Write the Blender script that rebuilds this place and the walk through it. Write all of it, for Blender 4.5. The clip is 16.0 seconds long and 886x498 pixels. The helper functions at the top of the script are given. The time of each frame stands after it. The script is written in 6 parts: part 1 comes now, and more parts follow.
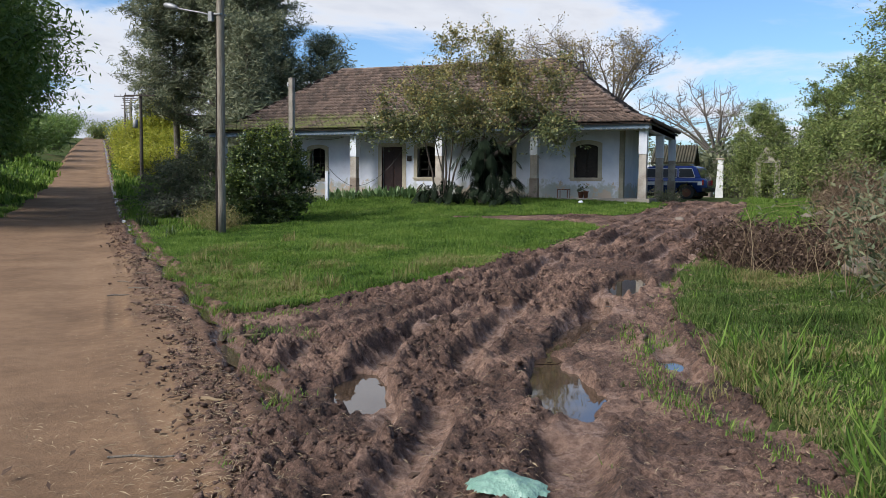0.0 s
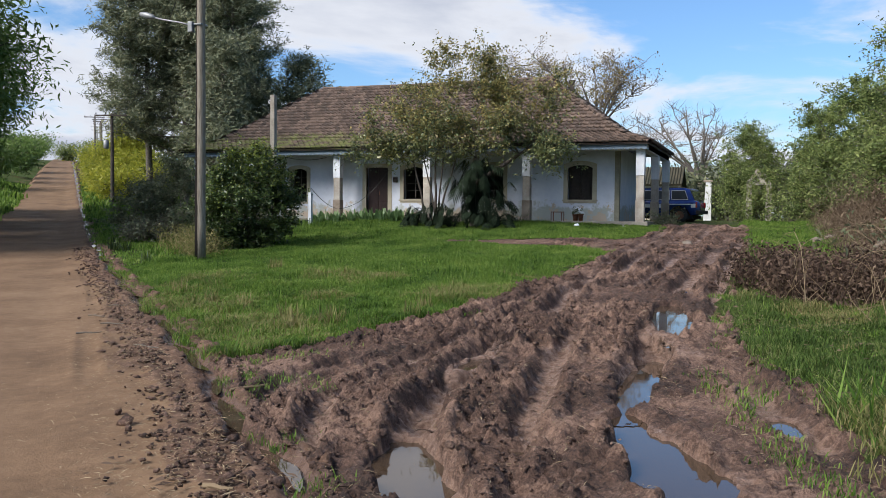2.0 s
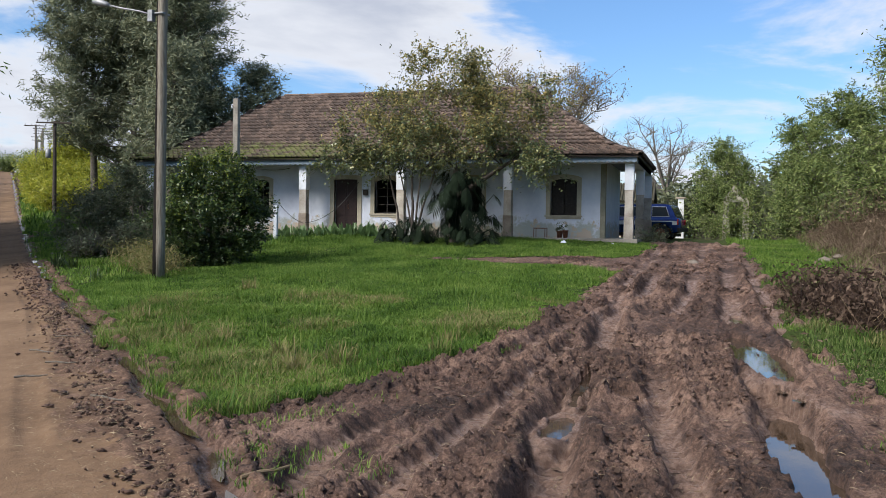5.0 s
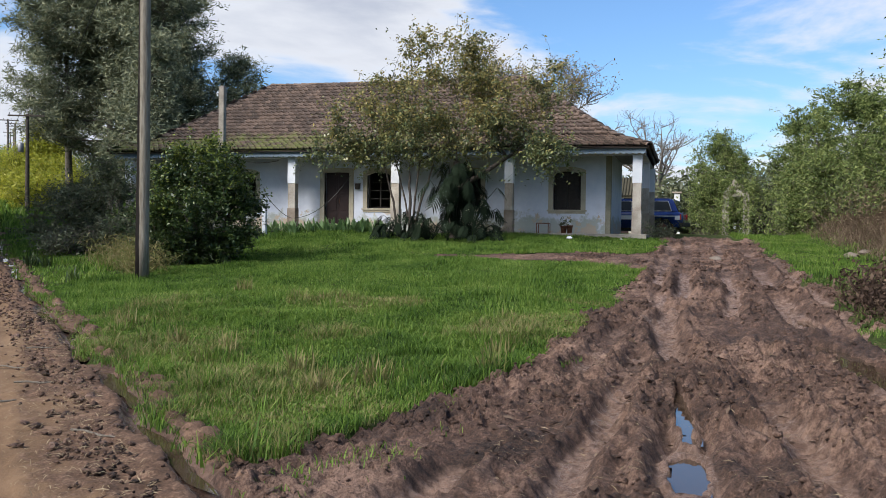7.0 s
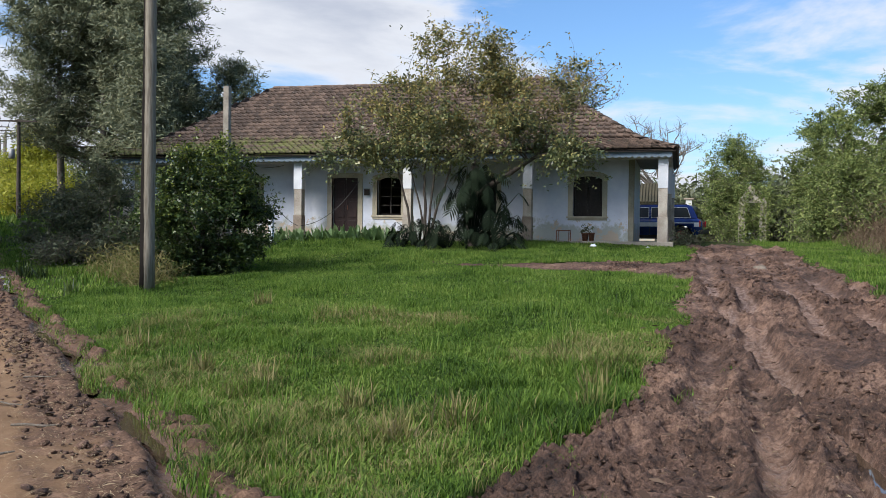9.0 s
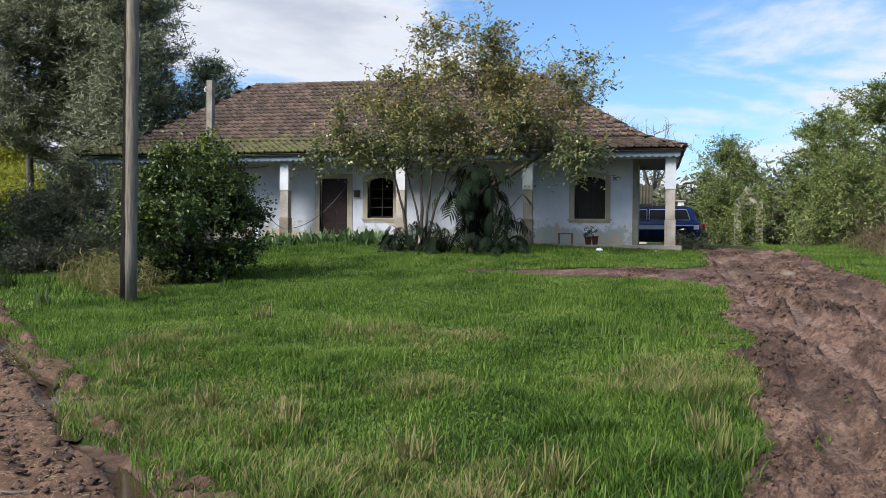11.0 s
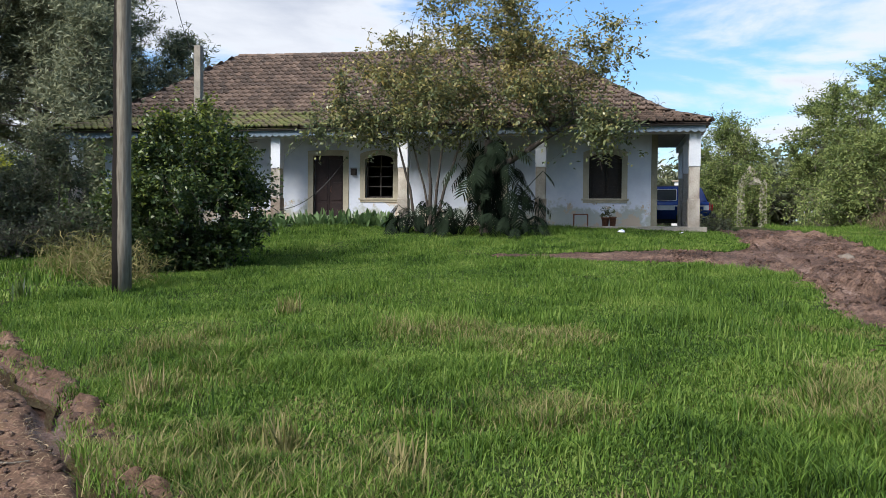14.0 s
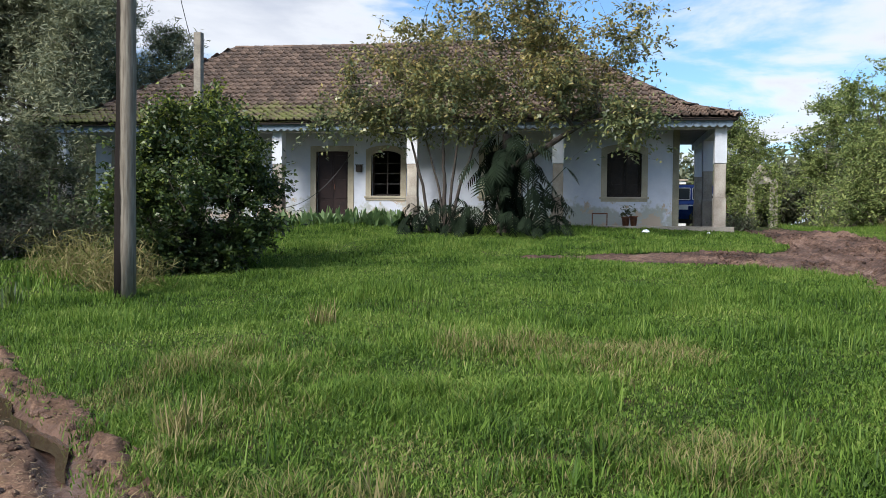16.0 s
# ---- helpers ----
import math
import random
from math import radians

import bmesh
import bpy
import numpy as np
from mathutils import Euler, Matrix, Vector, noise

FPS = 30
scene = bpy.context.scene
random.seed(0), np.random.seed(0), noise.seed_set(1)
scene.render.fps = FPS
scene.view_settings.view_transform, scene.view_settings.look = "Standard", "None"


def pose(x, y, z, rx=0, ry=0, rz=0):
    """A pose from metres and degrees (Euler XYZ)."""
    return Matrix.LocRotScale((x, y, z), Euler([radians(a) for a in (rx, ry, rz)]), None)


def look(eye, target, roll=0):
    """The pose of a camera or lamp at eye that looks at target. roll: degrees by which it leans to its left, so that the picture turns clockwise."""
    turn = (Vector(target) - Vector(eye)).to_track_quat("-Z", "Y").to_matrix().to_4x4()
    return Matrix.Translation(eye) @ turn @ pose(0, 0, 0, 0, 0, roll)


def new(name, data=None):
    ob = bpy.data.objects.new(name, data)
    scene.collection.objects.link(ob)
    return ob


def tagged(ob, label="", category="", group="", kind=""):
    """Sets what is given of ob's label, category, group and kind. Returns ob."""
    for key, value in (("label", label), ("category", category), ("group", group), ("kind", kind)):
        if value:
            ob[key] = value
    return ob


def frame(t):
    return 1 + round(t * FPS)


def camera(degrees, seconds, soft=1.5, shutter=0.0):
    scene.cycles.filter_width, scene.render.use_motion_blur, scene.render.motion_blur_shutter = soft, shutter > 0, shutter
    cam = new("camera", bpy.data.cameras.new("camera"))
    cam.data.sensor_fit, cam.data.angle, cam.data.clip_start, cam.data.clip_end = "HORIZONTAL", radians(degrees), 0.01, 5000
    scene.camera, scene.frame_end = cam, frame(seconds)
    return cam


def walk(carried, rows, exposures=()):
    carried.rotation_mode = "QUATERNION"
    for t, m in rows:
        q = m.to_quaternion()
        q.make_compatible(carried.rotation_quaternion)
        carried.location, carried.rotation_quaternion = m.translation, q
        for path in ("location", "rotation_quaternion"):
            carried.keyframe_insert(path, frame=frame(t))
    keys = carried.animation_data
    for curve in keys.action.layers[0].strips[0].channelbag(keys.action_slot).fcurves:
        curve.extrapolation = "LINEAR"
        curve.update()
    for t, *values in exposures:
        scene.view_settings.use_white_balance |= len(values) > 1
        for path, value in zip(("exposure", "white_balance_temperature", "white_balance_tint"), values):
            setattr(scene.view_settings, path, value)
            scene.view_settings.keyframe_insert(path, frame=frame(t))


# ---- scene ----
cam = camera(54.2, 16.0, soft=0.45)
PATH = [
    (0, (1.704, -0.813, 1.552), (0.946, 1.033, 1.42), 0.5),
    (0.5, (1.427, -0.518, 1.581), (0.674, 1.331, 1.462), 0.6),
    (1, (1.148, -0.245, 1.542), (0.406, 1.608, 1.429), 0.6),
    (1.5, (0.856, 0.037, 1.569), (0.127, 1.896, 1.462), 0.5),
    (2, (0.602, 0.322, 1.539), (-0.099, 2.194, 1.46), 0.5),
    (2.5, (0.33, 0.586, 1.538), (-0.345, 2.468, 1.489), 0.6),
    (3, (0.029, 0.848, 1.537), (-0.617, 2.74, 1.494), 0.5),
    (3.5, (-0.253, 1.123, 1.501), (-0.868, 3.026, 1.458), 0.5),
    (4, (-0.535, 1.441, 1.521), (-1.141, 3.346, 1.477), 0.6),
    (4.2, (-0.634, 1.546, 1.517), (-1.236, 3.453, 1.479), 0.7),
    (6.3, (-1.68, 2.807, 1.488), (-2.246, 4.725, 1.44), 0.7),
    (6.5, (-1.806, 2.939, 1.472), (-2.365, 4.859, 1.423), 0.6),
    (7, (-2.056, 3.228, 1.454), (-2.597, 5.153, 1.407), 0.8),
    (7.5, (-2.307, 3.529, 1.462), (-2.858, 5.451, 1.411), 1.0),
    (8, (-2.598, 3.809, 1.435), (-3.139, 5.734, 1.386), 1.0),
    (8.5, (-2.861, 4.044, 1.476), (-3.397, 5.97, 1.426), 0.7),
    (9, (-3.126, 4.342, 1.446), (-3.649, 6.272, 1.417), 0.7),
    (9.2, (-3.213, 4.446, 1.457), (-3.733, 6.377, 1.436), 0.7),
    (11.3, (-4.236, 5.657, 1.471), (-4.698, 7.602, 1.448), 0.6),
    (11.5, (-4.308, 5.745, 1.45), (-4.775, 7.689, 1.425), 0.5),
    (12, (-4.565, 6.0, 1.471), (-5.029, 7.945, 1.432), 0.4),
    (12.5, (-4.832, 6.291, 1.432), (-5.29, 8.237, 1.392), 0.5),
    (13, (-5.071, 6.557, 1.453), (-5.52, 8.505, 1.402), 0.7),
    (13.5, (-5.322, 6.793, 1.435), (-5.739, 8.748, 1.376), 0.6),
    (14, (-5.593, 7.035, 1.428), (-5.984, 8.996, 1.366), 0.5),
    (14.5, (-5.827, 7.321, 1.428), (-6.222, 9.28, 1.362), 0.6),
    (15, (-6.07, 7.595, 1.41), (-6.456, 9.556, 1.35), 0.8),
    (15.5, (-6.321, 7.849, 1.424), (-6.692, 9.813, 1.357), 0.6),
    (16, (-6.537, 8.095, 1.395), (-6.893, 10.062, 1.334), 0.6),
]
walk(cam, [(t, look(eye, target, roll)) for t, eye, target, roll in PATH], [(0, 0.86, 6400, 12), (9, 0.9, 6400, 11.5), (16, 1.04, 6400, 11)])

# ---------- light ----------
SUN_AZ, SUN_EL = (-0.53, -0.848), radians(40)
sun_dir = Vector((SUN_AZ[0] * math.cos(SUN_EL), SUN_AZ[1] * math.cos(SUN_EL), math.sin(SUN_EL))).normalized()
sun = new("sun", bpy.data.lights.new("sun", "SUN"))
sun.data.energy, sun.data.angle, sun.data.color = 3.4, radians(28), (1.0, 0.955, 0.895)
sun.matrix_world = look((0, 0, 60), Vector((0, 0, 60)) - sun_dir)

world = bpy.data.worlds.new("sky")
scene.world = world
world.use_nodes = True


def sky_nodes():
    nt = world.node_tree
    nt.nodes.clear()
    N, L = nt.nodes.new, nt.links.new
    sky = N("ShaderNodeTexSky")
    sky.sky_type, sky.sun_disc = "NISHITA", False
    sky.sun_elevation, sky.sun_rotation = SUN_EL, math.atan2(SUN_AZ[0], SUN_AZ[1])
    sky.dust_density, sky.ozone_density = 1.0, 2.0
    scaled = N("ShaderNodeMix")
    scaled.data_type, scaled.blend_type = "RGBA", "MULTIPLY"
    scaled.inputs["Factor"].default_value = 1
    L(sky.outputs[0], scaled.inputs["A"])
    scaled.inputs["B"].default_value = (0.68, 0.88, 1.06, 1)
    tc = N("ShaderNodeTexCoord")
    sep = N("ShaderNodeSeparateXYZ")
    L(tc.outputs["Generated"], sep.inputs[0])

    def m(op, a, b=None):
        n = N("ShaderNodeMath")
        n.operation = op
        for i, s in enumerate((a, b)):
            if s is None:
                continue
            if hasattr(s, "links"):
                L(s, n.inputs[i])
            else:
                n.inputs[i].default_value = s
        return n.outputs[0]

    # cloud layer seen as a flat deck, so that the clouds crowd towards the horizon
    up = m("ADD", m("MAXIMUM", sep.outputs[2], 0.0), 0.16)
    flat = N("ShaderNodeCombineXYZ")
    L(m("DIVIDE", sep.outputs[0], up), flat.inputs[0])
    L(m("DIVIDE", sep.outputs[1], up), flat.inputs[1])
    big = N("ShaderNodeTexNoise")
    big.inputs["Scale"].default_value, big.inputs["Detail"].default_value, big.inputs["Roughness"].default_value = CLOUD_SCALE, 8, 0.56
    big.inputs["Distortion"].default_value = 0.35
    shift = N("ShaderNodeVectorMath")
    shift.operation = "ADD"
    shift.inputs[1].default_value = CLOUD_SHIFT
    L(flat.outputs[0], shift.inputs[0])
    L(shift.outputs[0], big.inputs["Vector"])
    cover = N("ShaderNodeMapRange")
    cover.inputs["From Min"].default_value, cover.inputs["From Max"].default_value = CLOUD_EDGE
    cover.interpolation_type = "SMOOTHSTEP"
    west = m("MULTIPLY", m("MULTIPLY", sep.outputs[0], -0.84), CLOUD_WEST)
    amount = m("ADD", big.outputs["Fac"], m("SUBTRACT", west, 0.03))
    L(amount, cover.inputs["Value"])
    thick = N("ShaderNodeMapRange")
    thick.inputs["From Min"].default_value, thick.inputs["From Max"].default_value = CLOUD_EDGE[1] - 0.06, CLOUD_EDGE[1] + 0.14
    L(amount, thick.inputs["Value"])
    tone = N("ShaderNodeMix")
    tone.data_type = "RGBA"
    tone.inputs["A"].default_value = CLOUD_WHITE
    tone.inputs["B"].default_value = CLOUD_GREY
    L(thick.outputs[0], tone.inputs["Factor"])
    mix = N("ShaderNodeMix")
    mix.data_type = "RGBA"
    L(cover.outputs[0], mix.inputs["Factor"])
    L(scaled.outputs["Result"], mix.inputs["A"])
    L(tone.outputs["Result"], mix.inputs["B"])
    bg = N("ShaderNodeBackground")
    bg.inputs["Strength"].default_value = 0.092
    L(mix.outputs["Result"], bg.inputs["Color"])
    out = N("ShaderNodeOutputWorld")
    L(bg.outputs[0], out.inputs["Surface"])


CLOUD_SCALE, CLOUD_SHIFT, CLOUD_EDGE, CLOUD_WEST = 1.25, (2.85, 9.2, 0.0), (0.395, 0.575), 0.13
CLOUD_WHITE, CLOUD_GREY = (5.1, 5.3, 5.6, 1), (3.3, 3.6, 4.2, 1)
sky_nodes()


# ---------- materials ----------
def ramp(nt, src, stops):
    r = nt.nodes.new("ShaderNodeValToRGB")
    e = r.color_ramp.elements
    while len(e) < len(stops):
        e.new(0.5)
    for el, (p, c) in zip(e, stops):
        el.position, el.color = p, (*c, 1)
    nt.links.new(src, r.inputs[0])
    return r.outputs[0]


def noise_tex(nt, vec, scale, detail=4, rough=0.55):
    n = nt.nodes.new("ShaderNodeTexNoise")
    n.inputs["Scale"].default_value, n.inputs["Detail"].default_value, n.inputs["Roughness"].default_value = scale, detail, rough
    if vec:
        nt.links.new(vec, n.inputs["Vector"])
    return n.outputs["Fac"]


def mixc(nt, fac, a, b, mode="MIX"):
    n = nt.nodes.new("ShaderNodeMix")
    n.data_type, n.blend_type = "RGBA", mode
    for key, s in (("Factor", fac), ("A", a), ("B", b)):
        if hasattr(s, "links"):
            nt.links.new(s, n.inputs[key])
        elif key == "Factor":
            n.inputs[key].default_value = s
        else:
            n.inputs[key].default_value = (*s, 1)
    return n.outputs["Result"]


def maths(nt, op, a, b=None):
    n = nt.nodes.new("ShaderNodeMath")
    n.operation = op
    for i, s in enumerate((a, b)):
        if s is None:
            continue
        if hasattr(s, "links"):
            nt.links.new(s, n.inputs[i])
        else:
            n.inputs[i].default_value = s
    return n.outputs[0]


def step(nt, v, lo, hi):
    n = nt.nodes.new("ShaderNodeMapRange")
    n.interpolation_type = "SMOOTHSTEP"
    n.inputs["From Min"].default_value, n.inputs["From Max"].default_value = lo, hi
    nt.links.new(v, n.inputs["Value"])
    return n.outputs[0]


def start(name):
    m = bpy.data.materials.new(name)
    m.use_nodes = True
    nt = m.node_tree
    bsdf = nt.nodes["Principled BSDF"]
    geo = nt.nodes.new("ShaderNodeNewGeometry")
    return m, nt, bsdf, geo.outputs["Position"], geo.outputs["Random Per Island"]


def bump(nt, bsdf, h, strength, dist):
    b = nt.nodes.new("ShaderNodeBump")
    b.inputs["Strength"].default_value, b.inputs["Distance"].default_value = strength, dist
    nt.links.new(h, b.inputs["Height"])
    nt.links.new(b.outputs[0], bsdf.inputs["Normal"])


def simple(name, dark, light, scale=6.0, rough=0.7, metal=0.0, grain=40.0, relief=0.3, depth=0.01, spec=0.5, coat=0.0):
    """A surface with a coarse and a fine variation between two colours."""
    m, nt, bsdf, pos, isl = start(name)
    tc = nt.nodes.new("ShaderNodeTexCoord").outputs["Object"]
    a = noise_tex(nt, tc, scale, 5)
    b = noise_tex(nt, tc, grain, 3)
    f = maths(nt, "ADD", maths(nt, "MULTIPLY", a, 0.65), maths(nt, "MULTIPLY", b, 0.35))
    nt.links.new(ramp(nt, f, [(0.32, dark), (0.68, light)]), bsdf.inputs["Base Color"])
    bsdf.inputs["Roughness"].default_value, bsdf.inputs["Metallic"].default_value = rough, metal
    bsdf.inputs["Specular IOR Level"].default_value, bsdf.inputs["Coat Weight"].default_value = spec, coat
    bump(nt, bsdf, b, relief, depth)
    return m


def leaf(name, cols, rough=0.45, through_light=0.35, spec=0.4):
    """Leaves: each takes its own colour between the given ones; light comes through."""
    m, nt, bsdf, pos, isl = start(name)
    n = len(cols)
    patch = noise_tex(nt, pos, 0.9, 2)
    f = maths(nt, "ADD", maths(nt, "MULTIPLY", isl, 0.62), maths(nt, "MULTIPLY", maths(nt, "SUBTRACT", patch, 0.3), 0.95))
    col = ramp(nt, f, [(0.05 + 0.9 * i / max(n - 1, 1), c) for i, c in enumerate(cols)])
    nt.links.new(col, bsdf.inputs["Base Color"])
    bsdf.inputs["Roughness"].default_value = rough
    bsdf.inputs["Specular IOR Level"].default_value = spec
    tr = nt.nodes.new("ShaderNodeBsdfTranslucent")
    nt.links.new(col, tr.inputs["Color"])
    mx = nt.nodes.new("ShaderNodeMixShader")
    mx.inputs[0].default_value = through_light
    nt.links.new(bsdf.outputs[0], mx.inputs[1])
    nt.links.new(tr.outputs[0], mx.inputs[2])
    nt.links.new(mx.outputs[0], nt.nodes["Material Output"].inputs["Surface"])
    return m


def soil_mats():
    # packed sandy road
    m, nt, bsdf, pos, isl = start("packed_dirt")
    a, b, c = noise_tex(nt, pos, 0.55, 5), noise_tex(nt, pos, 7, 6, 0.65), noise_tex(nt, pos, 60, 3)
    f = maths(nt, "ADD", maths(nt, "MULTIPLY", a, 0.55), maths(nt, "ADD", maths(nt, "MULTIPLY", b, 0.3), maths(nt, "MULTIPLY", c, 0.15)))
    col = ramp(nt, f, [(0.36, (0.09, 0.054, 0.03)), (0.5, (0.148, 0.091, 0.052)), (0.64, (0.2, 0.13, 0.078))])
    wet = nt.nodes.new("ShaderNodeAttribute")
    wet.attribute_name = "wet"
    jag = maths(nt, "ADD", wet.outputs["Fac"], maths(nt, "MULTIPLY", maths(nt, "SUBTRACT", b, 0.5), 0.8))
    w = step(nt, jag, 0.35, 0.6)
    crumb = ramp(nt, maths(nt, "ADD", maths(nt, "MULTIPLY", b, 0.6), maths(nt, "MULTIPLY", c, 0.4)), [(0.38, (0.035, 0.02, 0.013)), (0.52, (0.095, 0.056, 0.037)), (0.64, (0.19, 0.12, 0.08))])
    col = mixc(nt, w, col, crumb)
    slick = step(nt, wet.outputs["Fac"], 0.68, 0.88)
    col = mixc(nt, slick, col, ramp(nt, b, [(0.35, (0.05, 0.03, 0.022)), (0.65, (0.13, 0.083, 0.064))]))
    nt.links.new(col, bsdf.inputs["Base Color"])
    rr = nt.nodes.new("ShaderNodeMapRange")
    rr.inputs["To Min"].default_value, rr.inputs["To Max"].default_value = 0.93, 0.22
    nt.links.new(maths(nt, "MULTIPLY", slick, step(nt, b, 0.36, 0.52)), rr.inputs["Value"])
    nt.links.new(rr.outputs[0], bsdf.inputs["Roughness"])
    bsdf.inputs["Specular IOR Level"].default_value = 0.25
    bump(nt, bsdf, maths(nt, "ADD", maths(nt, "MULTIPLY", b, 0.6), maths(nt, "MULTIPLY", c, 0.4)), 0.6, 0.025)
    road = m
    # churned wet mud
    m, nt, bsdf, pos, isl = start("churned_mud")
    a, b, c = noise_tex(nt, pos, 1.1, 5), noise_tex(nt, pos, 13, 7, 0.75), noise_tex(nt, pos, 60, 4, 0.75)
    f = maths(nt, "ADD", maths(nt, "MULTIPLY", a, 0.36), maths(nt, "ADD", maths(nt, "MULTIPLY", b, 0.38), maths(nt, "MULTIPLY", c, 0.26)))
    col = ramp(nt, f, [(0.41, (0.024, 0.014, 0.0105)), (0.5, (0.108, 0.062, 0.044)), (0.6, (0.3, 0.19, 0.138))])
    wet = nt.nodes.new("ShaderNodeAttribute")
    wet.attribute_name = "wet"
    # pressed rut floors are smoother, paler and slick with water
    w = step(nt, maths(nt, "ADD", wet.outputs["Fac"], maths(nt, "MULTIPLY", maths(nt, "SUBTRACT", a, 0.5), 0.9)), 0.3, 0.7)
    pressed = ramp(nt, b, [(0.38, (0.13, 0.077, 0.056)), (0.62, (0.33, 0.22, 0.165))])
    col = mixc(nt, maths(nt, "MULTIPLY", w, 0.8), col, pressed)
    nt.links.new(col, bsdf.inputs["Base Color"])
    rr = nt.nodes.new("ShaderNodeMapRange")
    rr.inputs["To Min"].default_value, rr.inputs["To Max"].default_value = 0.8, 0.26
    bsdf.inputs["Specular IOR Level"].default_value = 0.35
    nt.links.new(maths(nt, "MULTIPLY", w, step(nt, b, 0.38, 0.6)), rr.inputs["Value"])
    nt.links.new(rr.outputs[0], bsdf.inputs["Roughness"])
    bump(nt, bsdf, maths(nt, "ADD", maths(nt, "MULTIPLY", b, 0.6), maths(nt, "MULTIPLY", c, 0.4)), 1.0, 0.07)
    mud = m
    # soil and thatch under the grass
    m, nt, bsdf, pos, isl = start("grassy_soil")
    a, b, c = noise_tex(nt, pos, 0.5, 4), noise_tex(nt, pos, 6, 5), noise_tex(nt, pos, 45, 4, 0.7)
    green = ramp(nt, c, [(0.3, (0.015, 0.028, 0.008)), (0.55, (0.05, 0.075, 0.02)), (0.75, (0.11, 0.12, 0.045))])
    brown = ramp(nt, c, [(0.3, (0.05, 0.034, 0.02)), (0.7, (0.15, 0.11, 0.06))])
    nt.links.new(mixc(nt, step(nt, maths(nt, "ADD", maths(nt, "MULTIPLY", a, 0.5), maths(nt, "MULTIPLY", b, 0.5)), 0.5, 0.66), green, brown), bsdf.inputs["Base Color"])
    bsdf.inputs["Roughness"].default_value = 0.95
    bsdf.inputs["Specular IOR Level"].default_value = 0.08
    bump(nt, bsdf, c, 0.8, 0.05)
    return road, mud, m


M_ROAD, M_MUD, M_SOIL = soil_mats()


def water_mat():
    m, nt, bsdf, pos, isl = start("muddy_water")
    bsdf.inputs["Base Color"].default_value = (0.05, 0.034, 0.022, 1)
    bsdf.inputs["Roughness"].default_value = 0.03
    bsdf.inputs["IOR"].default_value = 1.333
    bsdf.inputs["Specular IOR Level"].default_value = 0.9
    bump(nt, bsdf, noise_tex(nt, pos, 3.0, 3), 0.03, 0.02)
    return m


M_WATER = water_mat()


def lime_wall():
    m, nt, bsdf, pos, isl = start("lime_washed_wall")
    a, b, c = noise_tex(nt, pos, 0.7, 4), noise_tex(nt, pos, 3.2, 7, 0.68), noise_tex(nt, pos, 38, 4)
    col = ramp(nt, maths(nt, "ADD", maths(nt, "MULTIPLY", a, 0.6), maths(nt, "MULTIPLY", b, 0.4)),
               [(0.3, (0.42, 0.45, 0.52)), (0.5, (0.54, 0.58, 0.66)), (0.7, (0.66, 0.685, 0.73))])
    sep = nt.nodes.new("ShaderNodeSeparateXYZ")
    nt.links.new(pos, sep.inputs[0])
    # algae and bare plaster patches along the splash zone, ragged
    low = step(nt, sep.outputs[2], 2.5, 1.45)
    algae = step(nt, maths(nt, "ADD", maths(nt, "MULTIPLY", low, 0.45), b), 0.72, 0.88)
    col = mixc(nt, maths(nt, "MULTIPLY", algae, 0.7), col, (0.25, 0.27, 0.2))
    bare = step(nt, maths(nt, "ADD", maths(nt, "MULTIPLY", low, 0.22), noise_tex(nt, pos, 2.1, 8, 0.7)), 0.7, 0.74)
    col = mixc(nt, bare, col, (0.42, 0.35, 0.27))
    nt.links.new(col, bsdf.inputs["Base Color"])
    bsdf.inputs["Roughness"].default_value = 0.88
    bump(nt, bsdf, maths(nt, "ADD", b, maths(nt, "MULTIPLY", c, 0.3)), 0.3, 0.02)
    return m


def old_tile():
    m, nt, bsdf, pos, isl = start("weathered_clay_tile")
    ob = nt.nodes.new("ShaderNodeObjectInfo").outputs["Random"]
    rnd = maths(nt, "FRACT", maths(nt, "ADD", isl, ob))
    a, b, c = noise_tex(nt, pos, 0.8, 4), noise_tex(nt, pos, 9, 5, 0.65), noise_tex(nt, pos, 1.6, 5, 0.6)
    f = maths(nt, "ADD", maths(nt, "MULTIPLY", rnd, 0.35), maths(nt, "ADD", maths(nt, "MULTIPLY", a, 0.33), maths(nt, "MULTIPLY", b, 0.35)))
    col = ramp(nt, f, [(0.22, (0.034, 0.025, 0.02)), (0.5, (0.09, 0.062, 0.048)), (0.78, (0.18, 0.125, 0.095))])
    grey = step(nt, b, 0.56, 0.7)
    col = mixc(nt, maths(nt, "MULTIPLY", grey, 0.55), col, (0.2, 0.18, 0.155))
    # moss grows on the lower courses of the front slope
    sep = nt.nodes.new("ShaderNodeSeparateXYZ")
    nt.links.new(pos, sep.inputs[0])
    band = maths(nt, "MULTIPLY", step(nt, sep.outputs[2], 5.35, 4.45), step(nt, sep.outputs[0], -7.5, -11.0))
    moss = step(nt, maths(nt, "ADD", maths(nt, "MULTIPLY", band, 0.22), maths(nt, "ADD", maths(nt, "MULTIPLY", c, 0.6), maths(nt, "MULTIPLY", b, 0.5))), 0.68, 0.84)
    col = mixc(nt, maths(nt, "MULTIPLY", moss, 0.72), col, (0.13, 0.16, 0.035))
    nt.links.new(col, bsdf.inputs["Base Color"])
    bsdf.inputs["Roughness"].default_value = 0.85
    bump(nt, bsdf, b, 0.4, 0.02)
    return m


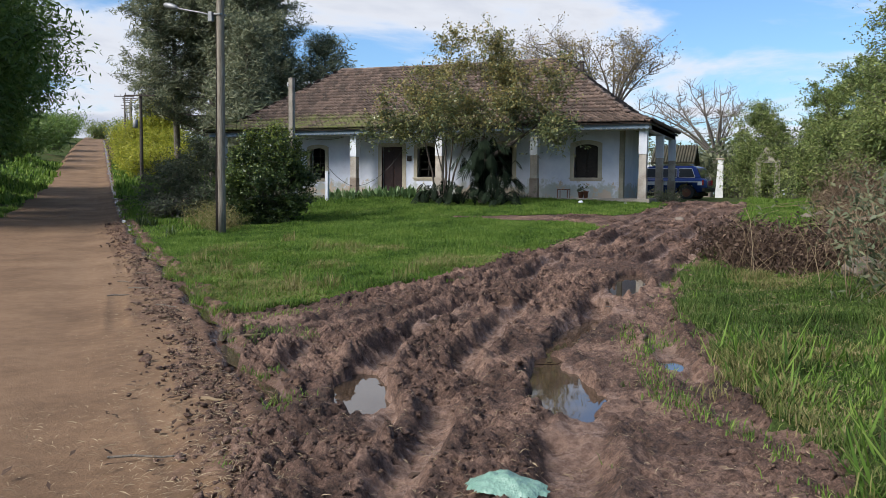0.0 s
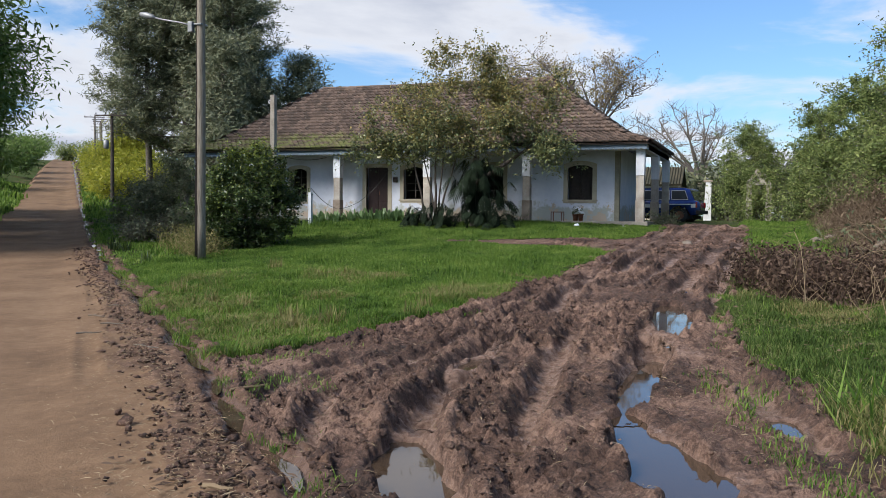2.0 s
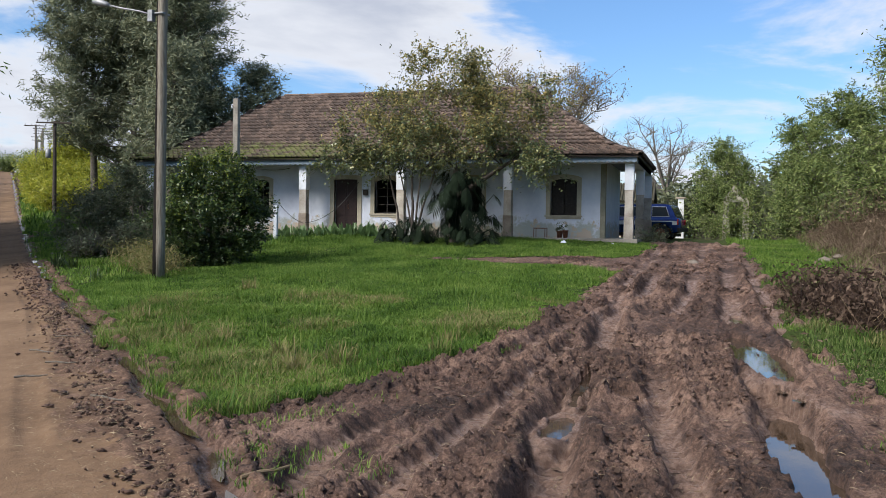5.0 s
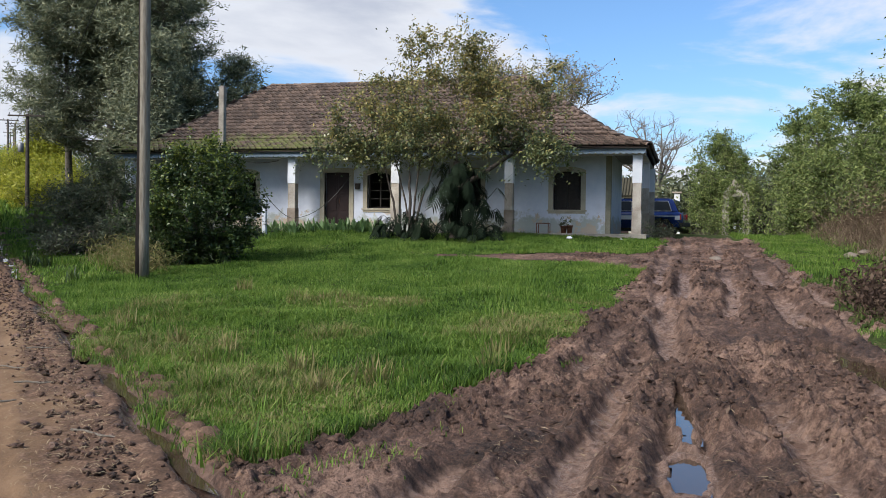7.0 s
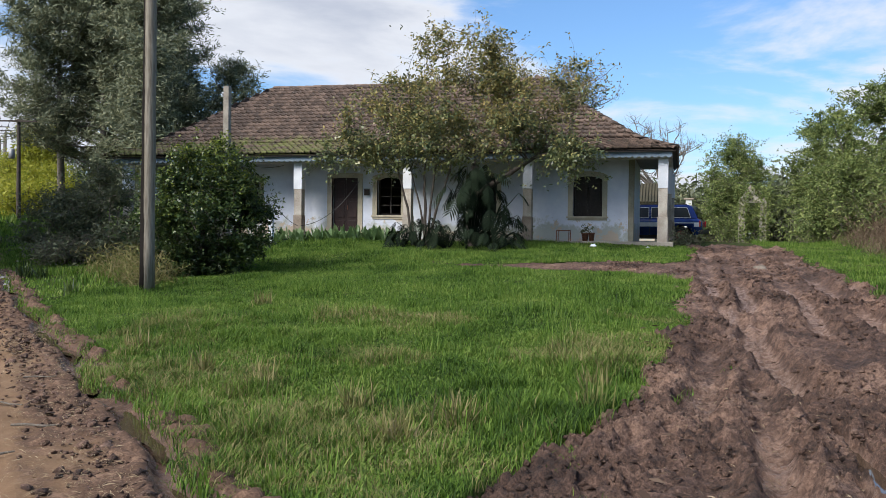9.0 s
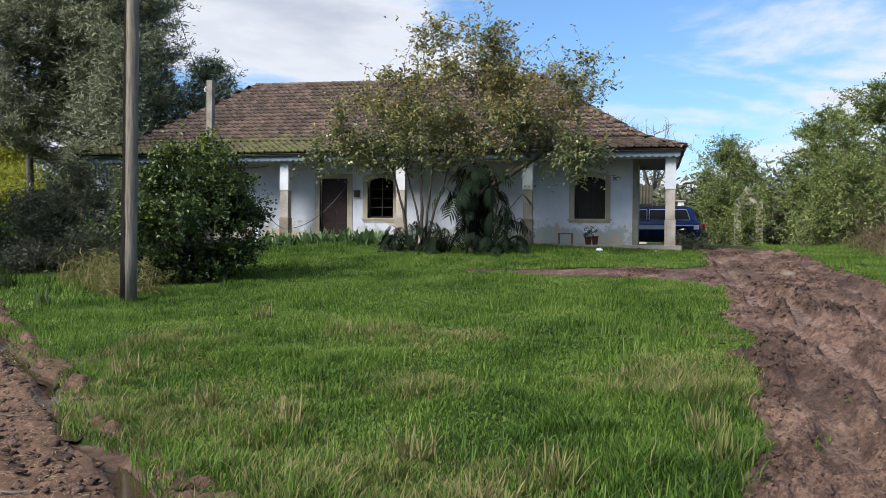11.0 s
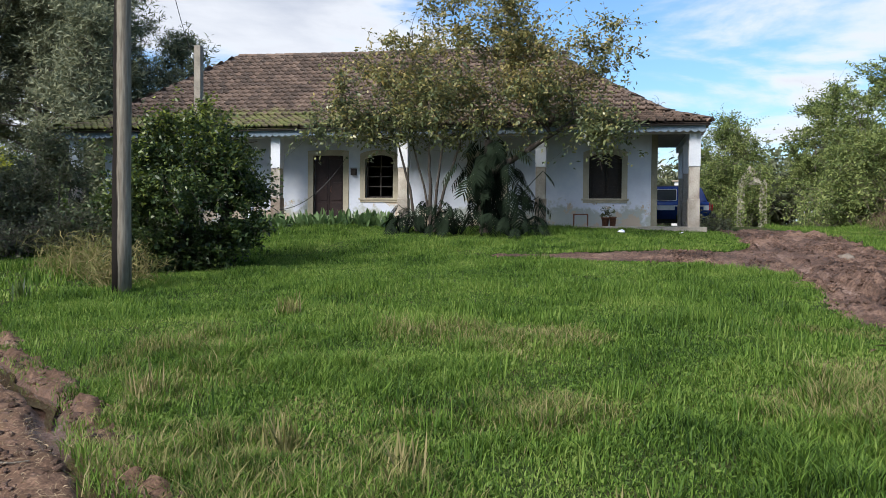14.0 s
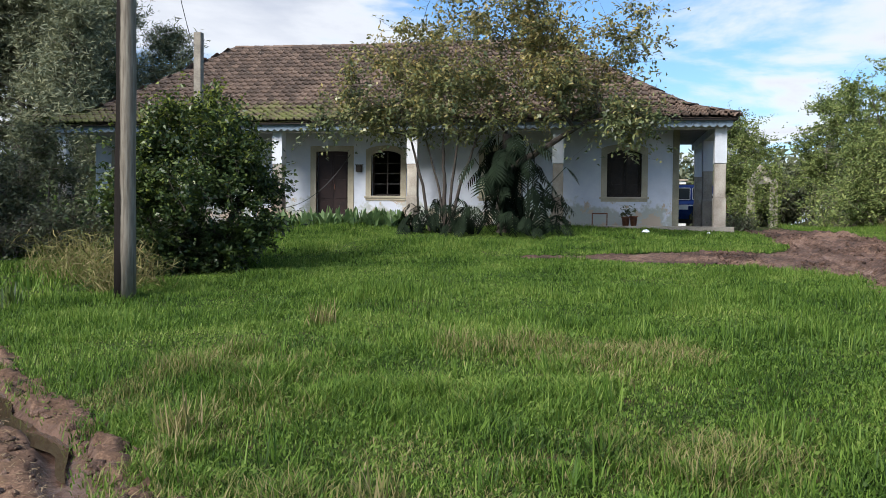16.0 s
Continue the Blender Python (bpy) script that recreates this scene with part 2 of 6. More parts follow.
def pole_mat():
    """Grey weathered pole; shade and a wet stain are painted black down one side."""
    m, nt, bsdf, pos, isl = start("weathered_pole")
    tc = nt.nodes.new("ShaderNodeTexCoord").outputs["Object"]
    mp = nt.nodes.new("ShaderNodeMapping")
    mp.inputs["Scale"].default_value = (14, 14, 1.2)
    nt.links.new(tc, mp.inputs[0])
    b = noise_tex(nt, mp.outputs[0], 2.0, 6, 0.6)
    col = ramp(nt, b, [(0.3, (0.12, 0.1, 0.078)), (0.7, (0.29, 0.26, 0.21))])
    sep = nt.nodes.new("ShaderNodeSeparateXYZ")
    nt.links.new(tc, sep.inputs[0])
    side = maths(nt, "ADD", maths(nt, "MULTIPLY", sep.outputs[0], -0.8), maths(nt, "MULTIPLY", sep.outputs[1], -0.6))
    side = maths(nt, "ADD", side, maths(nt, "MULTIPLY", maths(nt, "SUBTRACT", b, 0.5), 0.06))
    # shade of the side turned from open sky, put into the colour with the stain
    col = mixc(nt, step(nt, side, 0.05, 0.07), col, (0.012, 0.01, 0.009))
    bsdf.inputs["Specular IOR Level"].default_value = 0.1
    nt.links.new(col, bsdf.inputs["Base Color"])
    bsdf.inputs["Roughness"].default_value = 0.8
    bump(nt, bsdf, b, 0.4, 0.02)
    return m


M_WALL, M_TILE, M_POLE = lime_wall(), old_tile(), pole_mat()
M_SLEEVE = simple("white_paint", (0.48, 0.51, 0.55), (0.68, 0.7, 0.73), 2.0, 0.75)
M_PIER = simple("worn_plaster_pier", (0.2, 0.165, 0.13), (0.5, 0.46, 0.4), 2.6, 0.9, relief=0.5)
M_PIERBASE = simple("stained_pier_base", (0.14, 0.1, 0.075), (0.4, 0.34, 0.27), 2.2, 0.9, relief=0.6)
M_SURROUND = simple("ochre_surround", (0.29, 0.26, 0.19), (0.43, 0.39, 0.3), 3.0, 0.85)
M_PILASTER = simple("olive_pilaster", (0.15, 0.145, 0.105), (0.27, 0.255, 0.19), 3.0, 0.85)
M_DOOR = simple("dark_brown_wood", (0.012, 0.006, 0.006), (0.03, 0.014, 0.012), 8.0, 0.55, spec=0.3)
M_DARKWOOD = simple("dark_old_wood", (0.012, 0.009, 0.008), (0.035, 0.025, 0.02), 8.0, 0.6, spec=0.3)
M_BLUEBOARD = simple("faded_blue_board", (0.1, 0.14, 0.18), (0.18, 0.235, 0.29), 4.0, 0.75)
M_SOFFIT = simple("grey_soffit_boards", (0.14, 0.13, 0.12), (0.25, 0.24, 0.22), 5.0, 0.85)
M_SLAB = simple("worn_cement", (0.16, 0.14, 0.115), (0.34, 0.31, 0.26), 3.0, 0.9, relief=0.5)
M_BEAM = simple("dirty_white_beam", (0.4, 0.41, 0.41), (0.62, 0.63, 0.63), 2.5, 0.85)
M_DARKIN = simple("dark_interior", (0.02, 0.02, 0.02), (0.045, 0.04, 0.038), 3.0, 0.9)
M_METAL = simple("galvanised_steel", (0.14, 0.145, 0.15), (0.26, 0.265, 0.27), 8.0, 0.5, 0.4)
M_RUST = simple("rusty_iron", (0.09, 0.035, 0.02), (0.2, 0.085, 0.045), 14.0, 0.85)
M_CABLE = simple("black_cable", (0.012, 0.012, 0.012), (0.03, 0.03, 0.03), 20.0, 0.6)
M_BARK = simple("grey_bark", (0.07, 0.058, 0.045), (0.19, 0.165, 0.135), 7.0, 0.95, relief=0.9, depth=0.03)
M_DARKBARK = simple("dark_bark", (0.025, 0.02, 0.016), (0.075, 0.06, 0.048), 7.0, 0.95, relief=0.9, depth=0.03)
M_PALEBARK = simple("pale_bare_bark", (0.09, 0.075, 0.06), (0.2, 0.17, 0.14), 3.0, 0.95, relief=0.5)
M_STRAW = leaf("straw", [(0.13, 0.09, 0.05), (0.22, 0.16, 0.095), (0.38, 0.3, 0.19)], 0.8, 0.15)
M_GRASS = leaf("grass_blade", [(0.018, 0.042, 0.009), (0.072, 0.142, 0.022), (0.15, 0.248, 0.038), (0.265, 0.325, 0.09)], 0.55, 0.45, 0.2)
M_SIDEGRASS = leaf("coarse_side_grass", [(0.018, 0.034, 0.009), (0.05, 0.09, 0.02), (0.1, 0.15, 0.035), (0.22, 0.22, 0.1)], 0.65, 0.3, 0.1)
M_DRYGRASS = leaf("dry_grass", [(0.09, 0.12, 0.03), (0.19, 0.18, 0.065), (0.32, 0.26, 0.14)], 0.7, 0.3, 0.2)
M_LEAF_TREE = leaf("broad_tree_leaf", [(0.035, 0.055, 0.03), (0.095, 0.125, 0.06), (0.19, 0.215, 0.09), (0.34, 0.32, 0.12)], 0.3, 0.34)
M_LEAF_BUSH = leaf("bush_leaf", [(0.012, 0.024, 0.011), (0.028, 0.052, 0.018), (0.065, 0.1, 0.026), (0.14, 0.18, 0.04)], 0.42, 0.25)
M_LEAF_BAMBOO = leaf("bamboo_leaf", [(0.055, 0.1, 0.024), (0.115, 0.19, 0.042), (0.2, 0.28, 0.075)], 0.5, 0.45)
# bright yellow here carries the sunshine on the far roadside trees
M_LEAF_YELLOW_LIT = leaf("sunlit_yellow_green_leaf", [(0.14, 0.18, 0.025), (0.29, 0.31, 0.035), (0.45, 0.43, 0.06)], 0.5, 0.5)
M_LEAF_RIGHT = leaf("light_willow_leaf", [(0.04, 0.066, 0.025), (0.12, 0.165, 0.055), (0.22, 0.27, 0.09), (0.32, 0.36, 0.13)], 0.6, 0.35, 0.15)
M_LEAF_SHRUB = leaf("grey_green_shrub_leaf", [(0.05, 0.066, 0.036), (0.11, 0.13, 0.07), (0.2, 0.21, 0.11)], 0.55, 0.3)
M_NEEDLE = leaf("pine_needle", [(0.06, 0.078, 0.05), (0.15, 0.17, 0.1), (0.29, 0.295, 0.17)], 0.6, 0.2)
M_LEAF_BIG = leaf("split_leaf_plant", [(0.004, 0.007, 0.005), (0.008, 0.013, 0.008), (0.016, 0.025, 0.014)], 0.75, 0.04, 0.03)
M_LEAF_LOW = leaf("low_lily_leaf", [(0.09, 0.15, 0.06), (0.18, 0.28, 0.11), (0.3, 0.4, 0.19)], 0.35, 0.35, 0.4)
M_WEED_BROWN = leaf("withered_weed", [(0.03, 0.02, 0.016), (0.08, 0.052, 0.038), (0.19, 0.135, 0.095)], 0.8, 0.2, 0.15)
M_BANK = leaf("bank_straw", [(0.07, 0.05, 0.036), (0.15, 0.108, 0.075), (0.28, 0.215, 0.15)], 0.85, 0.2, 0.1)
M_HERB = leaf("lawn_herb_leaf", [(0.05, 0.09, 0.02), (0.1, 0.16, 0.03), (0.16, 0.22, 0.05)], 0.6, 0.35, 0.15)
M_LEAF_RUST = leaf("budding_yellow_leaf", [(0.16, 0.12, 0.04), (0.3, 0.23, 0.08)], 0.6, 0.4)


# ---------- building helpers ----------
def np_mesh(name, verts, faces, mat, smooth=False, attr=None):
    """A mesh from arrays of vertices and of equal-sided faces."""
    verts, faces = np.asarray(verts, dtype=np.float32), np.asarray(faces, dtype=np.int32)
    me = bpy.data.meshes.new(name)
    k = faces.shape[1]
    me.vertices.add(len(verts))
    me.vertices.foreach_set("co", verts.ravel())
    me.loops.add(faces.size)
    me.loops.foreach_set("vertex_index", faces.ravel())
    me.polygons.add(len(faces))
    me.polygons.foreach_set("loop_start", np.arange(0, faces.size, k, dtype=np.int32))
    me.polygons.foreach_set("loop_total", np.full(len(faces), k, dtype=np.int32))
    if attr is not None:
        a = me.attributes.new(attr[0], "FLOAT", "POINT")
        a.data.foreach_set("value", np.asarray(attr[1], dtype=np.float32).ravel())
    me.materials.append(mat)
    if smooth:
        me.polygons.foreach_set("use_smooth", np.ones(len(faces), dtype=bool))
    me.update()
    me.validate()
    return me


def hang(name, me, parent, label=""):
    ob = new(name, me)
    ob.parent = parent
    return tagged(ob, label)


def part(name, bm, mat, parent, label="", smooth=False):
    me = bpy.data.meshes.new(name)
    bmesh.ops.recalc_face_normals(bm, faces=bm.faces)
    bm.to_mesh(me)
    bm.free()
    me.materials.append(mat)
    if smooth:
        for p in me.polygons:
            p.use_smooth = True
    return hang(name, me, parent, label)


def empty(name, at, label, category, group="", kind="", rz=0):
    ob = new(name)
    ob.matrix_world = pose(*at, 0, 0, rz)
    return tagged(ob, label, category, group, kind)


def box(bm, lo, hi, bevel=0.0):
    g = bmesh.ops.create_cube(bm, size=1)["verts"]
    for v in g:
        v.co = Vector([lo[i] + (v.co[i] + 0.5) * (hi[i] - lo[i]) for i in range(3)])
    if bevel:
        edges = list({e for v in g for e in v.link_edges})
        bmesh.ops.bevel(bm, geom=edges, offset=bevel, segments=2, affect="EDGES", profile=0.6)
    return bm


def boxes(*items, bevel=0.0):
    bm = bmesh.new()
    for lo, hi in items:
        box(bm, lo, hi, bevel)
    return bm


def tube(bm, pts, radii, sides=8):
    """A tapered pipe along points."""
    rings = []
    for i, p in enumerate(pts):
        p = Vector(p)
        d = (Vector(pts[min(i + 1, len(pts) - 1)]) - Vector(pts[max(i - 1, 0)])).normalized()
        a = d.cross(Vector((0.3, 0.9, 0.1) if abs(d.z) > 0.8 else (0, 0, 1))).normalized()
        b = d.cross(a)
        rings.append([bm.verts.new(p + radii[i] * (math.cos(2 * math.pi * k / sides) * a + math.sin(2 * math.pi * k / sides) * b)) for k in range(sides)])
    for r0, r1 in zip(rings, rings[1:]):
        for k in range(sides):
            bm.faces.new((r0[k], r0[(k + 1) % sides], r1[(k + 1) % sides], r1[k]))
    bm.faces.new(rings[0][::-1])
    bm.faces.new(rings[-1])
    return bm


def prism(bm, outline, axis, lo, hi):
    """An outline of 2D points pushed along an axis ('x': points are y,z; 'y': x,z; 'z': x,y)."""
    def at(p, d):
        return {"x": (d, p[0], p[1]), "y": (p[0], d, p[1]), "z": (p[0], p[1], d)}[axis]
    a = [bm.verts.new(at(p, lo)) for p in outline]
    b = [bm.verts.new(at(p, hi)) for p in outline]
    bm.faces.new(a[::-1])
    bm.faces.new(b)
    n = len(outline)
    for i in range(n):
        bm.faces.new((a[i], a[(i + 1) % n], b[(i + 1) % n], b[i]))
    return bm


# smooth value noise on arrays
PERM = np.random.RandomState(5).rand(256, 256).astype(np.float64)


def vnoise(x, y):
    xi, yi = np.floor(x).astype(int), np.floor(y).astype(int)
    fx, fy = x - xi, y - yi
    fx, fy = fx * fx * (3 - 2 * fx), fy * fy * (3 - 2 * fy)
    a, b = PERM[xi % 256, yi % 256], PERM[(xi + 1) % 256, yi % 256]
    c, d = PERM[xi % 256, (yi + 1) % 256], PERM[(xi + 1) % 256, (yi + 1) % 256]
    return (a * (1 - fx) + b * fx) * (1 - fy) + (c * (1 - fx) + d * fx) * fy


def fbm(x, y, octaves=4, gain=0.5):
    s, amp, tot = 0, 1.0, 0
    for k in range(octaves):
        s = s + amp * vnoise(x * 2 ** k + 17.3 * k, y * 2 ** k + 9.1 * k)
        tot += amp
        amp *= gain
    return s / tot


def sstep(v, lo, hi):
    t = np.clip((v - lo) / (hi - lo), 0, 1)
    return t * t * (3 - 2 * t)


# ---------- lie of the land: u runs along the road, v away from it towards the house ----------
def uv(x, y):
    return -0.693 * x + 0.72 * y, 0.72 * x + 0.693 * y


def xy(u, v):
    return -0.693 * u + 0.72 * v, 0.72 * u + 0.693 * v


HILL_U, HILL_Z = (60, 74, 90, 120, 153, 200, 270, 300, 600), (0, 0.5, 1.7, 4.0, 6.7, 10.0, 14.6, 14.4, -10)


def land(x, y):
    x, y = np.asarray(x, dtype=float), np.asarray(y, dtype=float)
    u, v = uv(x, y)
    a, b = np.clip(u, -8, 30), np.clip(v, 0.5, 24)
    z = -0.054 + 0.0403 * b - 0.0138 * a - 0.00165 * b * b + 0.00185 * a * b + 0.00093 * a * a
    z = np.where(z > 1.22, 1.22 + 0.15 * (z - 1.22), z)
    hill = np.interp(u, HILL_U, HILL_Z)
    z = z + 1.0 * sstep(u, 34, 66) * sstep(v, 14, 4) + hill * sstep(v, 60, 25)
    z = z + 0.9 * sstep(v, -3.4, -7)
    z = z + 1.25 * sstep(x, 1.6, 5.0) * sstep(y, 20, 27) * sstep(y, 60, 45) + 0.35 * sstep(x, 2.0, 4.0) * sstep(y, 21, 15) * sstep(y, 6, 11)
    far = np.hypot(x, y)
    return z + 0.1 * (fbm(x * 0.35, y * 0.35, 3) - 0.5) * sstep(far, 4, 12) * sstep(v, 2, 4)


def ditch_v(u):
    """How far from the road's middle the roadside ditch runs."""
    return np.interp(u, (2, 4.4, 7.3, 10.2, 15, 19.5, 29.3, 60), (1.78, 1.8, 1.84, 1.86, 1.74, 1.6, 1.42, 1.5)) + 0.05 * np.sin(u * 1.7) + 0.03 * np.sin(u * 4.1)


def road_zone(x, y):
    """Above 0 on the road, in metres from its edge."""
    u, v = uv(x, y)
    wob = 0.5 * (fbm(u * 0.5 + 40, v * 0 + 3.0, 3) - 0.5) + 0.45 * (fbm(x * 2.6, y * 2.6 + 9, 3) - 0.5)
    return np.minimum(ditch_v(u) + 0.13 + wob * 0.4 - v, v + 2.9 + wob)


def mud_zone(x, y):
    """Above 0 in the churned track, in metres from its edge."""
    u, v = uv(x, y)
    wob = 0.55 * (fbm(x * 1.1 + 5, y * 0.9, 4) - 0.5) + 0.4 * (fbm(x * 3.5 + 5, y * 3.5, 3) - 0.5)
    # western edge of the track, flaring to the road at its mouth
    west = np.interp(y, [0, 7.0, 7.9, 8.8, 9.6, 11.6, 13.7, 15.6, 17.7, 20, 23, 25, 40], [-9, -6, -4.45, -4.1, -3.9, -3.4, -3.2, -3.0, -3.2, -2.85, -3.1, -2.9, -2.6])
    # a spur of bare mud across the lawn by the porch
    west = np.where((y > 21.5) & (y < 27.0), west - 4.7 * np.exp(-((y - 23.5 - 0.3 * np.sin(x)) / 1.05) ** 2), west)
    east = np.interp(y, [0, 4.4, 6.4, 10, 12.2, 16.3, 23.6, 27, 40], [2.9, 1.85, 1.15, 0.3, 0.15, 0.05, 0.15, 0.1, -0.4])
    d = np.minimum(x - west, east - x) + wob
    mouth = np.interp(u, (2.6, 3.6, 4.2, 4.7), (1.3, 1.4, 1.72, 1.93)) + np.where(u > 4.2, ditch_v(u) - 1.82, 0)
    d = np.minimum(d, v - mouth + 0.3 * wob)
    d = np.minimum(d, (y - -1.5) * 0.6)
    return np.minimum(d, 33.0 - y)


PUDDLES = [  # x, y, half width, half length, turn in degrees
    (-1.32, 4.95, 0.22, 0.68, 27), (-0.8, 5.47, 0.18, 0.15, 15), (0.1, 5.42, 0.27, 0.8, 21), (-0.28, 6.45, 0.12, 0.5, 12),
    (-0.42, 8.1, 0.17, 1.25, 2), (-0.5, 11.5, 0.26, 1.75, 8), (0.75, 6.64, 0.1, 0.24, 10), (-2.02, 8.2, 0.1, 0.4, 0),
    (-2.06, 9.7, 0.06, 0.9, 3), (-1.64, 9.2, 0.12, 0.34, 20), (-0.05, 16.4, 0.16, 0.5, 0), (-1.3, 12.2, 0.1, 0.3, 0), (-0.62, 14.6, 0.1, 0.7, 0)]


def puddle_reach(x, y, k):
    """Distance from the middle of puddle k, 1 at its shore, ragged."""
    px, py, a, b, turn = PUDDLES[k]
    c, s = math.cos(radians(turn)), math.sin(radians(turn))
    dx, dy = x - px, y - py
    return np.sqrt(((c * dx + s * dy) / a) ** 2 + ((-s * dx + c * dy) / b) ** 2) + 0.7 * (fbm(x * 5, y * 5, 3) - 0.5)


def puddle_level(k):
    """The water's level; the three joined puddles share one."""
    p = PUDDLES[2 if k in (3, 4) else k]
    return float(land(p[0], p[1]))


def puddle_field(x, y):
    """1 inside the hollows of the puddles; 1 on their narrow wet rims; and how far the nearest puddle's level lies above the slope."""
    q = np.full(np.shape(x), 9.0)
    level = np.zeros(np.shape(x))
    for k, p in enumerate(PUDDLES):
        qk = puddle_reach(x, y, k)
        level = np.where(qk < q, puddle_level(k) - land(x, y), level)
        q = np.minimum(q, qk)
    return sstep(q, 1.12, 0.92), sstep(q, 2.0, 1.3), level


RUTS = [  # y, x, depth, half width of each wheel rut
    ((3.5, 5.0, 6.2, 8.0, 12, 14, 18, 33), (-0.4, -1.32, -1.75, -2.03, -2.15, -2.3, -2.1, -2.0), 0.13, 0.16),
    ((3.0, 4.8, 5.6, 6.6, 8, 11, 14, 33), (0.75, 0.32, 0.02, -0.3, -0.43, -0.5, -0.68, -0.45), 0.14, 0.19),
    ((2.5, 4.4, 5.6, 6.7, 8.4, 10.5, 16, 33), (2.3, 1.75, 1.2, 0.75, 0.38, 0.08, -0.1, -0.1), 0.08, 0.14),
    ((5.0, 7.3, 8.6, 10, 12, 15, 20, 33), (-3.0, -3.45, -3.3, -3.05, -2.85, -2.7, -2.55, -2.5), 0.1, 0.15),
    ((2.5, 4.0, 5.6, 8.5, 12, 17, 24, 33), (-0.1, -0.35, -0.8, -1.35, -1.62, -1.35, -1.2, -1.2), 0.08, 0.13),
    ((2.5, 3.6, 4.6, 6.6, 9, 12, 20, 33), (-0.9, -1.3, -2.0, -2.75, -2.6, -2.5, -2.4, -2.3), 0.07, 0.12)]


def ruts(x, y):
    """Height of the wheel ruts with their squeezed-up sides, and 1 on their pressed floors."""
    z, floor = np.zeros(np.shape(x)), np.zeros(np.shape(x))
    for k, (ys, xs, depth, w) in enumerate(RUTS):
        d = x - np.interp(y, ys, xs) + 0.16 * (fbm(y * 1.1 + 7 * k, y * 0 + k, 3) - 0.5)
        run = sstep(fbm(y * 0.55 + 11 * k, y * 0 + 3, 2), 0.25, 0.5)
        bowl = np.exp(-(d / w) ** 4) * run
        z = z - 0.75 * depth * bowl + 0.5 * depth * run * np.exp(-((np.abs(d) - 1.6 * w) / (0.42 * w)) ** 2) * (0.1 + 1.8 * fbm(x * 5 + k, y * 4, 3))
        floor = np.maximum(floor, bowl)
    return z, floor


def lumps(x, y, salt):
    """Rounded lumps with sharp creases between them, each of its own height."""
    xi, yi = np.floor(x), np.floor(y)
    best = np.full(np.shape(x), 9.0)
    tall = np.zeros(np.shape(x))
    for i in (-1, 0, 1):
        for j in (-1, 0, 1):
            a, b = (xi + i).astype(int), (yi + j).astype(int)
            r1, r2, r3 = PERM[(a + salt) % 256, b % 256], PERM[(b + 71) % 256, (a + salt) % 256], PERM[(a + 37) % 256, (b + salt) % 256]
            d = (x - xi - i - r1) ** 2 + (y - yi - j - r2) ** 2
            tall = np.where(d < best, r3, tall)
            best = np.minimum(best, d)
    return np.sqrt(np.clip(1 - best / 0.62, 0, 1)) * (0.15 + tall ** 1.5)


def mud_height(x, y):
    wx, wy = x + 0.22 * (fbm(x * 3, y * 3 + 70, 3) - 0.5), y + 0.22 * (fbm(x * 3 + 31, y * 3, 3) - 0.5)
    rut, floor = ruts(x, y)
    rid = 1 - np.abs(2 * fbm(wx * 2.6 + 30, wy * 1.2 + 8, 4, 0.6) - 1)
    rough = (0.5 + 0.6 * sstep(fbm(x * 0.9 + 11, y * 0.6 + 4, 3), 0.36, 0.62)) * (1 - 0.6 * floor)
    coarse = 0.03 * lumps(wx * 4.2, wy * 3.0, 3) + 0.075 * lumps(wx * 9.5 + 4, wy * 8, 19) + 0.06 * lumps(wx * 17 + 8, wy * 16, 45)
    fine = 0.08 * np.abs(2 * fbm(wx * 11 + 2, wy * 11, 3, 0.75) - 1)
    tread = 0.014 * np.sin(y * 2 * math.pi / 0.12 + 4 * fbm(x * 2, y * 2, 2)) * floor * sstep(fbm(x * 1.3 + 60, y * 0.6, 2), 0.4, 0.6)
    z = -0.06 + rut + rough * (coarse + fine + 0.045 * (rid - 0.75)) + tread
    z = z * (1 - 0.45 * sstep(y, 14, 24))
    wet, rim, level = puddle_field(x, y)
    shore = level - 0.045 + 0.9 * rough * (coarse + fine) * rim
    z = np.where(rim > 0, np.maximum(z, shore * rim + z * (1 - rim)), z)
    return (1 - wet) * z + wet * (level - 0.12), np.maximum(wet, 0.6 * rim * (1 - sstep(z, level - 0.02, level + 0.03))), floor * (1 - 0.4 * sstep(y, 16, 24))


# ---------- ground ----------
def axis_lines(core_lo, core_hi, fine, reach, grow=1.22):
    mid = list(np.arange(core_lo, core_hi + 1e-6, fine))
    s, lo, hi = fine, [], []
    p = core_lo
    while p > -reach:
        s *= grow
        p -= s
        lo.append(p)
    s, p = fine, core_hi
    while p < reach:
        s *= grow
        p += s
        hi.append(p)
    return np.array(lo[::-1] + mid + hi)


def grid_faces(nx, ny, keep=None):
    i, j = np.meshgrid(np.arange(nx - 1), np.arange(ny - 1), indexing="ij")
    a = (i * ny + j).ravel()
    f = np.stack([a, a + ny, a + ny + 1, a + 1], 1)
    return f if keep is None else f[keep.ravel()]


def sheet(name, X, Y, Z, mat, keep=None, attr=None, smooth=True):
    f = grid_faces(X.shape[0], X.shape[1], keep)
    v = np.stack([X.ravel(), Y.ravel(), Z.ravel()], 1)
    used = np.zeros(len(v), dtype=bool)
    used[f.ravel()] = True
    remap = np.cumsum(used) - 1
    return np_mesh(name, v[used], remap[f], mat, smooth, (attr[0], attr[1].ravel()[used]) if attr else None)


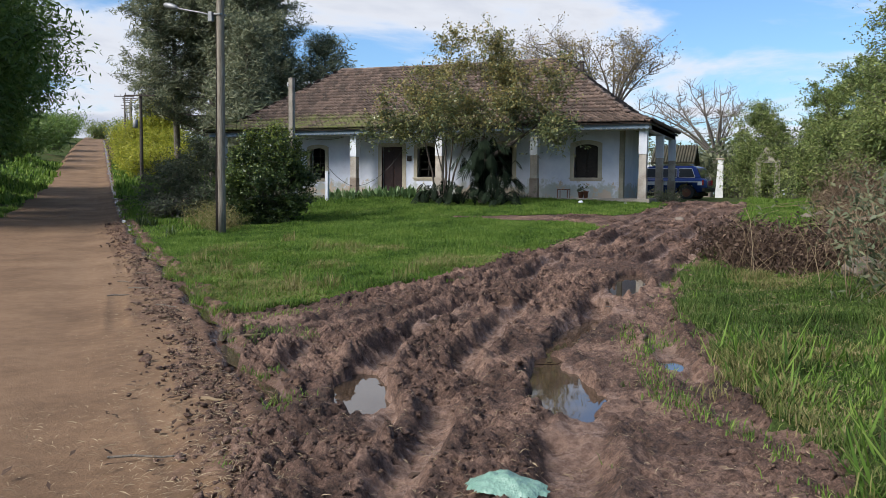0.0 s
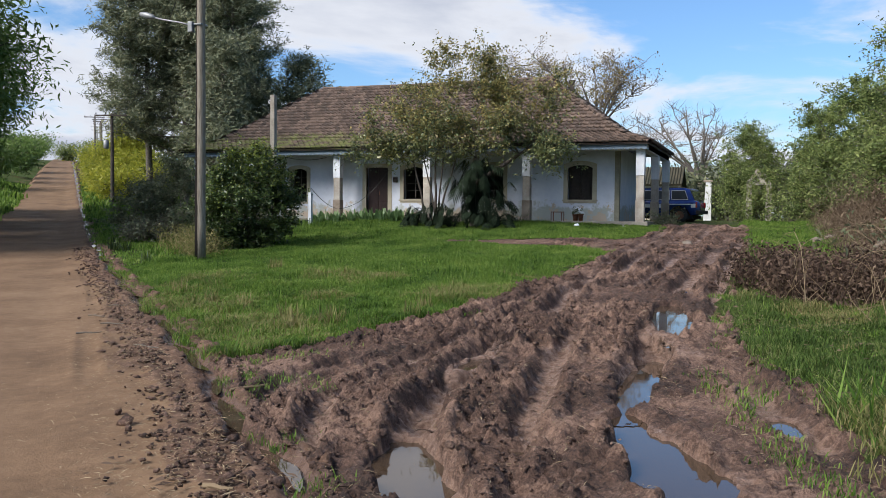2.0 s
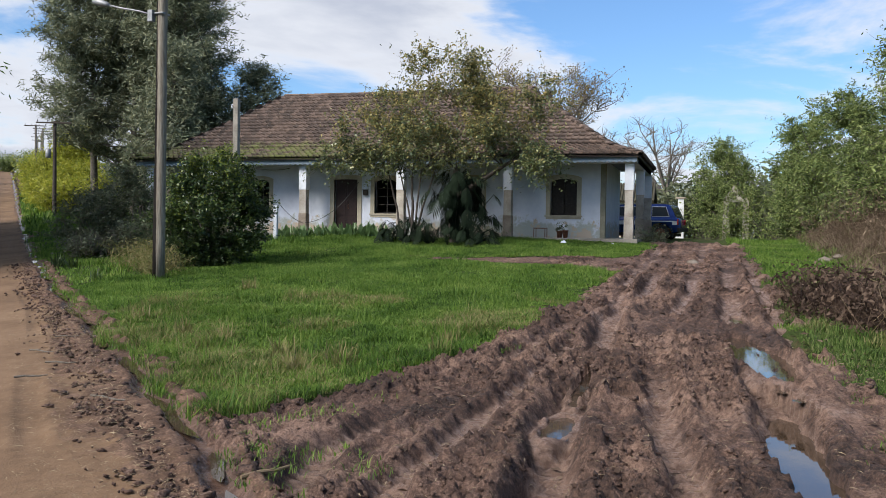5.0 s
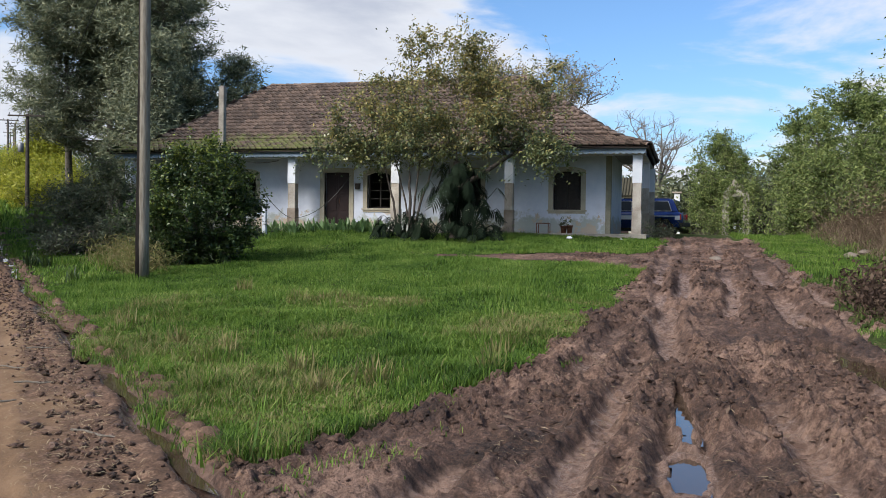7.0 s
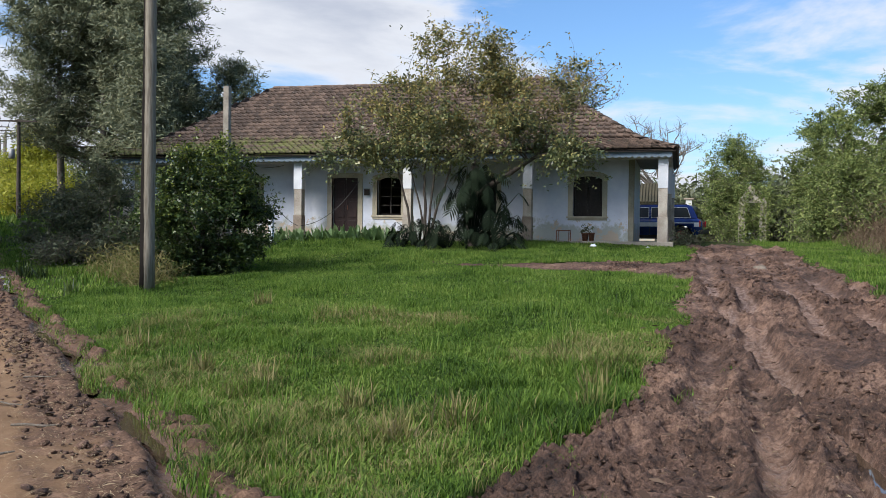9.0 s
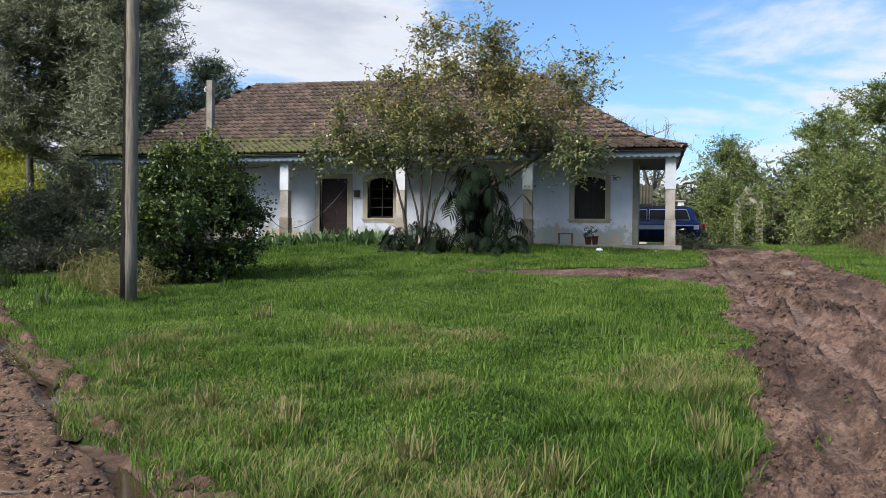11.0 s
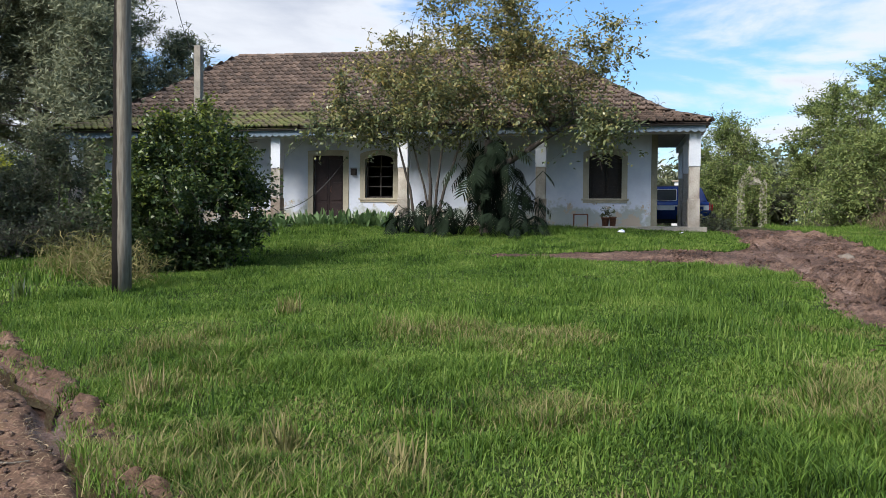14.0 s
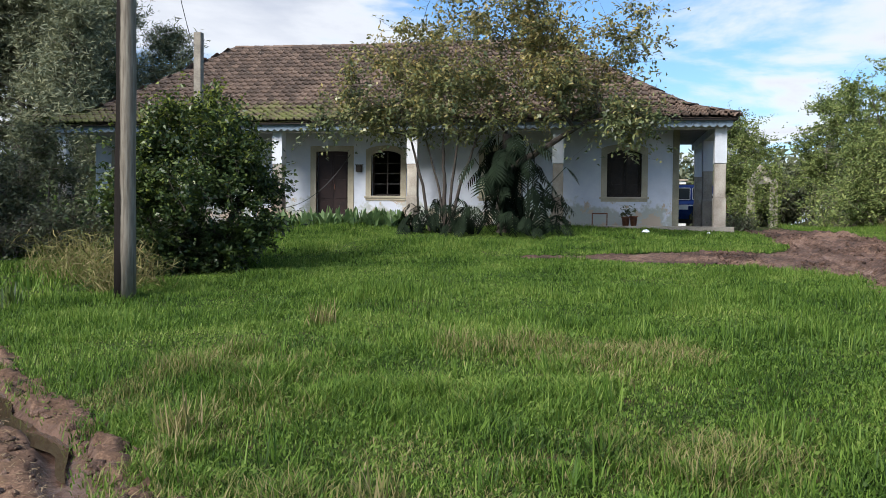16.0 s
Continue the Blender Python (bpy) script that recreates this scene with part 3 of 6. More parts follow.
def build_ground():
    xs, ys = axis_lines(-26, 8, 0.2, 2500, 1.09), axis_lines(-3, 36, 0.2, 2500, 1.09)
    X, Y = np.meshgrid(xs, ys, indexing="ij")
    Z = land(X, Y)
    cut = np.maximum(road_zone(X, Y), mud_zone(X, Y))
    U, V = uv(X, Y)
    Z = Z + 0.03 - 0.4 * sstep(cut, 0.0, 0.3) - 0.9 * sstep(np.abs(V + 0.6), 12, 6) * sstep(U, 55, 85)
    tagged(new("ground", sheet("ground", X, Y, Z, M_SOIL)), "grassy soil with bare brown patches", "ground", "", "structure")

    us = np.concatenate([np.arange(-30, 0, 0.5), np.arange(0, 22, 0.045), np.arange(22, 60, 0.25), np.arange(60, 460, 2.0)])
    vs = np.concatenate([np.arange(-3.6, 0.3, 0.1), np.arange(0.3, 2.65, 0.035)])
    U, V = np.meshgrid(us, vs, indexing="ij")
    X, Y = xy(U, V)
    zone = road_zone(X, Y)
    near = sstep(U, 70, 30)
    ditch = np.exp(-((V - ditch_v(U) + 0.1 * (fbm(X * 3, Y * 3, 3) - 0.5)) / (0.06 + 0.08 * fbm(U * 1.3, U * 0 + 7, 2))) ** 4) * sstep(U, 3.9, 4.6)
    grain = fbm(X * 4, Y * 4, 4, 0.55) - 0.5
    shoulder = sstep(V + 0.7 * (fbm(U * 0.7, V * 2 + 5, 3) - 0.5) + 0.35 * (fbm(X * 3, Y * 3 + 5, 3) - 0.5), 0.85, 1.45)
    crumbs = 0.03 * lumps(X * 8, Y * 8, 5) * sstep(V, 1.2, 1.6) + 0.022 * lumps(X * 18, Y * 18, 9) + 0.03 * np.abs(2 * fbm(X * 12, Y * 12, 3, 0.65) - 1)
    Z = land(X, Y) + 0.02 + 0.03 * (fbm(X * 0.8, Y * 0.8, 3) - 0.5) + near * (0.008 * grain + shoulder * (0.05 * grain + (1 - 0.75 * ditch) * crumbs - 0.06 * ditch)) + 0.3 * sstep(U, 60, 100)
    Z = Z + near * 0.7 * crumbs * np.exp(-((V - ditch_v(U) - 0.2) / 0.1) ** 2) * sstep(V, 1.3, 1.6)
    # tyre marks running along the verge
    for vc, salt in ((0.95, 1), (1.42, 5)):
        d = V - vc - 0.12 * np.sin(U * 0.4 + salt)
        Z = Z - near * (0.014 * np.exp(-(d / 0.1) ** 4) - 0.009 * np.exp(-((np.abs(d) - 0.15) / 0.05) ** 2) - 0.003 * np.sin(U * 52 + 30 * np.abs(d)) * np.exp(-(d / 0.1) ** 4)) * sstep(fbm(U * 0.3 + salt, U * 0, 2), 0.3, 0.55)
    Z = Z - 0.02 * np.exp(-((V - 0.25) / 0.3) ** 2) - 0.02 * np.exp(-((V + 1.2) / 0.35) ** 2)
    Z = Z - 0.35 * sstep(zone, -0.12, -0.4) - 0.5 * sstep(mud_zone(X, Y), 0.06, 0.25)
    wet = np.clip(1.0 * ditch + 0.6 * shoulder, 0, 1)
    tagged(new("road", sheet("road", X, Y, Z, M_ROAD, None, ("wet", wet))), "packed sandy dirt road with wheel marks", "road", "", "structure")

    xs = np.arange(-5.4, 3.3, 0.024)
    ys = np.concatenate([np.arange(-1.6, 2.4, 0.06), np.arange(2.4, 12, 0.024), np.arange(12, 18, 0.04), np.arange(18, 33, 0.08)])
    X, Y = np.meshgrid(xs, ys, indexing="ij")
    zone = mud_zone(X, Y)
    H, wetf, floor = mud_height(X, Y)
    Z = land(X, Y) + 0.03 + H - 0.35 * sstep(zone, 0.02, -0.16)
    keep = (zone[:-1, :-1] > -0.25) & (zone[1:, 1:] > -0.25)
    wet = np.clip(0.75 * floor + 0.9 * wetf, 0, 1)
    tagged(new("mud_track", sheet("mud_track", X, Y, Z, M_MUD, keep, ("wet", wet), False)), "churned wet brown mud track with tyre ruts", "mud track", "", "structure")
    # the spur before the porch
    xs, ys = np.arange(-9.2, -5.3, 0.06), np.arange(21.4, 26, 0.07)
    X, Y = np.meshgrid(xs, ys, indexing="ij")
    zone = mud_zone(X, Y)
    H, wetf, floor = mud_height(X, Y)
    Z = land(X, Y) + 0.026 + 0.8 * H - 0.35 * sstep(zone, 0.02, -0.16)
    keep = (zone[:-1, :-1] > -0.25) & (zone[1:, 1:] > -0.25)
    tagged(new("mud_spur", sheet("mud_spur", X, Y, Z, M_MUD, keep, ("wet", 0.4 * sstep(fbm(X * 1.2, Y * 1.2, 2), 0.4, 0.6)), False)), "trodden bare mud before the porch", "mud track", "", "structure")

    for k, (px, py, a, b, turn) in enumerate(PUDDLES):
        r = 1.8 * max(a, b)
        xs, ys = np.arange(px - r, px + r, 0.035), np.arange(py - r, py + r, 0.035)
        X, Y = np.meshgrid(xs, ys, indexing="ij")
        q = puddle_reach(X, Y, k)
        keep = (q < 1.3)[:-1, :-1]
        me = sheet("puddle", X - px, Y - py, 0 * X, M_WATER, keep)
        ob = new("puddle", me)
        ob.location = (px, py, puddle_level(k) - 0.02 + 0.005 * (k % 3))
        tagged(ob, "shallow muddy puddle lying in a wheel rut", "puddle", "puddles in the track", "structure")
    # water trickling in the ditch beside the road
    for u0, u1 in ((4.5, 5.6), (5.75, 7.2), (7.3, 8.1), (8.4, 10.3), (10.8, 12.6), (13.3, 14.4), (15.0, 18.5), (19.0, 22.5), (23.0, 33.0)):
        us = np.arange(u0, u1, 0.1)
        c = ditch_v(us)
        t = np.linspace(0, 1, len(us))
        w = (0.045 + 0.2 * np.clip(fbm(us * 1.7, us * 0 + 2, 3) - 0.35, 0, 1)) * np.sin(math.pi * t) ** 0.4
        c = c + 0.05 * (fbm(us * 2.5 + 9, us * 0, 2) - 0.5)
        z = land(*xy(us, c)) + 0.02 - 0.018
        L, R = xy(us, c - w), xy(us, c + w)
        v = np.concatenate([np.stack([*L, z], 1), np.stack([*R, z], 1)])
        n = len(us)
        f = [(i, n + i, n + i + 1, i + 1) for i in range(n - 1)]
        tagged(new("ditch_water", np_mesh("ditch_water", v, f, M_WATER, True)), "strip of muddy water standing in the roadside ditch", "water", "water in the ditch", "structure")


build_ground()


# ---------- house ----------
FLOOR, WALL_Y, COL_Y = 1.36, 32.09, 30.85
EX0, EX1, EY0, EY1 = -22.5, -3.2, 30.5, 37.9
RX0, RX1, RY = -19.2, -8.2, 36.9
EAVE_Z, RIDGE_Z = 4.08, 7.4
WX0, WX1, WY1 = -21.6, -4.5, 37.3

house = empty("house", (-13, 36, 1.2), "old single-storey white house with porch and tiled hip roof", "house")


def hpart(name, bm, mat, label="", parent=None, smooth=False):
    """A part of the house given in world metres."""
    bmesh.ops.translate(bm, verts=bm.verts, vec=(13, -36, -1.2))
    ob = part(name, bm, mat, parent or house, label, smooth)
    return ob


OPEN = [  # kind, x0, x1, z0, z1
    ("window", -20.9, -20.15, 2.1, 3.42), ("window", -18.1, -17.35, 2.08, 3.4), ("door", -14.62, -13.67, 1.36, 3.42), ("window", -12.98, -12.12, 2.14, 3.42),
    ("window", -9.72, -8.86, 2.14, 3.42), ("window", -6.37, -5.45, 2.14, 3.42)]


def build_walls():
    y0, y1, top, base = WALL_Y, WALL_Y + 0.3, 4.05, 0.9
    items, x = [], WX0
    for kind, a, b, z0, z1 in OPEN:
        items.append(((x, y0, base), (a, y1, top)))
        items.append(((a, y0, base), (b, y1, z0)))
        items.append(((a, y0, z1 + 0.1), (b, y1, top)))
        x = b
    items.append(((x, y0, base), (WX1, y1, top)))
    for it in items:
        hpart("wall", boxes(it), M_WALL, "bluish white lime-washed wall with stains")
    hpart("wall", boxes(((WX1 - 0.3, y1 + 0.002, base), (WX1, WY1, top))), M_WALL)
    hpart("wall", boxes(((WX0, y1 + 0.002, base), (WX0 + 0.3, WY1, top))), M_WALL)
    hpart("wall", boxes(((WX0 + 0.302, WY1 - 0.3, base), (WX1 - 0.302, WY1, top))), M_WALL)
    hpart("partition", boxes(((WX0 + 0.31, y1 + 2.2, base), (WX1 - 0.31, y1 + 2.3, 4.04))), M_DARKIN, "dim inner wall")
    hpart("pilaster", boxes(((WX1 - 0.14, y0 - 0.03, FLOOR), (WX1 + 0.03, y0 + 0.25, 4.0)), bevel=0.01), M_PILASTER, "olive painted corner pilaster")
    hpart("porch_floor", boxes(((WX0 - 0.6, COL_Y - 0.28, 0.8), (EX1 - 0.05, WALL_Y - 0.002, FLOOR)), ((WX1 + 0.002, WALL_Y, 0.8), (EX1 - 0.05, 37.1, FLOOR)), bevel=0.015), M_SLAB, "worn cement porch floor")
    hpart("porch_ceiling", boxes(((EX0 + 0.15, EY0 + 0.15, 4.05), (EX1 - 0.15, EY1 - 0.15, 4.075))), M_SOFFIT, "grey boarded porch ceiling")


M_BAR = simple("dark_bar", (0.04, 0.035, 0.03), (0.09, 0.08, 0.07), 10.0, 0.7)


def arch_outline(x0, x1, z0, z1, rise, n=10):
    pts = [(x1, z0), (x1, z1 - rise)]
    for k in range(1, n):
        t = k / n
        pts.append((x1 + (x0 - x1) * t, z1 - rise + rise * math.sin(math.pi * t) ** 0.7))
    return pts + [(x0, z1 - rise), (x0, z0)]


def build_openings():
    for kind, a, b, z0, z1 in OPEN:
        y0 = WALL_Y
        rise = 0.12 if kind == "window" else 0.02
        inner = arch_outline(a, b, z0, z1, rise)
        w = 0.16 if kind == "window" else 0.17
        outer = arch_outline(a - w, b + w, z0 - (0.13 if kind == "window" else 0.0), z1 + 0.15, rise)
        bm = bmesh.new()
        fr = [[bm.verts.new((p[0], y, p[1])) for p in line] for y in (y0 - 0.028, y0 + 0.12) for line in (inner, outer)]
        i0, o0, i1, o1 = fr
        n = len(i0)
        for k in range(n - 1):
            bm.faces.new((i0[k], i0[k + 1], o0[k + 1], o0[k]))
            bm.faces.new((o0[k], o0[k + 1], o1[k + 1], o1[k]))
            bm.faces.new((i0[k + 1], i0[k], i1[k], i1[k + 1]))
        if kind == "window":
            bm.faces.new((i0[n - 1], i0[0], o0[0], o0[n - 1]))
            bm.faces.new((i0[0], i0[n - 1], i1[n - 1], i1[0]))
            bm.faces.new((o0[n - 1], o0[0], o1[0], o1[n - 1]))
        if kind == "door":
            thing = hpart("door", boxes(((a + 0.002, y0 + 0.16, z0), (b - 0.002, y0 + 0.2, z1))), M_DOOR, "closed dark brown wooden door")
            sur = hpart("surround", bm, M_SURROUND, "ochre plaster door surround", thing)
            mid = (a + b) / 2
            for x0, x1 in ((a + 0.03, mid - 0.012), (mid + 0.012, b - 0.03)):
                for zz0, zz1 in ((z0 + 0.08, z0 + 0.6), (z0 + 0.7, z0 + 1.25), (z0 + 1.35, z1 - 0.12)):
                    hpart("panel", boxes(((x0 + 0.06, y0 + 0.13, zz0), (x1 - 0.06, y0 + 0.1445, zz1)), bevel=0.006), M_DOOR, "", thing)
                hpart("leaf", boxes(((x0, y0 + 0.145, z0 + 0.01), (x1, y0 + 0.159, z1 - 0.02))), M_DOOR, "", thing)
            hd = bmesh.new()
            tube(hd, [(mid + 0.05, y0 + 0.14, z0 + 0.95), (mid + 0.05, y0 + 0.1, z0 + 0.97), (mid + 0.05, y0 + 0.1, z0 + 1.1), (mid + 0.05, y0 + 0.14, z0 + 1.12)], [0.01] * 4, 6)
            hpart("handle", hd, M_RUST, "iron door handle", thing)
            hpart("threshold", boxes(((a - 0.15, y0 - 0.25, FLOOR), (b + 0.15, y0 - 0.002, FLOOR + 0.06)), bevel=0.01), M_SLAB, "cement doorstep", thing)
        else:
            thing = hpart("window", bm, M_SURROUND, "arched window in an ochre plaster surround")
            hpart("sill", boxes(((a - 0.2, y0 - 0.06, z0 - 0.06), (b + 0.2, y0 - 0.03, z0 - 0.005)), bevel=0.008), M_SURROUND, "plaster sill", thing)
            fr = bmesh.new()
            box(fr, (a, y0 + 0.17, z0), (a + 0.05, y0 + 0.21, z1))
            box(fr, (b - 0.05, y0 + 0.17, z0), (b, y0 + 0.21, z1))
            box(fr, (a + 0.05, y0 + 0.17, z0), (b - 0.05, y0 + 0.21, z0 + 0.05))
            hpart("frame", fr, M_DARKWOOD, "dark wooden frame", thing)
            mid = (a + b) / 2
            for x0, x1 in ((a + 0.055, mid - 0.01), (mid + 0.01, b - 0.055)):
                sh = bmesh.new()
                z2 = z0 + (0.52 if x0 < mid and a > -7 else 0.55)
                full = a > -7
                zt = z1 - 0.02 if full else z0 + 0.06
                box(sh, (x0, y0 + 0.2, z0 + 0.055), (x1, y0 + 0.23, zt))
                if full:
                    box(sh, (x0 + 0.05, y0 + 0.185, z0 + 0.1), (x1 - 0.05, y0 + 0.199, z0 + 0.34), 0.006)
                    box(sh, (x0 + 0.05, y0 + 0.185, z0 + 0.42), (x1 - 0.05, y0 + 0.199, zt - 0.2), 0.006)
                hpart("shutter", sh, M_DARKWOOD, "dark panelled wooden shutter", thing)
            if a < -7:
                for k in range(1, 4):
                    zz = z0 + 0.05 + k * (z1 - z0 - 0.1) / 4
                    hpart("muntin", boxes(((a + 0.055, y0 + 0.185, zz - 0.011), (b - 0.055, y0 + 0.205, zz + 0.011))), M_BAR, "thin dark glazing bar", thing)
                hpart("muntin", boxes(((mid - 0.012, y0 + 0.18, z0 + 0.055), (mid + 0.012, y0 + 0.21, z1 - 0.02))), M_BAR, "thin dark glazing bar", thing)


def column(x, y, stain):
    col = hpart("column", boxes(((x - 0.135, y + 0.02, FLOOR + 0.74), (x + 0.135, y + 0.29, 2.96)), bevel=0.012), M_PIER, "square porch column of worn plaster", None)
    hpart("base", boxes(((x - 0.152, y - 0.0, FLOOR - 0.06), (x + 0.152, y + 0.31, FLOOR + 0.738)), bevel=0.02), M_PIERBASE if stain else M_PIER, "stained plinth", col)
    hpart("sleeve", boxes(((x - 0.147, y + 0.005, 2.962), (x + 0.147, y + 0.305, 3.84)), bevel=0.008), M_SLEEVE, "white painted upper half", col)
    return col


def build_porch():
    for x, stain in ((-21.9, 0), (-19.2, 0), (-15.34, 1), (-11.53, 0), (-7.64, 1), (-3.57, 0)):
        column(x, COL_Y, stain)
    for x, y in ((-3.48, 34.2), (-3.4, 37.15)):
        column(x, y, 1)
    hpart("beam", boxes(((EX0 + 0.3, COL_Y + 0.02, 3.842), (EX1 - 0.2, COL_Y + 0.28, 4.045)), ((-3.62, COL_Y + 0.29, 3.842), (-3.32, 37.6, 4.045))), M_BEAM, "dirty white beam over the columns")
    # scalloped fascia boards
    def scallops(x0, x1, zb, zt, pitch):
        n = int((x1 - x0) / pitch)
        pts = [(x1, zt), (x0, zt)]
        for k in range(n):
            for j in range(6):
                t = j / 6
                pts.append((x0 + (k + t) * (x1 - x0) / n, zb - 0.055 * math.sin(math.pi * t)))
        return pts + [(x1, zb)]
    bm = bmesh.new()
    prism(bm, scallops(EX0 + 0.12, EX1 - 0.12, 3.9, 4.07, 0.19), "y", EY0 + 0.12, EY0 + 0.145)
    hpart("fascia", bm, M_BLUEBOARD, "faded blue board with scalloped lower edge")
    hpart("fascia", boxes(((EX1 - 0.145, EY0 + 0.15, 3.86), (EX1 - 0.12, EY1 - 0.2, 4.07))), M_BEAM, "plain grey white board")
    hpart("gutter", boxes(((EX0 + 0.02, EY0 + 0.03, 4.02), (EX1 - 0.02, EY0 + 0.11, 4.06))), M_DARKWOOD, "dark eave batten")
    hpart("gutter", boxes(((EX1 - 0.11, EY0 + 0.12, 4.02), (EX1 - 0.03, EY1 - 0.1, 4.06))), M_DARKWOOD, "dark eave batten")


def slope_g(t):
    return 0.64 * t if t < 0.22 else 0.1408 + (t - 0.22) * (1 - 0.1408) / 0.78


def roof_z(t):
    sag = -0.05 * math.sin(math.pi * t)
    return EAVE_Z + 0.02 + (RIDGE_Z - EAVE_Z) * slope_g(t) + sag


def build_roof():
    # boarding under the tiles
    ts = [0, 0.11, 0.22, 0.4, 0.6, 0.8, 1.0]
    bm = bmesh.new()
    rings = []
    for t in ts:
        x0, x1 = EX0 + (RX0 - EX0) * t, EX1 + (RX1 - EX1) * t
        y0, y1 = EY0 + (RY - EY0) * t, EY1 + (RY - EY1) * t
        z = roof_z(t) - 0.03
        rings.append([bm.verts.new(p) for p in ((x0, y0, z), (x1, y0, z), (x1, y1 + 0.001, z), (x0, y1 + 0.001, z))])
    for r0, r1 in zip(rings, rings[1:]):
        for k in range(4):
            bm.faces.new((r0[k], r0[(k + 1) % 4], r1[(k + 1) % 4], r1[k]))
    roof = hpart("roof", bm, M_TILE, "weathered brown clay tile roof with moss")
    # one interlocking tile: a roll, a pan and a rib, with a thick lower lip
    W, L, lip = 0.225, 0.4, 0.055
    prof = [(-0.112, 0.002), (-0.096, 0.05), (-0.066, 0.056), (-0.046, 0.01), (0.0, 0.0), (0.02, 0.026), (0.045, 0.0), (0.112, 0.002)]
    v, f = [], []
    n = len(prof)
    for yy, dz in ((0, 0.075), (L, 0.0)):
        v += [(x, yy, z + dz) for x, z in prof]
    v += [(x, 0.02, z + 0.075 - lip) for x, z in prof]
    for k in range(n - 1):
        f.append((k, k + 1, n + k + 1, n + k))
        f.append((2 * n + k, 2 * n + k + 1, k + 1, k))
    tv, tf = np.array(v), np.array(f)
    tile_me = np_mesh("tile", tv, tf, M_TILE)
    rnd = random.Random(8)
    places = []

    def lay(side):
        if side == "front":
            run, a0, a1, b0, b1 = RY - EY0, EX0, EX1, RX0, RX1
        elif side == "right":
            run, a0, a1, b0, b1 = EX1 - RX1, EY0, EY1, RY, RY
        else:
            run, a0, a1, b0, b1 = RX0 - EX0, EY0, EY1, RY, RY
        # walk up the slope by equal lengths
        samples = [(i / 400, (run * i / 400, roof_z(i / 400))) for i in range(401)]
        d, rows, last, nxt = 0.0, [], samples[0][1], 0.0
        for t, p in samples:
            d += math.dist(p, last)
            last = p
            if d >= nxt:
                rows.append(t)
                nxt += 0.325
        for r, t in enumerate(rows[:-1]):
            lo, hi = a0 + (b0 - a0) * t, a1 + (b1 - a1) * t
            t2 = min(t + 0.02, 1)
            pitch = math.atan2(roof_z(t2) - roof_z(max(t - 0.005, 0)), run * (t2 - max(t - 0.005, 0)))
            k0, k1 = math.ceil((lo + 0.05) / W), math.floor((hi - 0.05) / W)
            for k in range(k0, k1 + 1):
                s = k * W
                jig = (rnd.uniform(-1.2, 1.2), rnd.uniform(-2.0, 1.0), rnd.uniform(-1.5, 1.5))
                tilt = Matrix.Rotation(pitch, 4, "X") @ pose(0, -0.03 + rnd.uniform(-0.015, 0.01), rnd.uniform(0.0, 0.008), *jig)
                if side == "front":
                    m = Matrix.Translation((s, EY0 + run * t, roof_z(t))) @ tilt
                elif side == "right":
                    m = Matrix.Translation((EX1 - run * t, s, roof_z(t))) @ Matrix.Rotation(radians(90), 4, "Z") @ tilt
                else:
                    m = Matrix.Translation((EX0 + run * t, s, roof_z(t))) @ Matrix.Rotation(radians(-90), 4, "Z") @ tilt
                places.append((side, r, s, m))

    for side in ("front", "right", "left"):
        lay(side)
    shift = Matrix.Translation((13, -36, -1.2))
    single = [m for side, r, s, m in places if side == "front" and (r < 3 and s > -22 or r == 3 and s > -12)][:300]
    chosen = {id(m) for m in single}
    rest = [m for side, r, s, m in places if id(m) not in chosen]
    V, F = [], []
    h = np.c_[tv, np.ones(len(tv))]
    for i, m in enumerate(rest):
        V.append((h @ np.array(shift @ m).T)[:, :3])
        F.append(tf + i * len(tv))
    big = hang("tile_field", np_mesh("tile_field", np.concatenate(V), np.concatenate(F), M_TILE), roof, "overlapping clay tiles of the upper courses")
    tagged(big, kind="stuff")
    for m in single:
        ob = new("tile", tile_me)
        ob.parent = roof
        ob.matrix_basis = shift @ m
    # half-round caps along ridge and hips
    cap = bmesh.new()
    ring = []
    for yy, r in ((0.0, 0.125), (0.4, 0.1)):
        ring.append([cap.verts.new((r * math.cos(math.pi * k / 7), yy, r * 0.75 * math.sin(math.pi * k / 7))) for k in range(8)])
        ring.append([cap.verts.new(((r - 0.02) * math.cos(math.pi * k / 7), yy, (r - 0.02) * 0.75 * math.sin(math.pi * k / 7))) for k in range(8)])
    for k in range(7):
        cap.faces.new((ring[0][k], ring[0][k + 1], ring[2][k + 1], ring[2][k]))
        cap.faces.new((ring[1][k], ring[1][k + 1], ring[0][k + 1], ring[0][k]))
    cap_me = bpy.data.meshes.new("ridge_tile")
    cap.to_mesh(cap_me)
    cap.free()
    cap_me.materials.append(M_TILE)

    def caps(points):
        dist, pos_ = 0.0, 0.0
        for p, q in zip(points, points[1:]):
            p, q = Vector(p), Vector(q)
            d = (q - p)
            while pos_ < dist + d.length:
                at = p + d.normalized() * (pos_ - dist)
                turn = d.to_track_quat("Y", "Z").to_matrix().to_4x4()
                ob = new("ridge_tile", cap_me)
                ob.parent = roof
                ob.matrix_basis = shift @ Matrix.Translation(at + Vector((0, 0, -0.02))) @ turn @ pose(0, 0, 0, rnd.uniform(-2, 3), rnd.uniform(-3, 3), rnd.uniform(-2, 2))
                pos_ += 0.35
            dist += d.length
    hip = [i / 12 for i in range(13)]
    for ex, rx, ey in ((EX0, RX0, EY0), (EX1, RX1, EY0), (EX1, RX1, EY1)):
        caps([(ex + (rx - ex) * t, ey + (RY - ey) * t, roof_z(t) + 0.02) for t in hip])
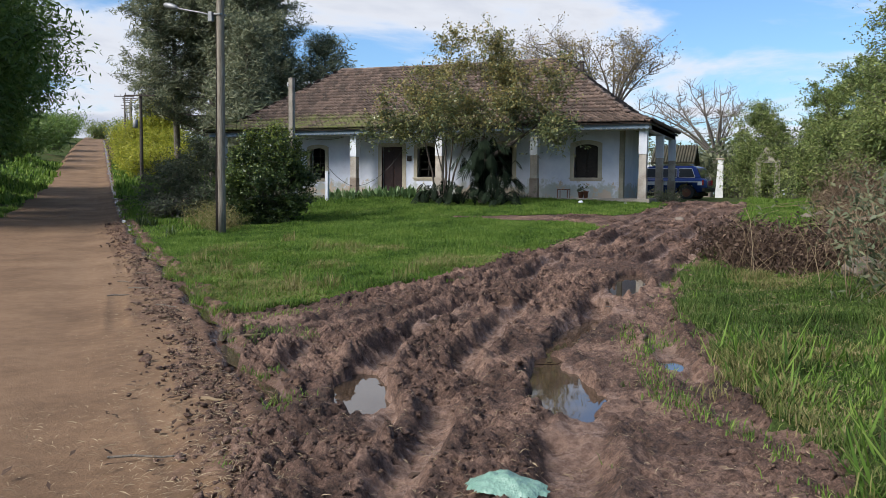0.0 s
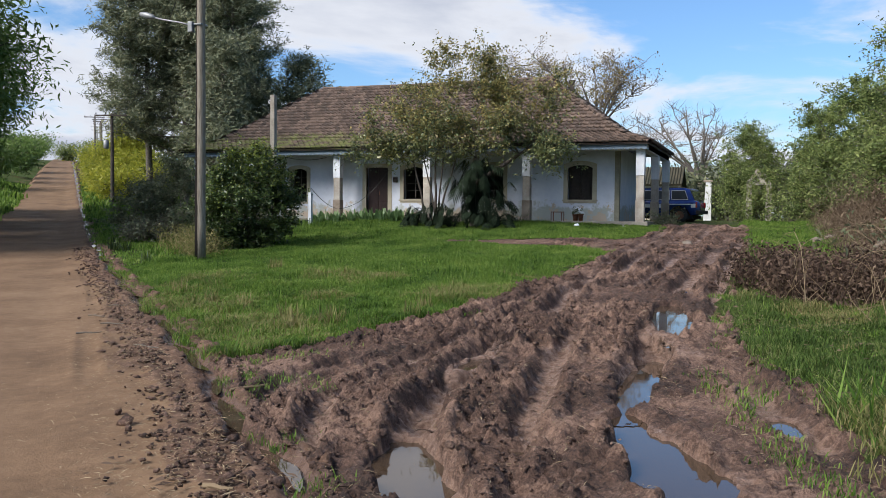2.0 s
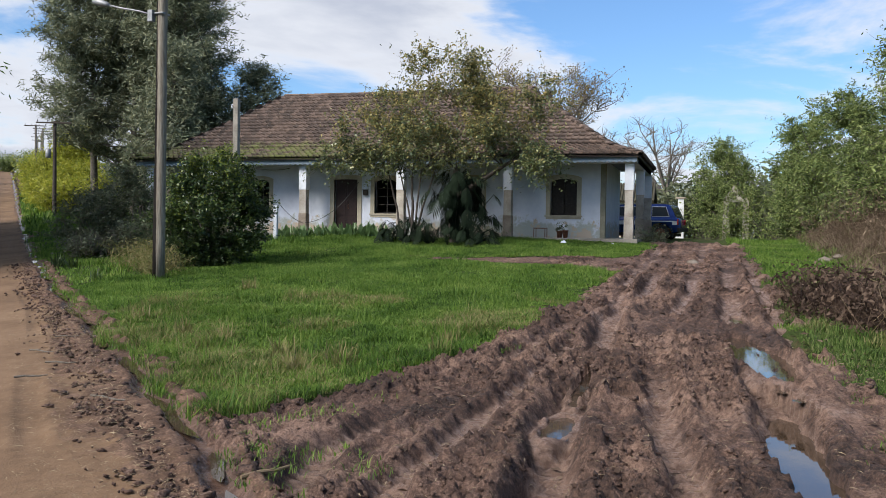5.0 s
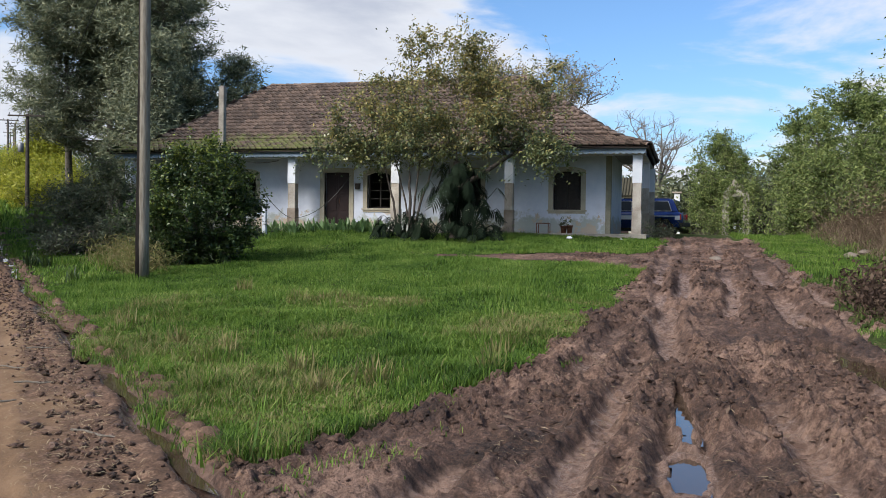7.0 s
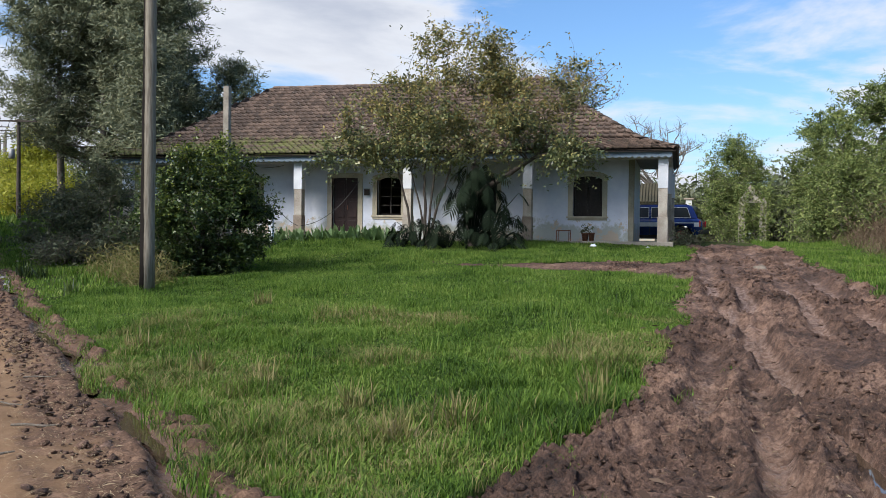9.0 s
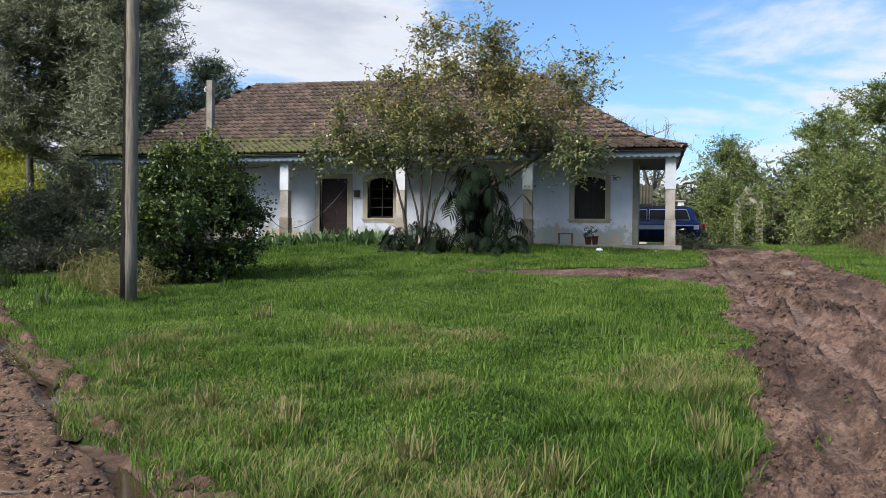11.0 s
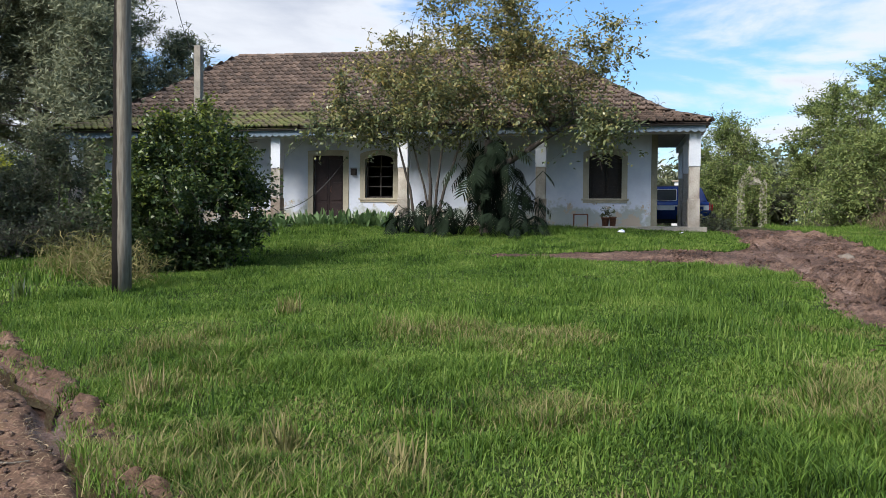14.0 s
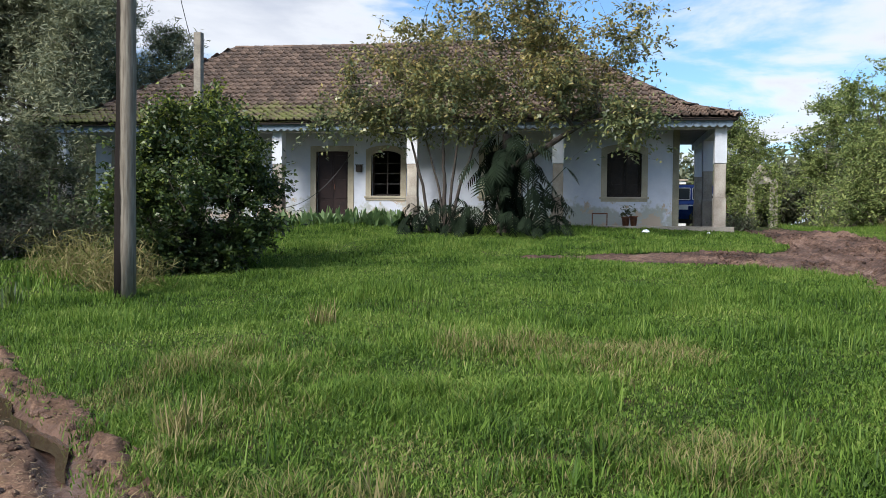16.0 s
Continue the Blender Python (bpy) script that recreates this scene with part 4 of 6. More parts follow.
    caps([(RX0 + (RX1 - RX0) * t, RY, roof_z(1) + 0.03 - 0.04 * math.sin(math.pi * t)) for t in hip])
    # slim brick flue behind the hip
    bm = boxes(((-7.5, 37.3, 5.6), (-7.32, 37.48, 7.3)), ((-7.53, 37.27, 7.3), (-7.29, 37.51, 7.36)), bevel=0.01)
    hpart("chimney", bm, M_DARKBARK, "slim dark brick chimney")


build_walls()
build_openings()
build_porch()
build_roof()


# ---------- plants ----------
def np_tubes(lines, sides=5):
    """Vertices and faces of tapered pipes along many lines of (points, radii)."""
    V, F, base = [], [], 0
    ang = np.arange(sides) * 2 * math.pi / sides
    for pts, rad in lines:
        p = np.asarray(pts, dtype=float)
        r = np.asarray(rad, dtype=float)
        d = np.gradient(p, axis=0)
        d /= np.linalg.norm(d, axis=1)[:, None] + 1e-9
        ref = np.where(np.abs(d[:, 2:3]) > 0.85, np.array([[1.0, 0.2, 0]]), np.array([[0, 0, 1.0]]))
        a = np.cross(d, ref)
        a /= np.linalg.norm(a, axis=1)[:, None] + 1e-9
        b = np.cross(d, a)
        ring = p[:, None, :] + r[:, None, None] * (np.cos(ang)[None, :, None] * a[:, None, :] + np.sin(ang)[None, :, None] * b[:, None, :])
        n = len(p)
        V.append(ring.reshape(-1, 3))
        i, k = np.meshgrid(np.arange(n - 1), np.arange(sides), indexing="ij")
        i, k = i.ravel(), k.ravel()
        q = (k + 1) % sides
        F.append(base + np.stack([i * sides + k, i * sides + q, (i + 1) * sides + q, (i + 1) * sides + k], 1))
        base += n * sides
    return np.concatenate(V), np.concatenate(F)


def np_leaves(rng, at, length, width, droop=0.2, fold=0.25, up=0.35):
    """A pointed, folded leaf at each place: four corners, one face."""
    n = len(at)
    d = rng.normal(size=(n, 3))
    d[:, 2] = d[:, 2] * 0.7 - droop
    d /= np.linalg.norm(d, axis=1)[:, None]
    nrm = rng.normal(size=(n, 3))
    nrm[:, 2] += up * 3
    s = np.cross(d, nrm)
    s /= np.linalg.norm(s, axis=1)[:, None] + 1e-9
    w = np.cross(s, d)
    L = (length * rng.uniform(0.65, 1.3, n))[:, None]
    W = (width * rng.uniform(0.7, 1.25, n))[:, None]
    mid = at + d * L * 0.45
    V = np.stack([at, mid + s * W * 0.5 + w * W * fold, at + d * L - w * L * 0.08, mid - s * W * 0.5 + w * W * fold], 1).reshape(-1, 3)
    F = np.arange(4 * n).reshape(n, 4)
    return V, F


def bend(rng, p, q, n, sway, lift=0.0):
    p, q = np.asarray(p, float), np.asarray(q, float)
    t = np.linspace(0, 1, n)[:, None]
    off = rng.normal(size=3) * sway * np.linalg.norm(q - p)
    return p + (q - p) * t + off * np.sin(math.pi * t) + np.array([0, 0, lift]) * np.sin(math.pi * t)


def in_blob(rng, n, c, r, shell=0.0):
    d = rng.normal(size=(n, 3))
    d /= np.linalg.norm(d, axis=1)[:, None]
    return np.asarray(c) + d * (rng.uniform(shell, 1, n) ** (1 / 2.2))[:, None] * np.asarray(r)


def tree(name, label, seed, stems, blobs, limbs, twigs, leaves, size, bark, leafmat, category="tree", spread=0.35, droop=0.2, shell=0.3, up=0.35,
         lit_top=None, trunk_r=0.12, kind="", group="", twig_len=0.8):
    """stems: trunk lines [points, r0, r1]; blobs: (centre, radii, share) that the crown fills; limbs reach into the blobs, twigs leave
    the limbs, leaves sit along the twigs."""
    rng = np.random.RandomState(seed)
    lines = []
    starts = []
    for pts, r0, r1 in stems:
        p = np.asarray(pts, float)
        t = np.linspace(0, 1, 9)
        seg = np.linspace(0, 1, len(p))
        q = np.stack([np.interp(t, seg, p[:, k]) for k in range(3)], 1)
        q[1:-1] += rng.normal(size=(7, 3)) * 0.12 * r0
        lines.append((q, np.linspace(r0, r1, 9)))
        starts += [(q[k], r0 + (r1 - r0) * k / 8) for k in range(4, 9)]
    share = np.array([b[2] for b in blobs], float)
    share /= share.sum()
    tips = []
    for k in range(limbs):
        c, r, _ = blobs[rng.choice(len(blobs), p=share)]
        goal = in_blob(rng, 1, c, r, shell)[0]
        dist = [np.linalg.norm(goal - s[0]) + 2.0 * max(0, s[0][2] - goal[2]) for s in starts]
        s, sr = starts[int(np.argmin(np.array(dist) * rng.uniform(0.75, 1.25, len(dist))))]
        line = bend(rng, s, goal, 7, 0.1, 0.08 * np.linalg.norm(goal - s))
        r0 = min(sr * 0.8, 0.012 + 0.018 * np.linalg.norm(goal - s))
        lines.append((line, np.linspace(r0, 0.008, 7)))
        starts.append((line[3], r0 * 0.6))
        tips.append((line, r0))
    per = max(1, twigs // max(1, limbs))
    ends = []
    fine = []
    for line, r0 in tips:
        for _ in range(per):
            k = rng.randint(2, 7)
            a = line[k]
            b = a + rng.normal(size=3) * np.array([1, 1, 0.75]) * spread + np.array([0, 0, 0.15 * spread])
            tw = bend(rng, a, b, 4, 0.12)
            fine.append((tw, np.linspace(max(0.004, r0 * 0.3), 0.002, 4)))
            ends.append(tw)
    base = stems[0][0][0]
    ob = empty(name, tuple(base), label, category, group, kind)
    V, F = np_tubes(lines, 7)
    hang("trunk", np_mesh("trunk", V - base, F, bark, True), ob, "forked trunk and limbs")
    if fine:
        V, F = np_tubes(fine[::2] if leaves > 5000 else fine, 3)
        tagged(hang("twig_growth", np_mesh("twig_growth", V - base, F, bark, True), ob), kind="stuff")
    if leaves:
        E = np.array(ends)
        pick = rng.randint(0, len(E), leaves)
        t = rng.uniform(0.1, 1.02, leaves)[:, None]
        at = E[pick, 0] + (E[pick, 3] - E[pick, 0]) * t + rng.normal(size=(leaves, 3)) * spread * 0.1
        # higher leaves get a lighter, warmer material that stands in for sun on the crown
        if lit_top:
            zc, frac, lit_mat = lit_top
            hi = (at[:, 2] + rng.normal(size=leaves) * 0.6 + 0.8 * (fbm(at[:, 0], at[:, 1] + at[:, 2], 2) - 0.5) > zc) & (rng.uniform(size=leaves) < frac)
        else:
            hi = np.zeros(leaves, bool)
        V, F = np_leaves(rng, at[~hi], size[0], size[1], droop, 0.25, up)
        hang("crown", np_mesh("crown", V - base, F, leafmat), ob, "leafy crown")
        if hi.any():
            V, F = np_leaves(rng, at[hi], size[0] * 0.9, size[1] * 0.9, droop * 0.5, 0.25, up)
            hang("sunlit_leaves", np_mesh("sunlit_leaves", V - base, F, lit_mat), ob, "top leaves with sunlight put into their yellowish colour")
    return ob


def gz(x, y):
    return float(land(x, y)) + 0.03


def stem(x, y, dz, lean=(0, 0), r0=0.1, r1=0.05):
    z = gz(x, y)
    return [(x, y, z - 0.1), (x + lean[0] * 0.4, y + lean[1] * 0.4, z + dz * 0.5), (x + lean[0], y + lean[1], z + dz)], r0, r1


# warm sunlight on the upper crown, put into the leaf colour
M_LEAF_SUNLIT = leaf("sunlit_olive_leaf", [(0.11, 0.12, 0.055), (0.26, 0.24, 0.09), (0.5, 0.38, 0.14)], 0.4, 0.4)

tree("shade_tree", "spreading broad-leaved tree with top coloured as sunlit before the porch", 3,
     [stem(-8.8, 28.4, 2.3, (0.1, -0.1), 0.17, 0.11), stem(-10.5, 28.3, 2.2, (-0.5, 0), 0.045, 0.025), stem(-10.15, 28.35, 2.1, (-0.1, 0.1), 0.06, 0.03), stem(-10.12, 28.3, 2.2, (-0.55, 0.2), 0.035, 0.02),
      stem(-10.05, 28.2, 2.2, (0.65, 0), 0.045, 0.025), stem(-10.1, 28.3, 2.3, (0.3, -0.2), 0.04, 0.025), ([(-8.7, 28.3, 2.6), (-7.9, 28.2, 3.1), (-6.9, 28.1, 3.7)], 0.1, 0.05)],
     [((-9.3, 28.2, 5.3), (2.5, 1.5, 1.2), 4), ((-8.8, 28.1, 6.5), (1.4, 1.0, 0.8), 1.8), ((-6.7, 28.1, 4.5), (1.6, 1.4, 1.0), 2.4), ((-5.95, 28.0, 5.8), (0.65, 0.6, 0.6), 0.6),
      ((-11.5, 28.1, 4.7), (1.3, 1.2, 1.1), 1.8), ((-12.5, 27.9, 3.6), (1.0, 0.8, 0.4), 0.9), ((-5.95, 27.8, 3.5), (0.8, 0.8, 0.5), 0.9), ((-9.6, 28.0, 4.0), (1.6, 1.2, 0.7), 1.3)],
     260, 2800, 26000, (0.125, 0.062), M_DARKBARK, M_LEAF_TREE, spread=0.42, droop=0.35, lit_top=(4.3, 0.75, M_LEAF_SUNLIT), up=0.5)

# the bush's top leaves are coloured lighter as if sunlit
tree("bush", "dense dark green bush beside the lamp pole", 5, [stem(-13.0, 21.0, 1.0, (0, 0), 0.09, 0.06), stem(-12.7, 21.2, 1.0, (0.4, 0), 0.07, 0.05), stem(-13.3, 20.9, 1.0, (-0.4, 0), 0.07, 0.05)],
     [((-12.95, 21.0, 1.6), (1.45, 1.35, 1.15), 5), ((-12.75, 21.0, 2.6), (1.0, 0.95, 0.75), 2.2), ((-13.0, 20.9, 0.75), (1.25, 1.15, 0.35), 1.5)],
     130, 2600, 46000, (0.09, 0.046), M_DARKBARK, M_LEAF_BUSH, "bush", spread=0.27, shell=0.55, lit_top=(2.75, 0.55, leaf("bush_sunlit_leaf", [(0.09, 0.13, 0.022), (0.22, 0.26, 0.04)], 0.45, 0.4)))

for i, (x, y, rx, rz, zc, n) in enumerate([(-18.4, 25.0, 1.05, 1.4, 2.1, 7000), (-17.0, 23.9, 0.9, 0.55, 1.15, 4500), (-19.6, 24.6, 1.2, 1.0, 1.6, 5500), (-20.4, 26.6, 0.9, 1.2, 1.9, 4500),
                                           (-16.2, 26.2, 0.9, 0.7, 1.5, 4000), (-18.0, 22.9, 0.8, 0.3, 0.9, 2200)]):
    tree("shrub", "straggly grey-green shrub by the end of the house", 20 + i, [stem(x, y, 0.7, (0.1, 0), 0.05, 0.03), stem(x + 0.2, y, 0.6, (0.3, 0), 0.04, 0.03), stem(x - 0.2, y, 0.6, (-0.3, 0), 0.04, 0.03)],
         [((x, y, zc), (rx, rx, rz), 1)], 45, 560, n, (0.1, 0.045), M_BARK, M_LEAF_SHRUB, "shrub", spread=0.3, shell=0.3, group="shrubs by the house end")


def pine(seed, x, y, h, r, clear, n):
    rng = np.random.RandomState(seed)
    z0 = gz(x, y)
    base = np.array([x, y, z0 - 0.2])
    top = np.array([x + rng.normal() * 0.5, y, z0 + h])
    trunk = bend(rng, base, top, 12, 0.01)
    lines = [(trunk, np.linspace(0.32, 0.05, 12))]
    ends = []
    for k in range(80):
        t = clear + (0.98 - clear) * (k / 80) ** 0.85
        p = base + (top - base) * t
        a = rng.uniform(0, 2 * math.pi)
        prof = (1 - ((t - clear) / (1 - clear)) ** 1.7) * (0.75 + 0.25 * math.sin(9 * t)) + 0.12
        ln = r * prof * rng.uniform(0.65, 1.15)
        q = p + np.array([math.cos(a) * ln, math.sin(a) * ln, ln * rng.uniform(0.12, 0.5)])
        b = bend(rng, p, q, 6, 0.05, -0.05 * ln)
        lines.append((b, np.linspace(0.075 * prof + 0.015, 0.012, 6)))
        for _ in range(18):
            s = b[rng.randint(2, 6)]
            e = s + rng.normal(size=3) * np.array([0.75, 0.75, 0.5]) + np.array([0, 0, 0.25])
            ends.append((s, e))
    ob = empty("pine_tree", tuple(base), "tall dark grey-green pine with long needles", "tree", "pines behind the house")
    V, F = np_tubes(lines, 6)
    hang("trunk", np_mesh("trunk", V - base, F, M_BARK, True), ob, "bare grey trunk")
    S, E = np.array([e[0] for e in ends]), np.array([e[1] for e in ends])
    pick = rng.randint(0, len(S), n)
    at = S[pick] + (E[pick] - S[pick]) * rng.uniform(0.2, 1.1, n)[:, None] + rng.normal(size=(n, 3)) * 0.14
    V, F = np_leaves(rng, at, 0.44, 0.08, -0.25, 0.1, 0.1)
    hang("needles", np_mesh("needles", V - base, F, M_NEEDLE), ob, "tufts of long needles")


for i, (x, y, h, r, c, n) in enumerate([(-49.3, 61.5, 20, 6.2, 0.36, 44000), (-46.0, 62, 23, 7.0, 0.14, 56000), (-40.5, 60.5, 19.5, 5.4, 0.12, 44000), (-48, 66, 24, 7, 0.14, 40000), (-43, 66, 22, 6, 0.14, 36000),
                                         (-37.0, 66, 13, 4.0, 0.2, 12000), (-38.5, 56, 13, 3.8, 0.2, 14000)]):
    pine(40 + i, x, y, h, r, c, n)


def bamboo(seed, x, y, h, r, n, lean, mat, label, culm, name="bamboo", group="", size=(0.26, 0.05)):
    """A clump of arching canes with hanging narrow leaves."""
    rng = np.random.RandomState(seed)
    base = np.array([x, y, gz(x, y) - 0.1])
    lines, pts = [], []
    for k in range(46):
        a = rng.uniform(0, 2 * math.pi)
        d = np.array([math.cos(a), math.sin(a), 0])
        foot = base + d * rng.uniform(0, 0.35 * r)
        hh = h * rng.uniform(0.45, 1.05)
        out = d * r * rng.uniform(0.4, 1.1) + np.array([lean[0], lean[1], 0]) * rng.uniform(0.3, 1.0)
        t = np.linspace(0, 1, 9)[:, None]
        line = foot + np.array([0, 0, hh]) * (1.15 * t - 0.22 * t ** 3) + out * t ** 2.0
        lines.append((line, np.linspace(0.04, 0.006, 9)))
        pts.append(line)
    ob = empty(name, tuple(base), label, "bamboo" if name == "bamboo" else "tree", group)
    V, F = np_tubes(lines, 4)
    hang("cane_growth", np_mesh("cane_growth", V - base, F, culm, True), ob, "arching canes")
    P = np.array(pts)
    pick, seg = rng.randint(0, len(P), n), rng.uniform(0.12, 1.0, n) ** 0.8 * 7.99
    i = seg.astype(int)
    f = (seg - i)[:, None]
    at = P[pick, i] * (1 - f) + P[pick, i + 1] * f
    k = rng.randint(0, 500, n)
    tuft = rng.normal(size=(500, 3)) * np.array([0.55, 0.55, 0.4]) * (0.5 + r * 0.22)
    at = at + tuft[k] + rng.normal(size=(n, 3)) * 0.16
    V, F = np_leaves(rng, at, size[0], size[1], 0.5, 0.15, 0.1)
    hang("foliage", np_mesh("foliage", V - base, F, mat), ob, "hanging narrow leaves")


for i, (u, v, h, r, n) in enumerate([(28, -7.0, 12, 2.8, 12000), (33, -6.4, 13, 3.0, 24000), (38, -6.0, 14, 3.2, 30000), (43, -6.0, 14.5, 3.3, 30000), (49, -6.0, 14, 3.3, 26000), (55, -6.0, 12.5, 3.2, 13000),
                                     (62, -7.5, 9, 2.8, 7000), (45, -10.5, 15, 3.8, 9000), (58, -10.5, 14, 3.6, 8000)]):
    x, y = xy(u, v)
    bamboo(60 + i, x, y, h, r, n, (1.5, 1.4), M_LEAF_BAMBOO, "tall dense bamboo clump overhanging the dirt road", M_DARKBARK, group="bamboo along the road", size=(0.4, 0.11))
# roadside trees whose leaf colour includes the sunlight falling on them
for i, (x, y, h, r, n) in enumerate([(-66.0, 74, 5.0, 1.6, 6000), (-62.8, 74, 8.2, 1.3, 12000), (-61.4, 74.5, 8.6, 1.2, 12000), (-58.6, 71, 4.2, 1.8, 8000), (-54.8, 67.5, 3.0, 1.8, 5000), (-56.5, 64.5, 2.2, 1.6, 5000), (-69.5, 78, 4, 1.8, 5000), (-60.5, 68.5, 3.2, 1.6, 6000), (-50.0, 58.5, 2.6, 1.8, 5000)]):
    bamboo(80 + i, x, y, h, r, n, (0, 0), M_LEAF_YELLOW_LIT, "feathery yellow-green tree by the roadside, sunlight put into its leaf colour", M_BARK, name="roadside_tree", group="yellow trees by the road", size=(0.4, 0.1))
for i, (u, v, h, r) in enumerate([(92, -8, 5, 3.0), (106, -7.5, 5, 3), (118, -7, 5, 3), (135, -5.5, 5, 3), (160, -6, 5, 3.5), (190, -6, 5, 3.5), (225, -7, 6, 4), (240, 0.5, 5, 3), (118, 7, 5, 3), (140, 6, 3.5, 3), (165, 6, 4.5, 3), (200, 7, 5, 4), (230, 7, 5, 4), (100, 12, 6, 4)]):
    x, y = xy(u, v)
    bamboo(100 + i, x, y, h, r, 3500, (0, 0), M_LEAF_BAMBOO if v < 0 else M_LEAF_RIGHT, "leafy tree on the verge of the climbing road", M_BARK, name="verge_tree", group="trees along the far road", size=(0.55, 0.16))

for i, (x, y, zc, r, rz, n) in enumerate([(-0.6, 50.8, 4.1, 1.8, 2.3, 9000), (3.7, 47.4, 4.7, 2.0, 2.6, 11000), (3.9, 41.0, 4.9, 2.3, 2.7, 12000), (5.6, 37.0, 5.6, 2.2, 3.0, 12000), (5.0, 31.5, 4.6, 1.8, 2.4, 9000),
                                          (2.6, 38.6, 3.0, 1.3, 1.4, 6000), (6.8, 43, 5.5, 2.4, 3.2, 8000), (6.2, 27.0, 4.2, 1.9, 2.4, 7000), (4.9, 29.3, 6.0, 1.5, 2.6, 3600), (4.4, 25.2, 3.4, 1.3, 1.5, 4500), (0.0, 49.5, 3.6, 1.6, 2.0, 5000), (8.2, 33, 6.0, 2.2, 3.0, 6000)]):
    z = gz(x, y)
    tree("bank_tree", "light green small-leaved tree growing on the bank", 130 + i, [stem(x, y, (zc - z) * 0.7, (0.2, 0), 0.09, 0.05), stem(x + 0.3, y + 0.2, (zc - z) * 0.7, (0.5, 0.2), 0.07, 0.04), stem(x - 0.3, y, (zc - z) * 0.6, (-0.5, 0), 0.07, 0.04)],
         [((x, y, zc), (r, r, rz), 3), ((x, y, zc - rz * 0.5), (r * 1.05, r, rz * 0.6), 2), ((x + 0.3, y, zc + rz * 0.8), (r * 0.45, r * 0.45, rz * 0.4), 0.6)],
         80, 1300, int(n * 2.9), (0.13, 0.05), M_BARK, M_LEAF_RIGHT, spread=0.42, shell=0.3, group="trees on the bank", droop=0.0)


def bare_tree(seed, x, y, zt, crown, n1, budding, label, second=9, third=9):
    rng = np.random.RandomState(seed)
    z0 = gz(x, y)
    base = np.array([x, y, z0 - 0.2])
    fork = np.array([x + 0.6, y, zt])
    lines = [(bend(rng, base, fork, 8, 0.03), np.linspace(0.35, 0.24, 8))]
    cx, cz, rx, rz = crown
    ends = []
    for k in range(n1):
        a = math.pi * (k + 0.5) / n1
        goal = np.array([cx - rx * math.cos(a) * rng.uniform(0.8, 1.0), y + rng.normal() * rx * 0.35, cz + rz * math.sin(a) ** 0.8 * rng.uniform(0.65, 1.0)])
        b = bend(rng, fork, goal, 9, 0.05, 0.04 * rx)
        lines.append((b, np.linspace(0.11, 0.022, 9)))
        for _ in range(second):
            i = rng.randint(3, 9)
            q = b[i] + rng.normal(size=3) * np.array([0.75, 0.7, 0.3]) + np.array([(b[i][0] - cx) * 0.1, 0, 0.75])
            c = bend(rng, b[i], q, 6, 0.1)
            lines.append((c, np.linspace(0.036, 0.013, 6)))
            for _ in range(third):
                j = rng.randint(1, 6)
                e = c[j] + rng.normal(size=3) * np.array([0.4, 0.4, 0.22]) + np.array([0, 0, 0.4])
                lines.append((bend(rng, c[j], e, 4, 0.12), np.linspace(0.016, 0.006, 4)))
                ends.append(e)
    ob = empty("bare_tree", tuple(base), label, "tree")
    V, F = np_tubes(lines, 4)
    hang("branch_work", np_mesh("branch_work", V - base, F, M_PALEBARK, True), ob, "leafless pale branches")
    if budding:
        E = np.array(ends)
        at = E[rng.randint(0, len(E), budding)] + rng.normal(size=(budding, 3)) * 0.2
        V, F = np_leaves(rng, at, 0.2, 0.08)
        hang("budding_growth", np_mesh("budding_growth", V - base, F, M_LEAF_RUST), ob, "sparse yellow leaves")


bare_tree(150, -12.4, 66, 7.6, (-14.4, 10.4, 6.2, 3.0), 20, 4500, "wide umbrella-shaped tree, nearly leafless, behind the house")
bare_tree(151, -4.6, 66, 4.0, (-6.0, 6.4, 4.0, 2.8), 11, 0, "bare leafless tree behind the yard", 7, 8)
# distant woods closing the view
for i, (x, y, h, r) in enumerate([(-28, 85, 9, 5), (-18, 95, 8, 5), (-9, 90, 6.0, 4.5), (-2, 80, 5.0, 4), (4, 72, 5.5, 4), (10, 62, 7, 4), (13, 50, 8, 4), (12, 40, 8, 4), (11, 30, 7, 4), (10, 20, 6, 3.5), (-1.5, 57, 3.6, 2.6), (2.5, 56, 4.0, 2.8), (6.5, 54, 4.5, 2.8), (9.5, 47, 4.5, 2.6), (-31, 60, 7, 3.5), (-33, 52, 6, 3)]):
    bamboo(160 + i, x, y, h, r, 3500, (0, 0), M_LEAF_SHRUB if i < 5 or i > 9 else M_LEAF_RIGHT, "leafy tree in the wood beyond the yard", M_BARK, name="woodland_tree", group="trees beyond the yard", size=(0.5, 0.16))


